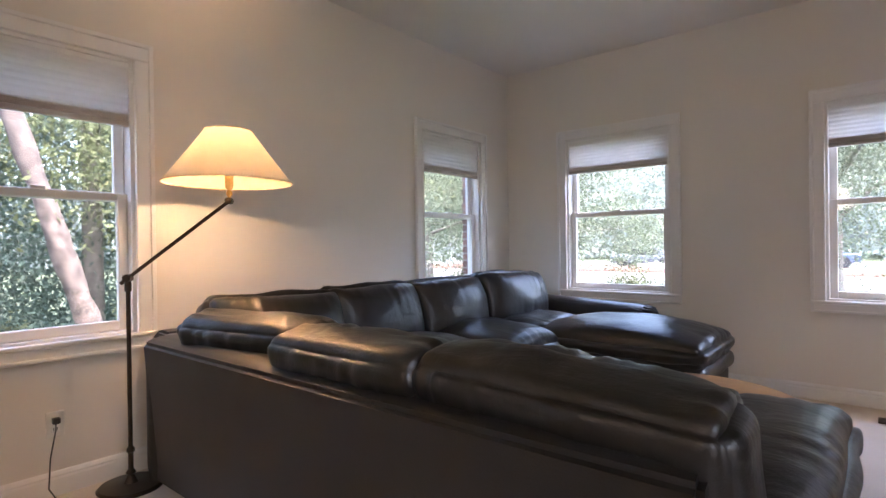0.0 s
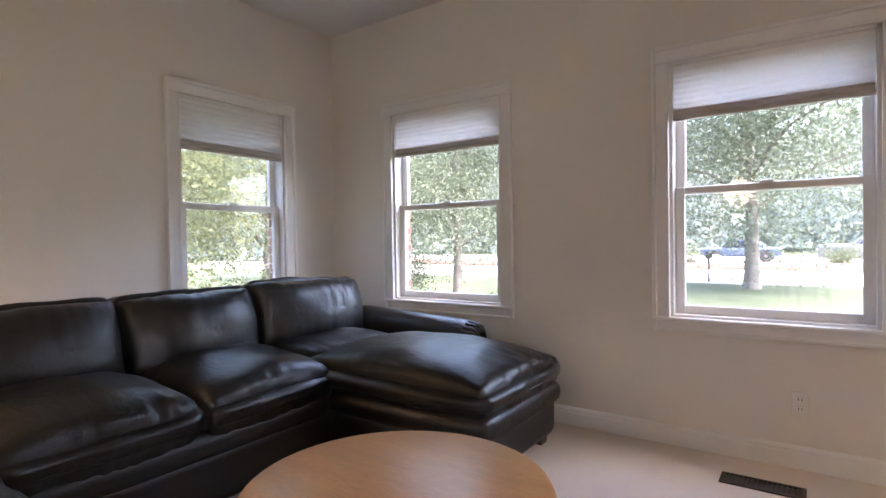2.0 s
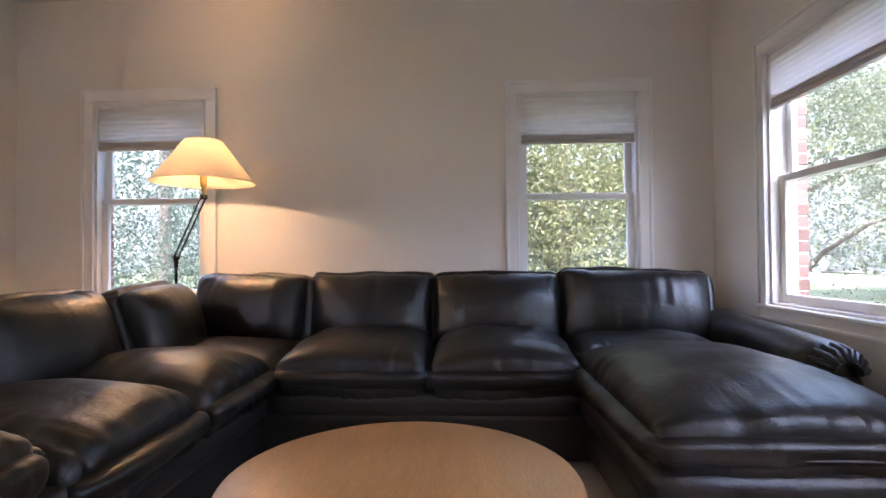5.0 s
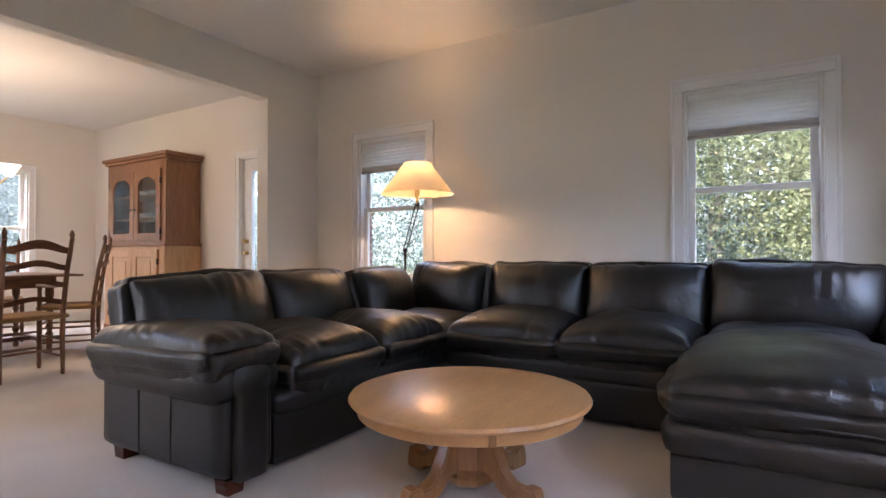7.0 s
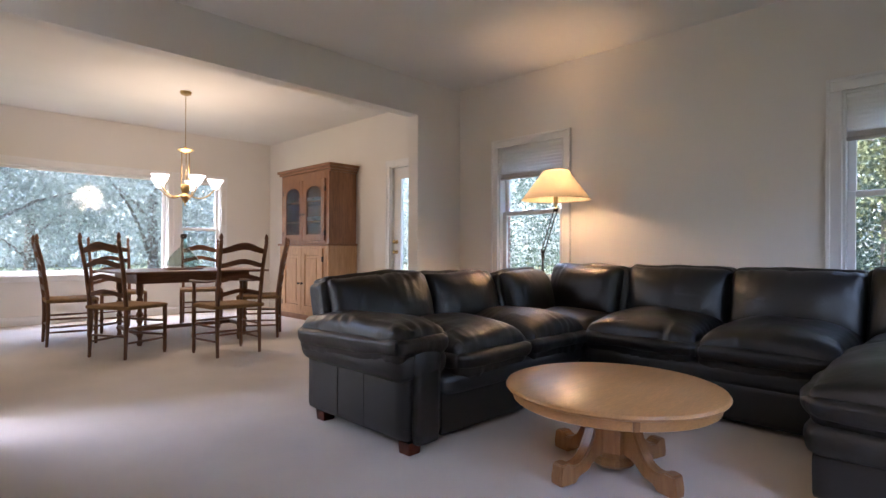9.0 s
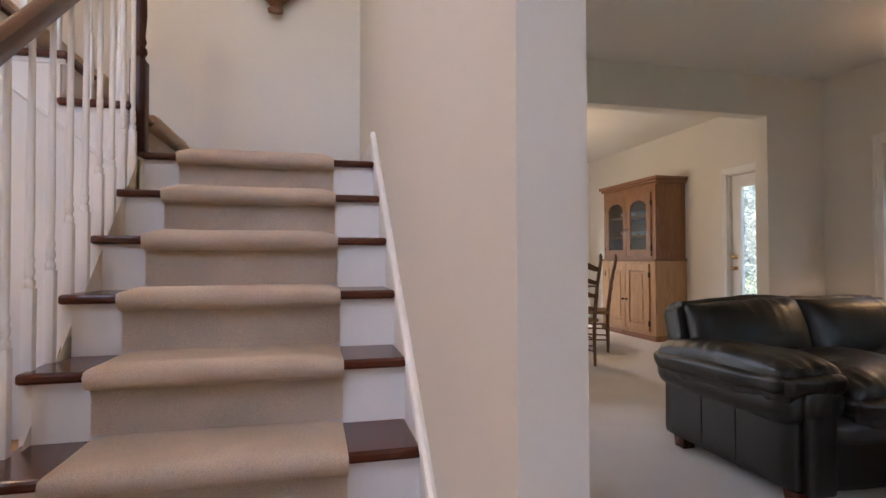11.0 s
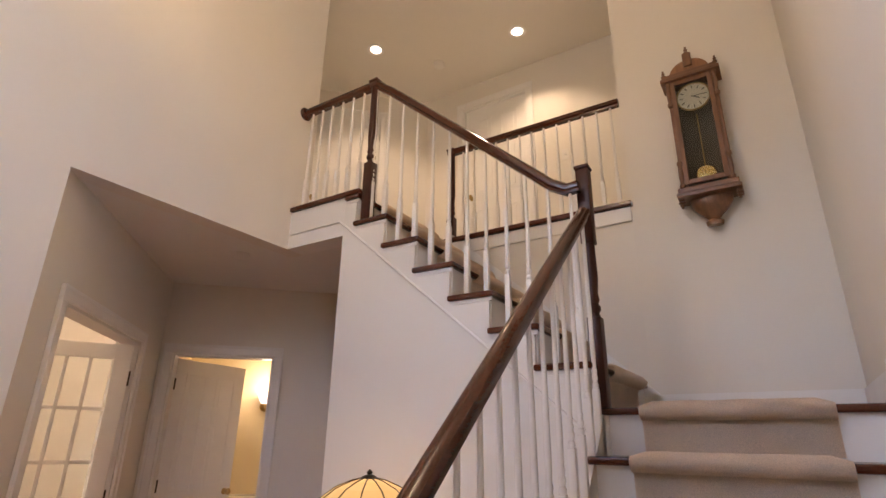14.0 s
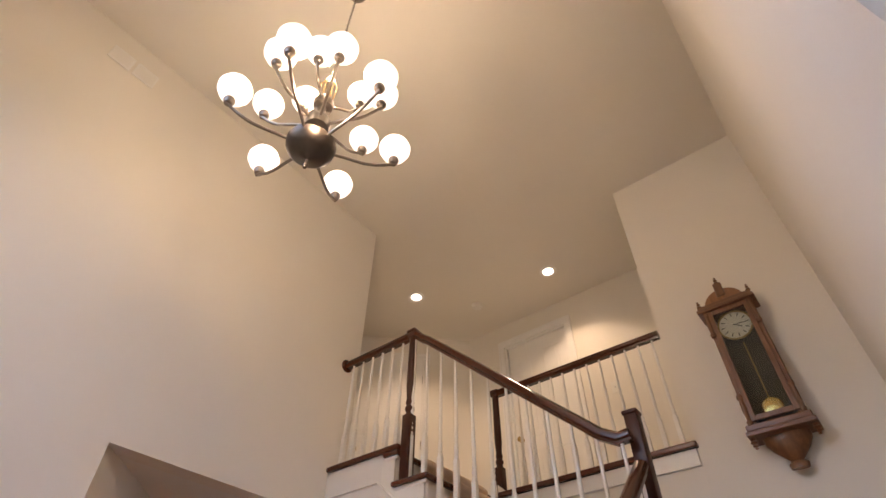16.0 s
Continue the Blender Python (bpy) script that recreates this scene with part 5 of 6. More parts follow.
part("cornice", boxes(((-0.175, 0.003, 3.60), (0.175, 0.17, 3.625)), ((-0.165, 0.003, 3.625), (0.165, 0.16, 3.65)), bevel=0.005), CHAIR_X, clock)
arch = [(0.12 * math.cos(math.pi * i / 14), 3.65 + 0.105 * math.sin(math.pi * i / 14)) for i in range(15)]
part("arched_crest", sheet(arch, 0.10, m=pose(0, 0.02, 0)), HUTCH_Z, clock)
part("crest_ornament", solid((-0.026, 0.115, 3.70), (0.026, 0.135, 3.80), 0.006), CHAIR_Z, clock)
FIN = [(0.0, 0.0), (0.016, 0.0), (0.012, 0.02), (0.022, 0.035), (0.009, 0.05), (0.016, 0.065), (0.006, 0.08), (0.010, 0.09), (0, 0.10)]
for x, z, k in ((-0.155, 3.65, 0.72), (0.155, 3.65, 0.72), (0.0, 3.775, 0.8)):
    part("finial", lathe([(r * k, h * k) for r, h in FIN], 12, m=pose(x, 0.12, z)), CHAIR_Z, clock, smooth=40)
for s in (-1, 1):
    for z0, z1 in ((3.42, 3.60), (2.84, 3.02)):
        part("column", lathe([(0.016, z0), (0.019, z0 + 0.02), (0.012, z0 + 0.03), (0.016, z0 + 0.09), (0.012, z1 - 0.03), (0.019, z1 - 0.02), (0.016, z1)], 12, m=pose(s * 0.135, 0.14, 0)), CHAIR_Z, clock, smooth=40)
part("lower_moulding", boxes(((-0.175, 0.003, 2.775), (0.175, 0.17, 2.80)), ((-0.165, 0.003, 2.80), (0.165, 0.165, 2.835)), bevel=0.005), CHAIR_X, clock)
for s in (-1, 1):
    part("drop_finial", lathe([(r, -h * 0.6) for r, h in FIN][::-1], 12, m=pose(s * 0.155, 0.12, 2.775)), CHAIR_Z, clock, smooth=40)
part("bottom_bracket", lathe([(0.0, 2.60), (0.045, 2.60), (0.05, 2.625), (0.03, 2.64), (0.05, 2.66), (0.09, 2.70), (0.115, 2.74), (0.12, 2.776)], 20, m=pose(0, 0.06, 0) @ Matrix.Diagonal((1, 0.5, 1, 1))), CHAIR_Z, clock, smooth=40)
part("dial", lathe([(0.0, 0.0), (0.094, 0.0), (0.094, 0.012), (0.0, 0.014)], 32, m=pose(0, 0.10, 3.472, -90, 0, 0)), mat("enamel_dial", (0.74, 0.70, 0.60), 0.35, vary=0.05), clock, "cream enamel clock dial")
part("dial_ring", tube([(0.097 * math.cos(2 * math.pi * i / 32), 0.112, 3.472 + 0.097 * math.sin(2 * math.pi * i / 32)) for i in range(33)], 0.006, 6, caps=False), BRASS, clock)
bm = bmesh.new()
for i in range(12):
    a = math.pi / 6 * i
    box(bm, (-0.003, 0, 0.06), (0.003, 0.001, 0.082), 0, pose(0, 0.1145, 3.472) @ pose(0, 0, 0, 0, math.degrees(a), 0))
part("hour_marks", bm, BLACK, clock)
part("clock_hand", solid((-0.003, 0, -0.01), (0.003, 0.0015, 0.045), 0, pose(0, 0.117, 3.472, 0, 235, 0)), BLACK, clock)
part("clock_hand", solid((-0.0022, 0, -0.012), (0.0022, 0.0015, 0.062), 0, pose(0, 0.119, 3.472, 0, 268, 0)), BLACK, clock)
part("pendulum_rod", tube([(0, 0.075, 3.36), (0, 0.075, 2.93)], 0.004, 8), BRASS, clock)
part("pendulum_bob", lathe([(0, -0.008), (0.05, -0.006), (0.056, 0.0), (0.05, 0.006), (0, 0.010)], 28, m=pose(0, 0.085, 2.935, -90, 0, 0)), mat("polished_brass", (0.72, 0.50, 0.18), 0.18, metal=1.0, vary=0.05), clock, "bright brass pendulum bob", smooth=40)

# chandelier: three tiers of globes round a column
CH = Vector((3.92, 3.43, 0))
chan = thing("chandelier", "brushed nickel chandelier with fifteen lit glass globes", "chandelier", m=Matrix.Translation(CH))
part("bowl", lathe([(0.0, 3.275), (0.008, 3.28), (0.012, 3.295), (0.006, 3.31), (0.006, 3.335), (0.02, 3.35), (0.075, 3.375), (0.105, 3.41), (0.11, 3.44), (0.09, 3.455), (0.03, 3.46), (0.02, 3.52)], 32), PEWTER, chan, smooth=35)
part("column", lathe([(0.016, 3.5), (0.016, 3.56), (0.055, 3.57), (0.06, 3.60), (0.055, 3.63), (0.02, 3.64), (0.018, 3.74), (0.045, 3.75), (0.05, 3.78), (0.04, 3.81), (0.015, 3.82), (0.012, 3.95), (0.02, 3.97), (0.008, 4.0), (0.006, 4.05)], 24), STEEL, chan, smooth=35)
for i in range(6):
    a = 2 * math.pi * i / 6
    part("rod", tube([(0.03 * math.cos(a), 0.03 * math.sin(a), 3.79), (0.04 * math.cos(a), 0.04 * math.sin(a), 3.95), (0.012 * math.cos(a), 0.012 * math.sin(a), 4.03)], 0.004, 6), BRASS, chan)
links = bmesh.new()
for i in range(38):
    z = 4.06 + 0.029 * i
    ring = [(0.007 * math.cos(2 * math.pi * k / 10), 0, z + 0.018 * math.sin(2 * math.pi * k / 10)) for k in range(11)]
    if i % 2:
        ring = [(0, x, h) for x, _, h in ring]
    tube(ring, 0.0018, 5, links, caps=False)
part("chain", links, BRONZE, chan)
part("ceiling_cap", lathe([(0.02, ZT - 0.05), (0.06, ZT - 0.03), (0.065, ZT - 0.001)], 24), STEEL, chan, smooth=35)
GLOBE_P = [(r * 1.02, h * 1.0) for r, h in [(0.0, 0.0), (0.018, 0.0), (0.03, 0.010), (0.056, 0.035), (0.072, 0.068), (0.074, 0.092), (0.064, 0.118), (0.044, 0.134), (0.040, 0.134), (0.0, 0.128)]]
gm = None
for n, rad, zc, z0, turn in ((6, 0.378, 3.55, 3.42, 3), (6, 0.285, 3.74, 3.60, 33), (3, 0.17, 3.90, 3.78, 3)):
    for i in range(n):
        a = 2 * math.pi * i / n + radians(turn)
        c, s = math.cos(a), math.sin(a)
        pts = []
        for f in (0, 0.15, 0.3, 0.45, 0.6, 0.75, 0.88, 1.0):
            r = 0.05 + (rad - 0.05) * f
            h = z0 + (zc - 0.035 - z0) * f - 0.055 * math.sin(math.pi * f) * (1 - f) + 0.02 * math.sin(2 * math.pi * f)
            pts.append((r * c, r * s, h))
        part("arm", tube(pts + [((rad + 0.012) * c, (rad + 0.012) * s, zc - 0.036)], 0.0075, 8), STEEL, chan, smooth=40)
        part("cup", lathe([(0.006, -0.036), (0.018, -0.03), (0.026, -0.01), (0.022, 0.004)], 14, m=Matrix.Translation((rad * c, rad * s, zc))), STEEL, chan, smooth=40)
        if gm is None:
            g = part("globe", lathe(GLOBE_P, 24), GLOBE, chan, "lit frosted glass globe", smooth=50)
            gm = g.data
        else:
            g = new("globe", gm)
            g.parent = chan
        g["label"] = "lit frosted glass globe"
        g.matrix_basis = Matrix.Translation((rad * c, rad * s, zc))
lamp("chandelier_bulbs", "POINT", FOYER_W, Matrix.Translation(CH + Vector((0.0, 0.0, 4.12))), FOYER_C, radius=0.06)
lamp("chandelier_lower_bulbs", "POINT", FOYER_W * 0.75, Matrix.Translation(CH + Vector((-0.22, 0.14, 3.45))), FOYER_C, radius=0.05)


def downlight(x, y):
    d = thing("recessed_light", "lit recessed ceiling light with a white ring", "ceiling light", "recessed lights", pose(x, y, ZT))
    part("trim_ring", lathe([(0.062, -0.002), (0.085, -0.002), (0.088, -0.006), (0.084, -0.010), (0.062, -0.006)], 28), TRIM, d, smooth=40)
    part("bulb", lathe([(0.0, -0.012), (0.04, -0.011), (0.062, -0.004), (0, -0.003)], 24), SPOT, d, smooth=40)
    lamp("downlight", "SPOT", 5.6, pose(x, y, ZT - 0.02), FOYER_C, radius=0.05, cone=radians(120))


downlight(5.71, 0.734)
downlight(4.35, 0.214)
sd = thing("smoke_detector", "round white smoke detector on the ceiling", "smoke detector", m=pose(5.27, 0.20, ZT))
part("housing", lathe([(0.0, -0.035), (0.045, -0.034), (0.06, -0.02), (0.065, -0.001)], 24), PLASTIC, sd, smooth=40)
hd = thing("smoke_detector", "round white smoke detector on the hall ceiling", "smoke detector", m=pose(5.77, 1.93, ZH))
part("housing", lathe([(0.0, -0.03), (0.045, -0.029), (0.06, -0.018), (0.065, -0.001)], 24), PLASTIC, hd, smooth=40)

sw = thing("light_switch", "white light switch plate on the upper wall", "light switch", m=pose(4.12, -0.31, ZU + 1.15))
part("cover_plate", solid((-0.035, 0.0, -0.058), (0.035, 0.007, 0.058), 0.003), PLASTIC, sw)
part("toggle", solid((-0.006, 0.006, -0.012), (0.006, 0.018, 0.012), 0.002), TRIM, sw)

# chest of drawers with a stained glass lamp
chest = thing("chest_of_drawers", "antique oak chest of drawers below the stairs", "chest of drawers", m=pose(4.235, 2.145, 0))
part("case", boxes(((-0.325, -0.25, 0.10), (0.325, 0.22, 0.755)), bevel=0.004), CHAIR_X, chest)
part("top", solid((-0.345, -0.255, 0.756), (0.345, 0.265, 0.785), 0.008), CHESTW, chest)
part("backboard", sheet([(-0.32, 0.785), (-0.32, 0.90), (-0.26, 0.925), (-0.1, 0.935), (0.1, 0.935), (0.26, 0.925), (0.32, 0.90), (0.32, 0.785)], 0.022, m=pose(0, -0.25, 0)), CHESTW, chest)
part("backboard_rail", solid((-0.34, -0.256, 0.93), (0.34, -0.215, 0.955), 0.006), CHESTW, chest)
for s in (-1, 1):
    part("corner_column", lathe([(0.022, 0.06), (0.028, 0.1), (0.02, 0.13), (0.026, 0.3), (0.02, 0.36), (0.03, 0.39), (0.02, 0.42), (0.026, 0.6), (0.02, 0.66), (0.03, 0.70), (0.03, 0.755)], 14, m=pose(s * 0.30, 0.235, 0)), CHAIR_Z, chest, smooth=40)
    part("bracket", sheet([(0, 0), (0.06, 0), (0.05, 0.03), (0.02, 0.06), (0, 0.09)], 0.02, m=pose(s * 0.27, -0.22, 0.79, 0, 0, 90)), CHAIR_Z, chest)
    for y in (-0.2, 0.2):
        part("foot", lathe([(0.022, 0.0), (0.03, 0.05), (0.026, 0.1)], 12, m=pose(s * 0.29, y, 0)), CHAIR_Z, chest, smooth=40)
for i, (a, b) in enumerate(((0.60, 0.745), (0.44, 0.585), (0.28, 0.425), (0.12, 0.265))):
    dr = part("drawer", solid((-0.265, 0.215, a), (0.265, 0.238 + (0.012 if i == 0 else 0), b), 0.005), CHESTW, chest, "oak drawer front")
    for x in (-0.15, 0.15):
        part("pull", solid((x - 0.011, 0.238, (a + b) / 2 - 0.03), (x + 0.011, 0.262, (a + b) / 2 + 0.02), 0.005), BRONZE, dr, "dark drop pull")

tif = thing("stained_glass_lamp", "lit table lamp with leaded amber glass shade", "table lamp", m=pose(4.33, 2.14, 0.786))
part("base", lathe([(0.075, 0.0), (0.078, 0.01), (0.06, 0.02), (0.045, 0.05), (0.028, 0.12), (0.02, 0.18), (0.028, 0.20), (0.016, 0.22), (0.022, 0.25), (0.012, 0.29), (0.008, 0.36)], 20), BRASS, tif, smooth=40)
seg = 12
shade_p = [(0.25, 0.275), (0.252, 0.295), (0.215, 0.345), (0.15, 0.392), (0.08, 0.42), (0.03, 0.432)]
for i in range(seg):
    bm = bmesh.new()
    rows = []
    for r, z in shade_p:
        rows.append([bm.verts.new((r * math.cos(2 * math.pi * (i + f) / seg), r * math.sin(2 * math.pi * (i + f) / seg), z)) for f in (0.03, 0.5, 0.97)])
    for p, q in zip(rows, rows[1:]):
        for k in (0, 1):
            bm.faces.new((p[k], p[k + 1], q[k + 1], q[k]))
    bmesh.ops.solidify(bm, geom=bm.faces[:], thickness=0.003)
    part("glass_panel", bm, ART_GLASS, tif, "amber art glass panel")
    a = 2 * math.pi * i / seg
    part("lead_rib", tube([(r * math.cos(a), r * math.sin(a), z + 0.001) for r, z in shade_p], 0.003, 5), BRONZE, tif)
for r, z in ((0.251, 0.275), (0.252, 0.297)):
    part("lead_band", tube([(r * math.cos(2 * math.pi * i / 36), r * math.sin(2 * math.pi * i / 36), z) for i in range(37)], 0.003, 5, caps=False), BRONZE, tif)
part("finial", lathe([(0.045, 0.425), (0.03, 0.44), (0.01, 0.447), (0.014, 0.456), (0, 0.47)], 16), BRONZE, tif, smooth=40)
lamp("stained_glass_lamp_bulb", "POINT", 0.38, pose(4.33, 2.14, 0.786 + 0.31), WARM, radius=0.03)
tray = thing("decorative_fan", "small wicker ornament on the chest", "ornament", m=pose(4.12, 1.99, 0.80))
part("ring", tube([(0.09 * math.cos(2 * math.pi * i / 30), 0.0, 0.075 + 0.06 * math.sin(2 * math.pi * i / 30)) for i in range(31)], 0.004, 6, caps=False), RUSH, tray)

bw = thing("wooden_armchair", "honey wood armchair with bowed arms", "armchair", m=pose(3.66, 2.33, 0, 0, 0, 12))
for s in (-1, 1):
    part("arm", tube([(s * 0.2, -0.36, 0.80), (s * 0.205, -0.22, 0.74), (s * 0.21, 0.0, 0.62), (s * 0.21, 0.2, 0.50), (s * 0.2, 0.34, 0.36)], [0.016, 0.024, 0.028, 0.026, 0.02], 10, flat=1.5), OAK_X, bw, smooth=40)
    part("leg", tube([(s * 0.2, 0.30, 0.0), (s * 0.2, 0.28, 0.40)], 0.02, 10), OAK_Z, bw, smooth=40)
    part("back_leg", tube([(s * 0.19, -0.26, 0.0), (s * 0.19, -0.30, 0.4), (s * 0.19, -0.38, 0.84)], 0.018, 10), OAK_Z, bw, smooth=40)
part("seat", cushion((0.40, 0.52, 0.06), 0.025, 0.01, n=8, m=pose(0, 0.02, 0.40)), OAK_X, bw, "honey wood seat", smooth=50)

# ---- dining room ----
hutch = thing("hutch", "tall wooden corner hutch with arched glass doors", "cabinet", m=pose(XW + 0.005, -2.335, 0, 0, 0, -90))
# own frame: x along the wall (to -y), y out from the wall
W2, D = 0.645, 0.46
part("lower_case", boxes(((-W2, 0, 0.06), (W2, D, 1.03)), bevel=0.004), HUTCH_L, hutch)
part("plinth", boxes(((-W2 - 0.012, 0, 0.0), (W2 + 0.012, D + 0.012, 0.07)), bevel=0.006), HUTCH_Z, hutch)
part("waist_shelf", solid((-W2 - 0.02, 0, 1.03), (W2 + 0.02, D + 0.025, 1.06), 0.008), HUTCH_Z, hutch)
part("upper_case", boxes(((-W2 + 0.02, 0, 1.06), (-W2 + 0.05, D - 0.05, 2.02)), ((W2 - 0.05, 0, 1.06), (W2 - 0.02, D - 0.05, 2.02)), ((-W2 + 0.05, 0, 1.06), (W2 - 0.05, 0.02, 2.02)), ((-W2 + 0.05, 0.02, 1.99), (W2 - 0.05, D - 0.05, 2.02)), bevel=0.003), HUTCH_Z, hutch)
part("cornice", boxes(((-W2 - 0.0, 0, 2.02), (W2 + 0.0, D - 0.03, 2.05)), ((-W2 - 0.025, 0, 2.05), (W2 + 0.025, D, 2.085)), ((-W2 - 0.05, 0, 2.085), (W2 + 0.05, D + 0.025, 2.125)), bevel=0.008), HUTCH_Z, hutch)
part("face_frame", boxes(((-W2 + 0.02, D - 0.05, 1.06), (-W2 + 0.10, D - 0.02, 2.02)), ((W2 - 0.10, D - 0.05, 1.06), (W2 - 0.02, D - 0.02, 2.02)), ((-W2 + 0.10, D - 0.05, 1.93), (W2 - 0.10, D - 0.02, 2.02)), ((-W2 + 0.10, D - 0.05, 1.06), (W2 - 0.10, D - 0.02, 1.10)), bevel=0.003), HUTCH_Z, hutch)
for z in (1.36, 1.64):
    part("shelf", solid((-W2 + 0.05, 0.02, z), (W2 - 0.05, D - 0.09, z + 0.02)), HUTCH_L, hutch)
    for x in (-0.42, -0.2, 0.02, 0.25, 0.45):
        part("dish", lathe([(0.03, 0.0), (0.035, 0.01), (0.075, 0.05), (0.08, 0.07), (0.07, 0.06), (0.0, 0.012)], 16, m=pose(x, 0.18, z + 0.021)), PORCELAIN, hutch, "white bowl")


def hutch_door(x0, x1, arched, z0, z1, knob_x):
    m = HUTCH_Z if arched else HUTCH_L
    y = D - 0.02 if arched else D
    s = 0.085
    bm = bmesh.new()
    box(bm, (x0, y, z0), (x0 + s, y + 0.022, z1), 0.003)
    box(bm, (x1 - s, y, z0), (x1, y + 0.022, z1), 0.003)
    box(bm, (x0 + s, y, z0), (x1 - s, y + 0.022, z0 + s), 0.003)
    if not arched:
        box(bm, (x0 + s, y, z1 - s), (x1 - s, y + 0.022, z1), 0.003)
    d = part("door" if not arched else "glass_door", bm, m, hutch)
    if arched:
        c, r = (x0 + x1) / 2, (x1 - x0) / 2 - s
        k = 0.55
        out = [(x0 + s, z1)] + [(c + r * math.cos(math.pi * (1 - i / 16)), z1 - s - r * k + r * k * math.sin(math.pi * (1 - i / 16))) for i in range(17)] + [(x1 - s, z1)]
        part("arched_rail", sheet(out, 0.022, m=pose(0, y, 0)), m, d)
        part("pane", solid((x0 + s - 0.005, y + 0.008, z0 + s - 0.005), (x1 - s + 0.005, y + 0.011, z1 - s * 0.5)), CABINET_GLASS, d)
    else:
        part("raised_panel", solid((x0 + s + 0.004, y - 0.004, z0 + s + 0.004), (x1 - s - 0.004, y + 0.012, z1 - s - 0.004), 0.008), m, d)
        part("panel_field", solid((x0 + s + 0.05, y + 0.008, z0 + s + 0.05), (x1 - s - 0.05, y + 0.02, z1 - s - 0.05), 0.006), m, d)
    part("knob", lathe([(0.008, 0.0), (0.008, 0.012), (0.017, 0.02), (0.015, 0.03), (0, 0.033)], 12, m=pose(knob_x, y + 0.022, (z0 + z1) / 2 - 0.05, -90, 0, 0)), BRONZE, d, smooth=40)
    hx = x0 if knob_x > (x0 + x1) / 2 else x1
    for z in (z0 + 0.1, z1 - 0.14):
        part("hinge", solid((hx - 0.012, y + 0.006, z - 0.035), (hx + 0.012, y + 0.026, z + 0.035), 0.003), BRONZE, d)


hutch_door(-W2 + 0.10, -0.004, True, 1.10, 1.93, -0.045)
hutch_door(0.004, W2 - 0.10, True, 1.10, 1.93, 0.045)
hutch_door(-W2 + 0.12, -0.004, False, 0.12, 0.99, -0.045)
hutch_door(0.004, W2 - 0.12, False, 0.12, 0.99, 0.045)

dt = thing("dining_table", "dark wooden dining table with turned legs", "dining table", m=pose(0.12, -1.98, 0))
part("tabletop", cushion((1.5, 1.1, 0.03), 0.012, n=8, m=pose(0, 0, 0.735)), CHAIR_X, dt, smooth=40)
part("apron", boxes(((-0.58, -0.40, 0.62), (0.58, -0.375, 0.72)), ((-0.58, 0.375, 0.62), (0.58, 0.40, 0.72)), ((-0.58, -0.375, 0.62), (-0.555, 0.375, 0.72)), ((0.555, -0.375, 0.62), (0.58, 0.375, 0.72)), bevel=0.003), CHAIR_X, dt)
for sx in (-1, 1):
    for sy in (-1, 1):
        prof = [(0.02, 0.0), (0.028, 0.03), (0.02, 0.06)]
        for i in range(6):
            z = 0.08 + i * 0.07
            prof += [(0.02, z), (0.034, z + 0.03), (0.02, z + 0.06)]
        prof += [(0.03, 0.52), (0.035, 0.54), (0.035, 0.72)]
        part("leg", lathe(prof, 12, m=pose(sx * 0.54, sy * 0.36, 0)), CHAIR_Z, dt, smooth=40)
part("stretcher", boxes(((-0.54, -0.02, 0.10), (0.54, 0.02, 0.14)), ((-0.56, -0.36, 0.10), (-0.52, 0.36, 0.14)), ((0.52, -0.36, 0.10), (0.56, 0.36, 0.14)), bevel=0.004), CHAIR_X, dt)
bt = thing("glass_demijohn", "large clear glass bottle with dark stopper", "bottle", m=pose(0.12, -1.98, 0.767))
part("bottle", lathe([(0.0, 0.005), (0.14, 0.0), (0.165, 0.02), (0.168, 0.05), (0.15, 0.10), (0.115, 0.155), (0.07, 0.20), (0.04, 0.235), (0.030, 0.27), (0.030, 0.33), (0.038, 0.345), (0.034, 0.35), (0.026, 0.33), (0.026, 0.27), (0.036, 0.232), (0.066, 0.196), (0.111, 0.151), (0.146, 0.098), (0.163, 0.05), (0.16, 0.024), (0.0, 0.01)], 28), BOTTLE, bt, smooth=40)
part("stopper", lathe([(0.026, 0.32), (0.036, 0.35), (0.03, 0.375), (0, 0.38)], 14), BRONZE, bt)
tr = thing("serving_tray", "round dark tray on the table", "tray", m=pose(0.12, -1.98, 0.7505))
part("tray", lathe([(0.0, 0.0), (0.2, 0.0), (0.21, 0.012), (0.2, 0.014), (0.19, 0.006), (0, 0.006)], 30), CHAIR_X, tr)


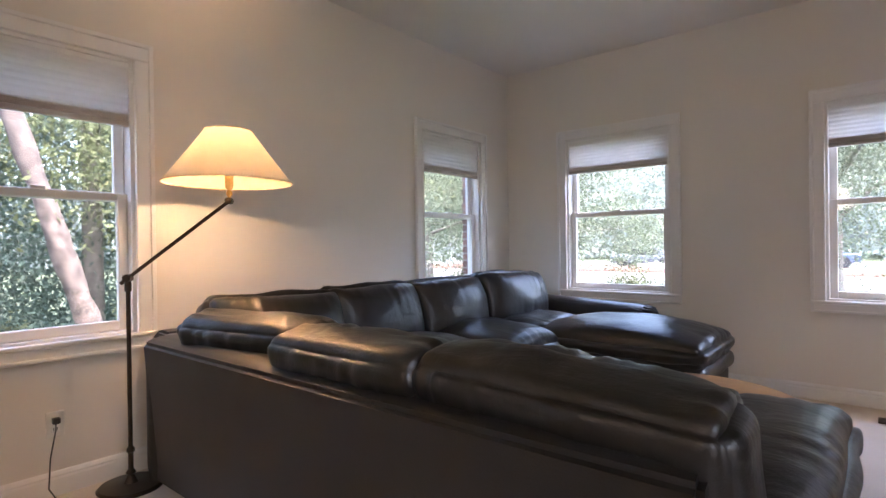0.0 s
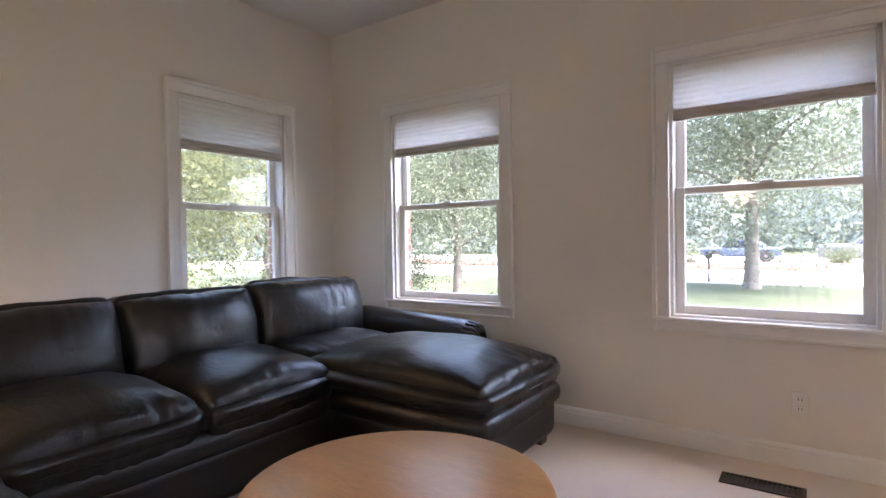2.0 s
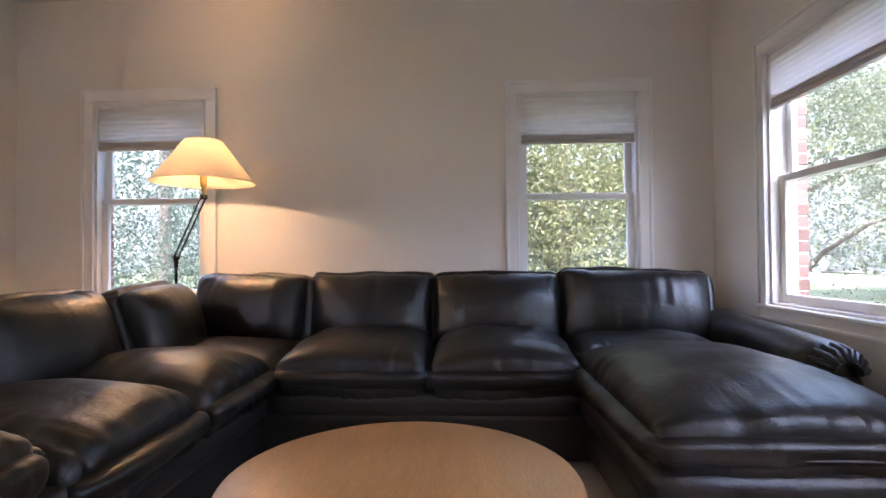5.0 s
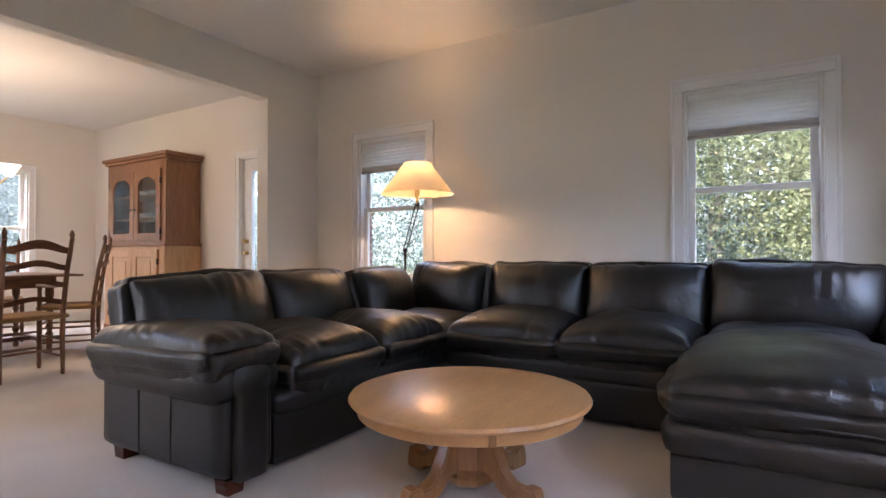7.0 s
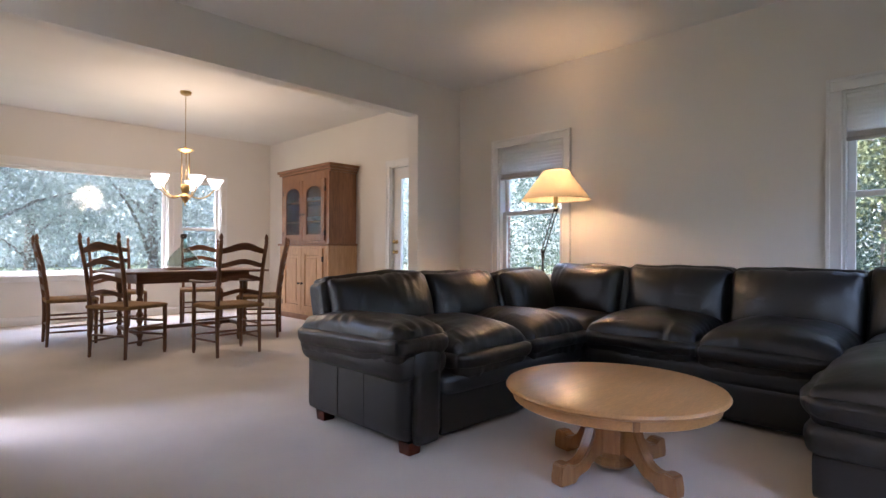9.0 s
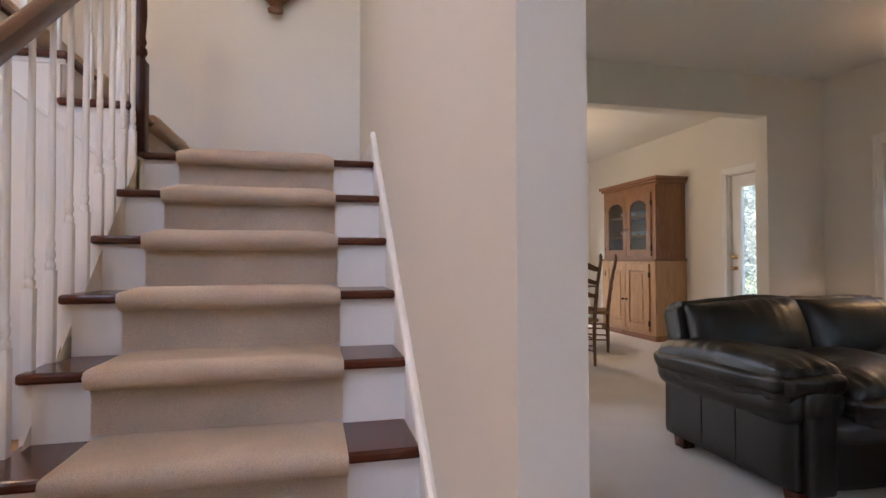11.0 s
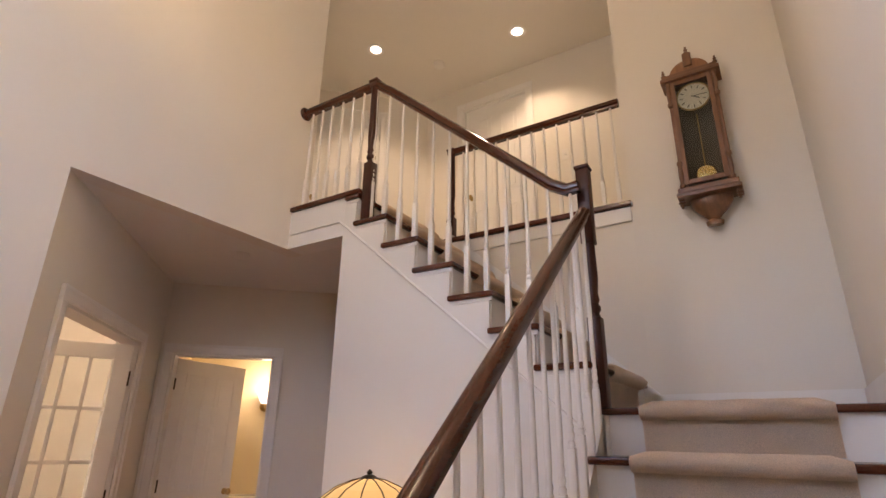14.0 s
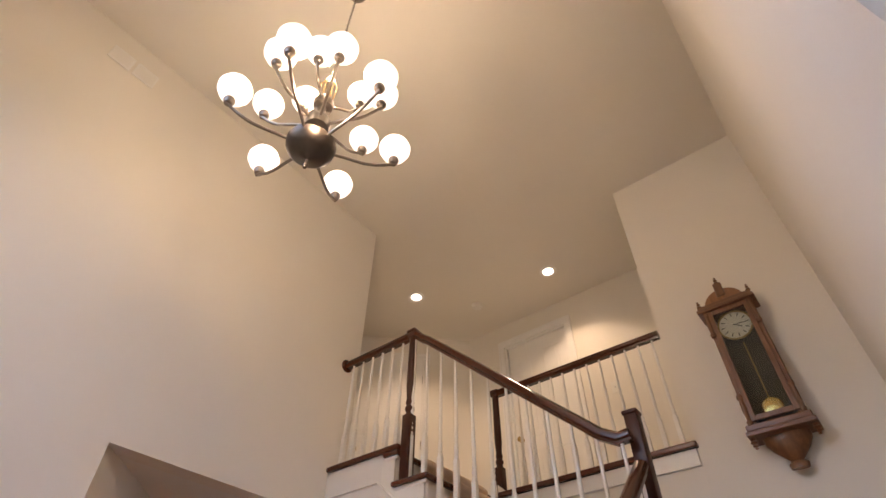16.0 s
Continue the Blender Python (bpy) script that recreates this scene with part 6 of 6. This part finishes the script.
def ladder_chair(m, arms, label):
    """Ladder-back chair: origin under the seat's centre, facing +y."""
    c = thing("dining_chair", label, "chair", "chairs round the table", m)
    for s in (-1, 1):
        lean = [(s * 0.205, -0.20, 0.0), (s * 0.205, -0.19, 0.3), (s * 0.205, -0.195, 0.48), (s * 0.212, -0.235, 0.80), (s * 0.22, -0.285, 1.03)]
        part("back_post", tube(lean, [0.014, 0.019, 0.019, 0.018, 0.016], 10), CHAIR_Z, c, smooth=40)
        part("finial", lathe([(0.014, 0.0), (0.02, 0.012), (0.012, 0.024), (0.019, 0.045), (0.012, 0.07), (0.004, 0.085), (0, 0.088)], 10, m=pose(s * 0.22, -0.286, 1.03)), CHAIR_Z, c, smooth=40)
        h = 0.66 if arms else 0.45
        part("front_leg", lathe([(0.012, 0.0), (0.018, 0.04), (0.015, 0.12), (0.021, 0.16), (0.016, 0.2), (0.02, 0.30), (0.019, 0.45)] + ([(0.014, 0.48), (0.02, 0.55), (0.014, 0.62), (0.02, 0.66)] if arms else []), 10, m=pose(s * 0.235, 0.205, 0)), CHAIR_Z, c, smooth=40)
        if arms:
            part("arm", tube([(s * 0.208, -0.215, 0.69), (s * 0.235, -0.05, 0.675), (s * 0.25, 0.12, 0.67), (s * 0.245, 0.24, 0.675)], [0.014, 0.02, 0.024, 0.026], 8, flat=0.6), CHAIR_X, c, smooth=40)
        for z in (0.14, 0.27):
            part("stretcher", tube([(s * 0.205, -0.195, z), (s * 0.22, 0.0, z), (s * 0.235, 0.205, z)], [0.008, 0.011, 0.008], 8), CHAIR_X, c, smooth=40)
    for z in (0.17, 0.30):
        part("stretcher", tube([(-0.235, 0.205, z), (0, 0.205, z), (0.235, 0.205, z)], [0.008, 0.013, 0.008], 8), CHAIR_X, c, smooth=40)
    part("stretcher", tube([(-0.205, -0.19, 0.2), (0.205, -0.19, 0.2)], 0.009, 8), CHAIR_X, c, smooth=40)
    part("seat", cushion((0.50, 0.45, 0.045), 0.02, 0.0, 0.002, 8, sag=0.008, m=pose(0, 0.01, 0.45)), RUSH, c, "woven rush seat", smooth=60)
    for z, hh, y in ((0.56, 0.055, -0.204), (0.69, 0.06, -0.220), (0.82, 0.065, -0.24), (0.95, 0.085, -0.265)):
        top, bot = [], []
        n = 18
        for i in range(n + 1):
            f = i / n
            x = -0.208 + 0.416 * f
            w = 0.5 - 0.5 * math.cos(2 * math.pi * f)
            top.append((x, hh * (0.35 + 0.65 * w ** 0.8)))
            bot.append((x, -0.012 + 0.030 * math.cos(2 * math.pi * f) * -0.6 + 0.012))
        bm = bmesh.new()
        vt = [bm.verts.new((x, y - 0.03 * math.sin(math.pi * (x + 0.208) / 0.416), z + q)) for x, q in top]
        vb = [bm.verts.new((x, y - 0.03 * math.sin(math.pi * (x + 0.208) / 0.416), z + q)) for x, q in bot]
        for i in range(n):
            bm.faces.new((vb[i], vb[i + 1], vt[i + 1], vt[i]))
        bmesh.ops.solidify(bm, geom=bm.faces[:], thickness=0.012)
        part("slat", bm, CHAIR_X, c, "wavy ladder slat", smooth=40)
    return c


ladder_chair(pose(0.16, -0.69, 0, 0, 0, 184), True, "dark ladder-back armchair with woven rush seat")
side_chair = ladder_chair(pose(0.88, -1.22, 0, 0, 0, 118), False, "dark ladder-back dining chair with woven rush seat")
copy_thing(side_chair, pose(-0.53, -1.44, 0, 0, 0, 238))
copy_thing(side_chair, pose(0.52, -3.0, 0, 0, 0, 6))
copy_thing(side_chair, pose(-0.42, -2.9, 0, 0, 0, -18))
copy_thing(side_chair, pose(1.12, -2.35, 0, 0, 0, 86))

DC = Vector((0.10, -2.0, 0))
dch = thing("dining_chandelier", "brass chandelier with five lit tulip glass shades", "chandelier", m=Matrix.Translation(DC))
part("ceiling_cap", lathe([(0.02, ZC - 0.045), (0.055, ZC - 0.03), (0.062, ZC - 0.001)], 24), BRASS, dch, smooth=40)
part("chain", tube([(0, 0, ZC - 0.04), (0, 0, 2.13)], 0.004, 6), BRASS, dch)
part("upper_dish", lathe([(0.012, 2.04), (0.02, 2.06), (0.085, 2.085), (0.09, 2.092), (0.03, 2.10), (0.012, 2.13)], 24), BRASS, dch, smooth=40)
for s in (-1, 0, 1):
    part("rod", tube([(0.04 * s, 0.02 * (1 - abs(s)), 2.07), (0.04 * s, 0.02 * (1 - abs(s)), 1.70)], 0.005, 8), BRASS, dch)
part("hub", lathe([(0.0, 1.46), (0.012, 1.47), (0.006, 1.49), (0.03, 1.52), (0.055, 1.57), (0.03, 1.60), (0.04, 1.63), (0.05, 1.66), (0.045, 1.70), (0.012, 1.71)], 20), BRASS, dch, smooth=40)
for i in range(5):
    a = 2 * math.pi * i / 5 + 0.35
    c, s = math.cos(a), math.sin(a)
    part("arm", tube([((0.03 + 0.28 * f) * c, (0.03 + 0.28 * f) * s, 1.59 - 0.06 * math.sin(math.pi * f * 0.9) + 0.09 * f * f) for f in (0, 0.2, 0.4, 0.6, 0.8, 1.0)], 0.008, 8), BRASS, dch, smooth=40)
    part("shade", lathe([(0.025, 0.0), (0.035, 0.01), (0.06, 0.06), (0.088, 0.105), (0.09, 0.11), (0.084, 0.108), (0.05, 0.055), (0.0, 0.02)], 20, m=Matrix.Translation((0.315 * c, 0.315 * s, 1.665))), TULIP, dch, "lit white tulip glass shade", smooth=40)
lamp("dining_bulbs", "POINT", DINING_W, Matrix.Translation(DC + Vector((0, 0, 1.84))), SOFT, radius=0.22)

# hardwood boards of the foyer and hall
boards = bpy.data.objects["floor_hall"]
bmesh_me = None
random.seed(4)
x0, count = 2.33, 0
y = 0.80
while y < YN - 0.05 and count < 290:
    x = 2.325 + random.uniform(-0.7, 0)
    while x < 7.2:
        ln = random.choice((0.9, 1.2, 1.6))
        a, b = max(x, 2.325), min(x + ln, 7.2)
        if b - a > 0.05:
            if bmesh_me is None:
                o = part("floorboard", solid((0, 0, -0.006), (1, 0.0, 0.0)), FLOORW, boards)
                bpy.data.meshes.remove(o.data)
                o = part("floorboard", solid((0.001, 0.0005, -0.006), (0.999, 0.0805, 0.0), 0.0008), FLOORW, boards)
                bmesh_me = o.data
            else:
                o = new("floorboard", bmesh_me)
                o.parent = boards
            o.matrix_basis = Matrix.Translation((a, y, 0.0)) @ Matrix.Diagonal((b - a, 1, 1, 1))
            count += 1
        x += ln
    y += 0.082

# ---- outdoors ----
ZG = -0.55
tagged(part("ground", boxes(((-700, -700, ZG - 0.3), (700, 700, ZG))), GRASS), "mown green lawn", "lawn", kind="structure")
tagged(part("driveway", boxes(((-60, 22.5, ZG - 0.1), (60, 31.0, ZG + 0.02)), ((-60, 35.0, ZG - 0.1), (60, 52.0, ZG + 0.02))), CONCRETE), "pale concrete driveway", "driveway", kind="structure")
tagged(part("mulch_bed", cushion((70, 4.0, 0.5), 0.2, 0.12, 0.05, 20, m=pose(0, 33.0, ZG - 0.08)), MULCH, smooth=60), "dark bark mulch bed between the drives", "mulch bed", kind="structure")


def leaves(centres, per, spread, size, seed):
    """Small folded leaf blades in clumps."""
    rng = np.random.default_rng(seed)
    c = np.repeat(np.array(centres, float), per, axis=0)
    n = len(c)
    p = c[:, :3] + np.clip(rng.normal(0, 1, (n, 3)), -2, 2) * (c[:, 3:4] * spread)
    u = rng.normal(0, 1, (n, 3))
    u /= np.linalg.norm(u, axis=1)[:, None]
    v = np.cross(u, rng.normal(0, 1, (n, 3)))
    v /= np.linalg.norm(v, axis=1)[:, None] + 1e-9
    s = size * rng.uniform(0.6, 1.3, (n, 1))
    verts = np.stack([p - u * s, p + v * s * 0.5, p + u * s, p - v * s * 0.5], 1).reshape(-1, 3)
    return verts, np.arange(4 * n).reshape(-1, 4)


def raw_part(name, verts, faces, material, parent=None, label=""):
    me = bpy.data.meshes.new(name)
    me.from_pydata(verts.tolist(), [], faces.tolist())
    me.materials.append(material)
    ob = new(name, me)
    if parent is not None:
        ob.parent = parent
    if label:
        ob["label"] = label
    return ob


def tree(label, at, height, crown, trunk, material, bark, seed, clumps=70, per=70, size=0.11, low=0.3, lean=(0, 0), fork=7):
    rng = random.Random(seed)
    t = thing("tree", label, "tree", "garden trees", Matrix.Translation((*at, ZG)))
    pts = [(lean[0] * f + 0.12 * trunk * 6 * math.sin(5 * f + seed) * f, lean[1] * f + 0.1 * math.sin(4 * f) * f, height * 0.8 * f) for f in [i / 48 for i in range(49)]]
    fat = [trunk * ((1.0 - 0.92 * (i / 48) ** 1.3) * rng.uniform(0.93, 1.07) + 0.45 * math.exp(-i / 1.6)) for i in range(49)]
    stem = tube(pts, fat, 18)
    for v in stem.verts:
        v.co += Vector((1, 1, 0)) * trunk * 0.22 * noise.noise(Vector((v.co.x * 9, v.co.y * 9, v.co.z * 5)))
    part("trunk", stem, bark, t, smooth=60)
    cs = []
    for i in range(fork):
        f = low + (0.85 - low) * (i + rng.random() * 0.6) / fork
        k = min(range(len(pts)), key=lambda j: abs(pts[j][2] - f * height * 0.8))
        b = Vector(pts[k])
        a = 2.4 * i + rng.random()
        reach = crown * (1.05 - 0.5 * f) * rng.uniform(0.75, 1.05)
        e = b + Vector((math.cos(a) * reach, math.sin(a) * reach, reach * rng.uniform(0.25, 0.7)))
        mid = (b + e) / 2 + Vector((0, 0, 0.12 * reach))
        part("limb", tube([b, (b + mid) / 2 + Vector((0, 0, 0.05 * reach)), mid, (mid + e) / 2, e], [trunk * 0.42, trunk * 0.3, trunk * 0.22, trunk * 0.13, 0.01], 7), bark, t, smooth=60)
        for j in range(clumps // fork):
            g = rng.uniform(0.3, 1.1)
            q = b.lerp(e, g)
            w = crown * 0.28
            cs.append((q.x + rng.gauss(0, w), q.y + rng.gauss(0, w), q.z + rng.gauss(0.1 * w, w * 0.7), crown * rng.uniform(0.10, 0.2)))
    cs = [c for c in cs if not (-4.2 < c[0] + at[0] < 8 and -6 < c[1] + at[1] < 7.2)]
    v, f = leaves(cs, per, 1.0, size, seed)
    raw_part("crown", v, f, material, t)
    return t


def spruce(at, height, radius, seed, label="dark green spruce with drooping branches"):
    rng = random.Random(seed)
    t = thing("spruce", label, "conifer", "conifers", Matrix.Translation((*at, ZG)))
    part("trunk", lathe([(0.16, 0), (0.12, height * 0.4), (0.02, height)], 10), BARK, t, smooth=60)
    cs = []
    tiers = 22
    for k in range(tiers):
        z = 0.4 + (height - 0.5) * k / tiers
        r = radius * (1 - k / tiers) ** 0.85 + 0.1
        for i in range(9):
            a = 2 * math.pi * i / 9 + k * 0.7 + rng.uniform(-0.2, 0.2)
            rr = r * rng.uniform(0.75, 1.1)
            for g in (0.35, 0.6, 0.8, 0.97):
                cs.append((math.cos(a) * rr * g, math.sin(a) * rr * g, z - 0.25 * rr * g * g + 0.05, 0.13))
    v, f = leaves(cs, 60, 1.15, 0.042, seed)
    raw_part("needles", v, f, NEEDLE, t)
    return t


def shrub(at, r, seed, material=None):
    rng = random.Random(seed)
    s = thing("shrub", "leafy green garden shrub", "shrub", "shrubs", Matrix.Translation((*at, ZG)))
    cs = [(rng.gauss(0, r * 0.45), rng.gauss(0, r * 0.45), abs(rng.gauss(r * 0.5, r * 0.35)), r * 0.16) for _ in range(40)]
    v, f = leaves(cs, 110, 1.0, 0.035, seed)
    raw_part("foliage", v, f, material or SHRUB, s)
    stems = bmesh.new()
    for i in range(6):
        a = i * 1.05
        tube([(0, 0, 0), (0.3 * r * math.cos(a), 0.3 * r * math.sin(a), r * 0.7)], [0.02, 0.006], 6, stems)
    part("stems", stems, BARK, s)


tree("leaning river birch with peeling pale bark", (-4.95, 2.50), 9.0, 2.6, 0.108, LEAF_Y, BIRCH, 3, clumps=56, per=200, size=0.034, low=0.38, lean=(-0.1, -2.2))
spruce((-8.2, 0.2), 9.5, 2.6, 1)
spruce((-8.8, 3.4), 10.5, 2.8, 2)
spruce((-10.5, -3.6), 11.0, 3.0, 3)
spruce((-12.6, 1.6), 12.0, 3.2, 4)
spruce((-12.4, 5.6), 12.0, 3.2, 5)
tree("broad tree with yellowing autumn leaves", (-7.6, 5.0), 7.5, 2.9, 0.09, LEAF_Y, BARK, 11, clumps=150, per=560, size=0.032, low=0.12)
tree("leafy green garden tree", (-8.5, 9.2), 8.5, 3.3, 0.15, LEAF, BARK, 12, clumps=150, per=600, size=0.034, low=0.1, fork=9)
tree("leafy green garden tree", (-5.9, 12.6), 8.0, 2.3, 0.12, LEAF, BARK, 13, clumps=150, per=460, size=0.038, low=0.22, fork=9)
tree("large broad shade tree on the front lawn", (-0.45, 21.0), 10.5, 5.2, 0.20, LEAF, BARK, 14, clumps=230, per=400, size=0.058, low=0.27, fork=11)
tree("leafy green garden tree", (-15.5, 19.0), 10.0, 4.0, 0.2, LEAF, BARK, 15, clumps=120, per=150, size=0.13, low=0.2)
# these crowns take the pale leaf colour that stands in for hazy air
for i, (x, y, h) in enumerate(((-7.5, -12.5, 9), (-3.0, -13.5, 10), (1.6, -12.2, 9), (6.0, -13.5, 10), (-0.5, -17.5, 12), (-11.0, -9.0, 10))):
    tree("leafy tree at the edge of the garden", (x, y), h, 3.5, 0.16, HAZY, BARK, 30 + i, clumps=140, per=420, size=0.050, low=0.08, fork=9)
for i, (x, y, r) in enumerate(((-6.6, 7.2, 0.9), (-7.4, 6.2, 0.8), (-6.9, 10.6, 0.8), (-3.6, 12.4, 0.8), (-6.2, 3.4, 0.7), (-5.6, -0.6, 0.9), (-6.3, 1.4, 0.8), (-9.0, 14.0, 1.0), (-4.4, 32.6, 1.1), (-7.5, 33.2, 1.3), (2.2, 33.4, 0.9))):
    shrub((x, y), r, 60 + i)


def boulder(at, r, seed):
    bm = bmesh.new()
    bmesh.ops.create_icosphere(bm, subdivisions=4, radius=r)
    for v in bm.verts:
        n = noise.noise(v.co * (1.6 / r) + Vector((seed, 0, 0))) + 0.4 * noise.noise(v.co * (4 / r))
        v.co *= 1 + 0.28 * n
        v.co.z *= 0.62
    tagged(part("boulder", bm, ROCK, smooth=50, m=pose(*at, ZG + r * 0.25)), "pale weathered landscape boulder", "boulder", "boulders")


for i, (x, y, r) in enumerate(((-5.0, 11.0, 0.55), (-4.1, 11.5, 0.4), (-6.3, 7.8, 0.4), (-3.1, 32.2, 0.8), (1.0, 32.4, 0.7), (-9.6, 32.2, 0.7))):
    boulder((x, y), r, i * 3.3)


def vehicle(m, color, pickup, label):
    """A parked car: body, cabin, windows, wheels with rims and lamps; its front looks to -x."""
    v = thing("pickup_truck" if pickup else "car", label, "vehicle", "parked vehicles", m)
    L, W, H2 = (5.4, 1.9, 1.05) if pickup else (4.5, 1.8, 0.85)
    paint = mat(label.split()[0] + "_car_paint", color, 0.3, vary=0.05, coat=0.6)
    part("body", cushion((L, W, H2 - 0.3), 0.16, 0.03, n=10, m=pose(0, 0, 0.35 + (H2 - 0.3) / 2)), paint, v, smooth=50)
    cab = [(-1.25, H2), (-0.55, H2 + 0.72), (0.75, H2 + 0.75), (0.95, H2)] if pickup else [(-1.2, H2), (-0.45, H2 + 0.55), (0.9, H2 + 0.55), (1.7, H2)]
    bm = sheet(cab, W - 0.24, m=pose(0, -W / 2 + 0.12, -0.06))
    bmesh.ops.bevel(bm, geom=bm.edges[:], offset=0.08, segments=3, affect="EDGES")
    part("cabin", bm, paint, v, smooth=50)
    dark = mat("tinted_car_glass", (0.03, 0.035, 0.04), 0.1, vary=0.0)
    for s in (-1, 1):
        for a, b in ((-0.72, 0.02), (0.08, 0.72)):
            part("side_window", sheet([(a - (0.22 if a < -0.5 else 0), H2 + 0.05), (a + 0.02, H2 + 0.44), (b, H2 + 0.46), (b, H2 + 0.05)], 0.02, m=pose(0, s * (W / 2 - 0.112) - 0.01, 0)), dark, v)
        for x in (-L * 0.31, L * 0.31):
            w = part("wheel", lathe([(0.2, -0.11), (0.36, -0.11), (0.38, -0.08), (0.38, 0.08), (0.36, 0.11), (0.2, 0.11)], 22, m=pose(x, s * (W / 2 - 0.1), 0.385, 90, 0, 0)), BLACK, v, "black tyre", smooth=40)
            part("rim", lathe([(0.0, -0.115), (0.2, -0.105), (0.22, -0.115), (0.22, 0.115), (0.2, 0.105), (0, 0.115)], 14, m=pose(x, s * (W / 2 - 0.1), 0.385, 90, 0, 0)), STEEL, w, smooth=40)
        part("headlight", cushion((0.12, 0.34, 0.16), 0.05, n=4, m=pose(-L / 2 + 0.04, s * (W / 2 - 0.28), H2 - 0.22)), PLASTIC, v, smooth=50)
    part("bumper", cushion((0.14, W - 0.05, 0.2), 0.06, n=4, m=pose(-L / 2 - 0.02, 0, 0.48)), STEEL, v, smooth=50)


vehicle(pose(4.0, 37.4, ZG + 0.02), (0.12, 0.12, 0.13), True, "grey parked pickup truck with silver wheels")
vehicle(pose(-2.6, 40.0, ZG + 0.02), (0.05, 0.07, 0.12), False, "blue parked sedan seen beyond the tree")
vehicle(pose(-11.5, 36.5, ZG + 0.02), (0.10, 0.11, 0.13), False, "dark parked sedan on the far drive")
mailpost = thing("sign_post", "thin dark post on the lawn", "post", m=pose(-1.95, 23.0, ZG))
part("post", lathe([(0.03, 0), (0.03, 1.0)], 8), BLACK, mailpost)
part("plate", solid((-0.12, -0.02, 0.85), (0.12, 0.02, 1.1), 0.01), BLACK, mailpost)

# far woods on all sides that the windows show
rng = random.Random(9)
cs = []
for i in range(1500):
    a = rng.uniform(radians(-10), radians(300))
    r = rng.uniform(55, 80)
    cs.append((r * math.cos(a), r * math.sin(a) + 5, ZG + rng.uniform(0.5, 9.5) * rng.random() ** 0.6, 1.0))
for i in range(1900):
    a = rng.uniform(radians(125), radians(300))
    r = rng.uniform(48, 75)
    cs.append((r * math.cos(a), r * math.sin(a), ZG + rng.uniform(0.5, 19.0), 1.1))
for i in range(1500):
    a = rng.uniform(radians(45), radians(125))
    r = rng.uniform(62, 85)
    cs.append((r * math.cos(a), r * math.sin(a), ZG + rng.uniform(1.0, 14.0), 1.2))
# the woods' haze lies in their leaf colour, not in the air
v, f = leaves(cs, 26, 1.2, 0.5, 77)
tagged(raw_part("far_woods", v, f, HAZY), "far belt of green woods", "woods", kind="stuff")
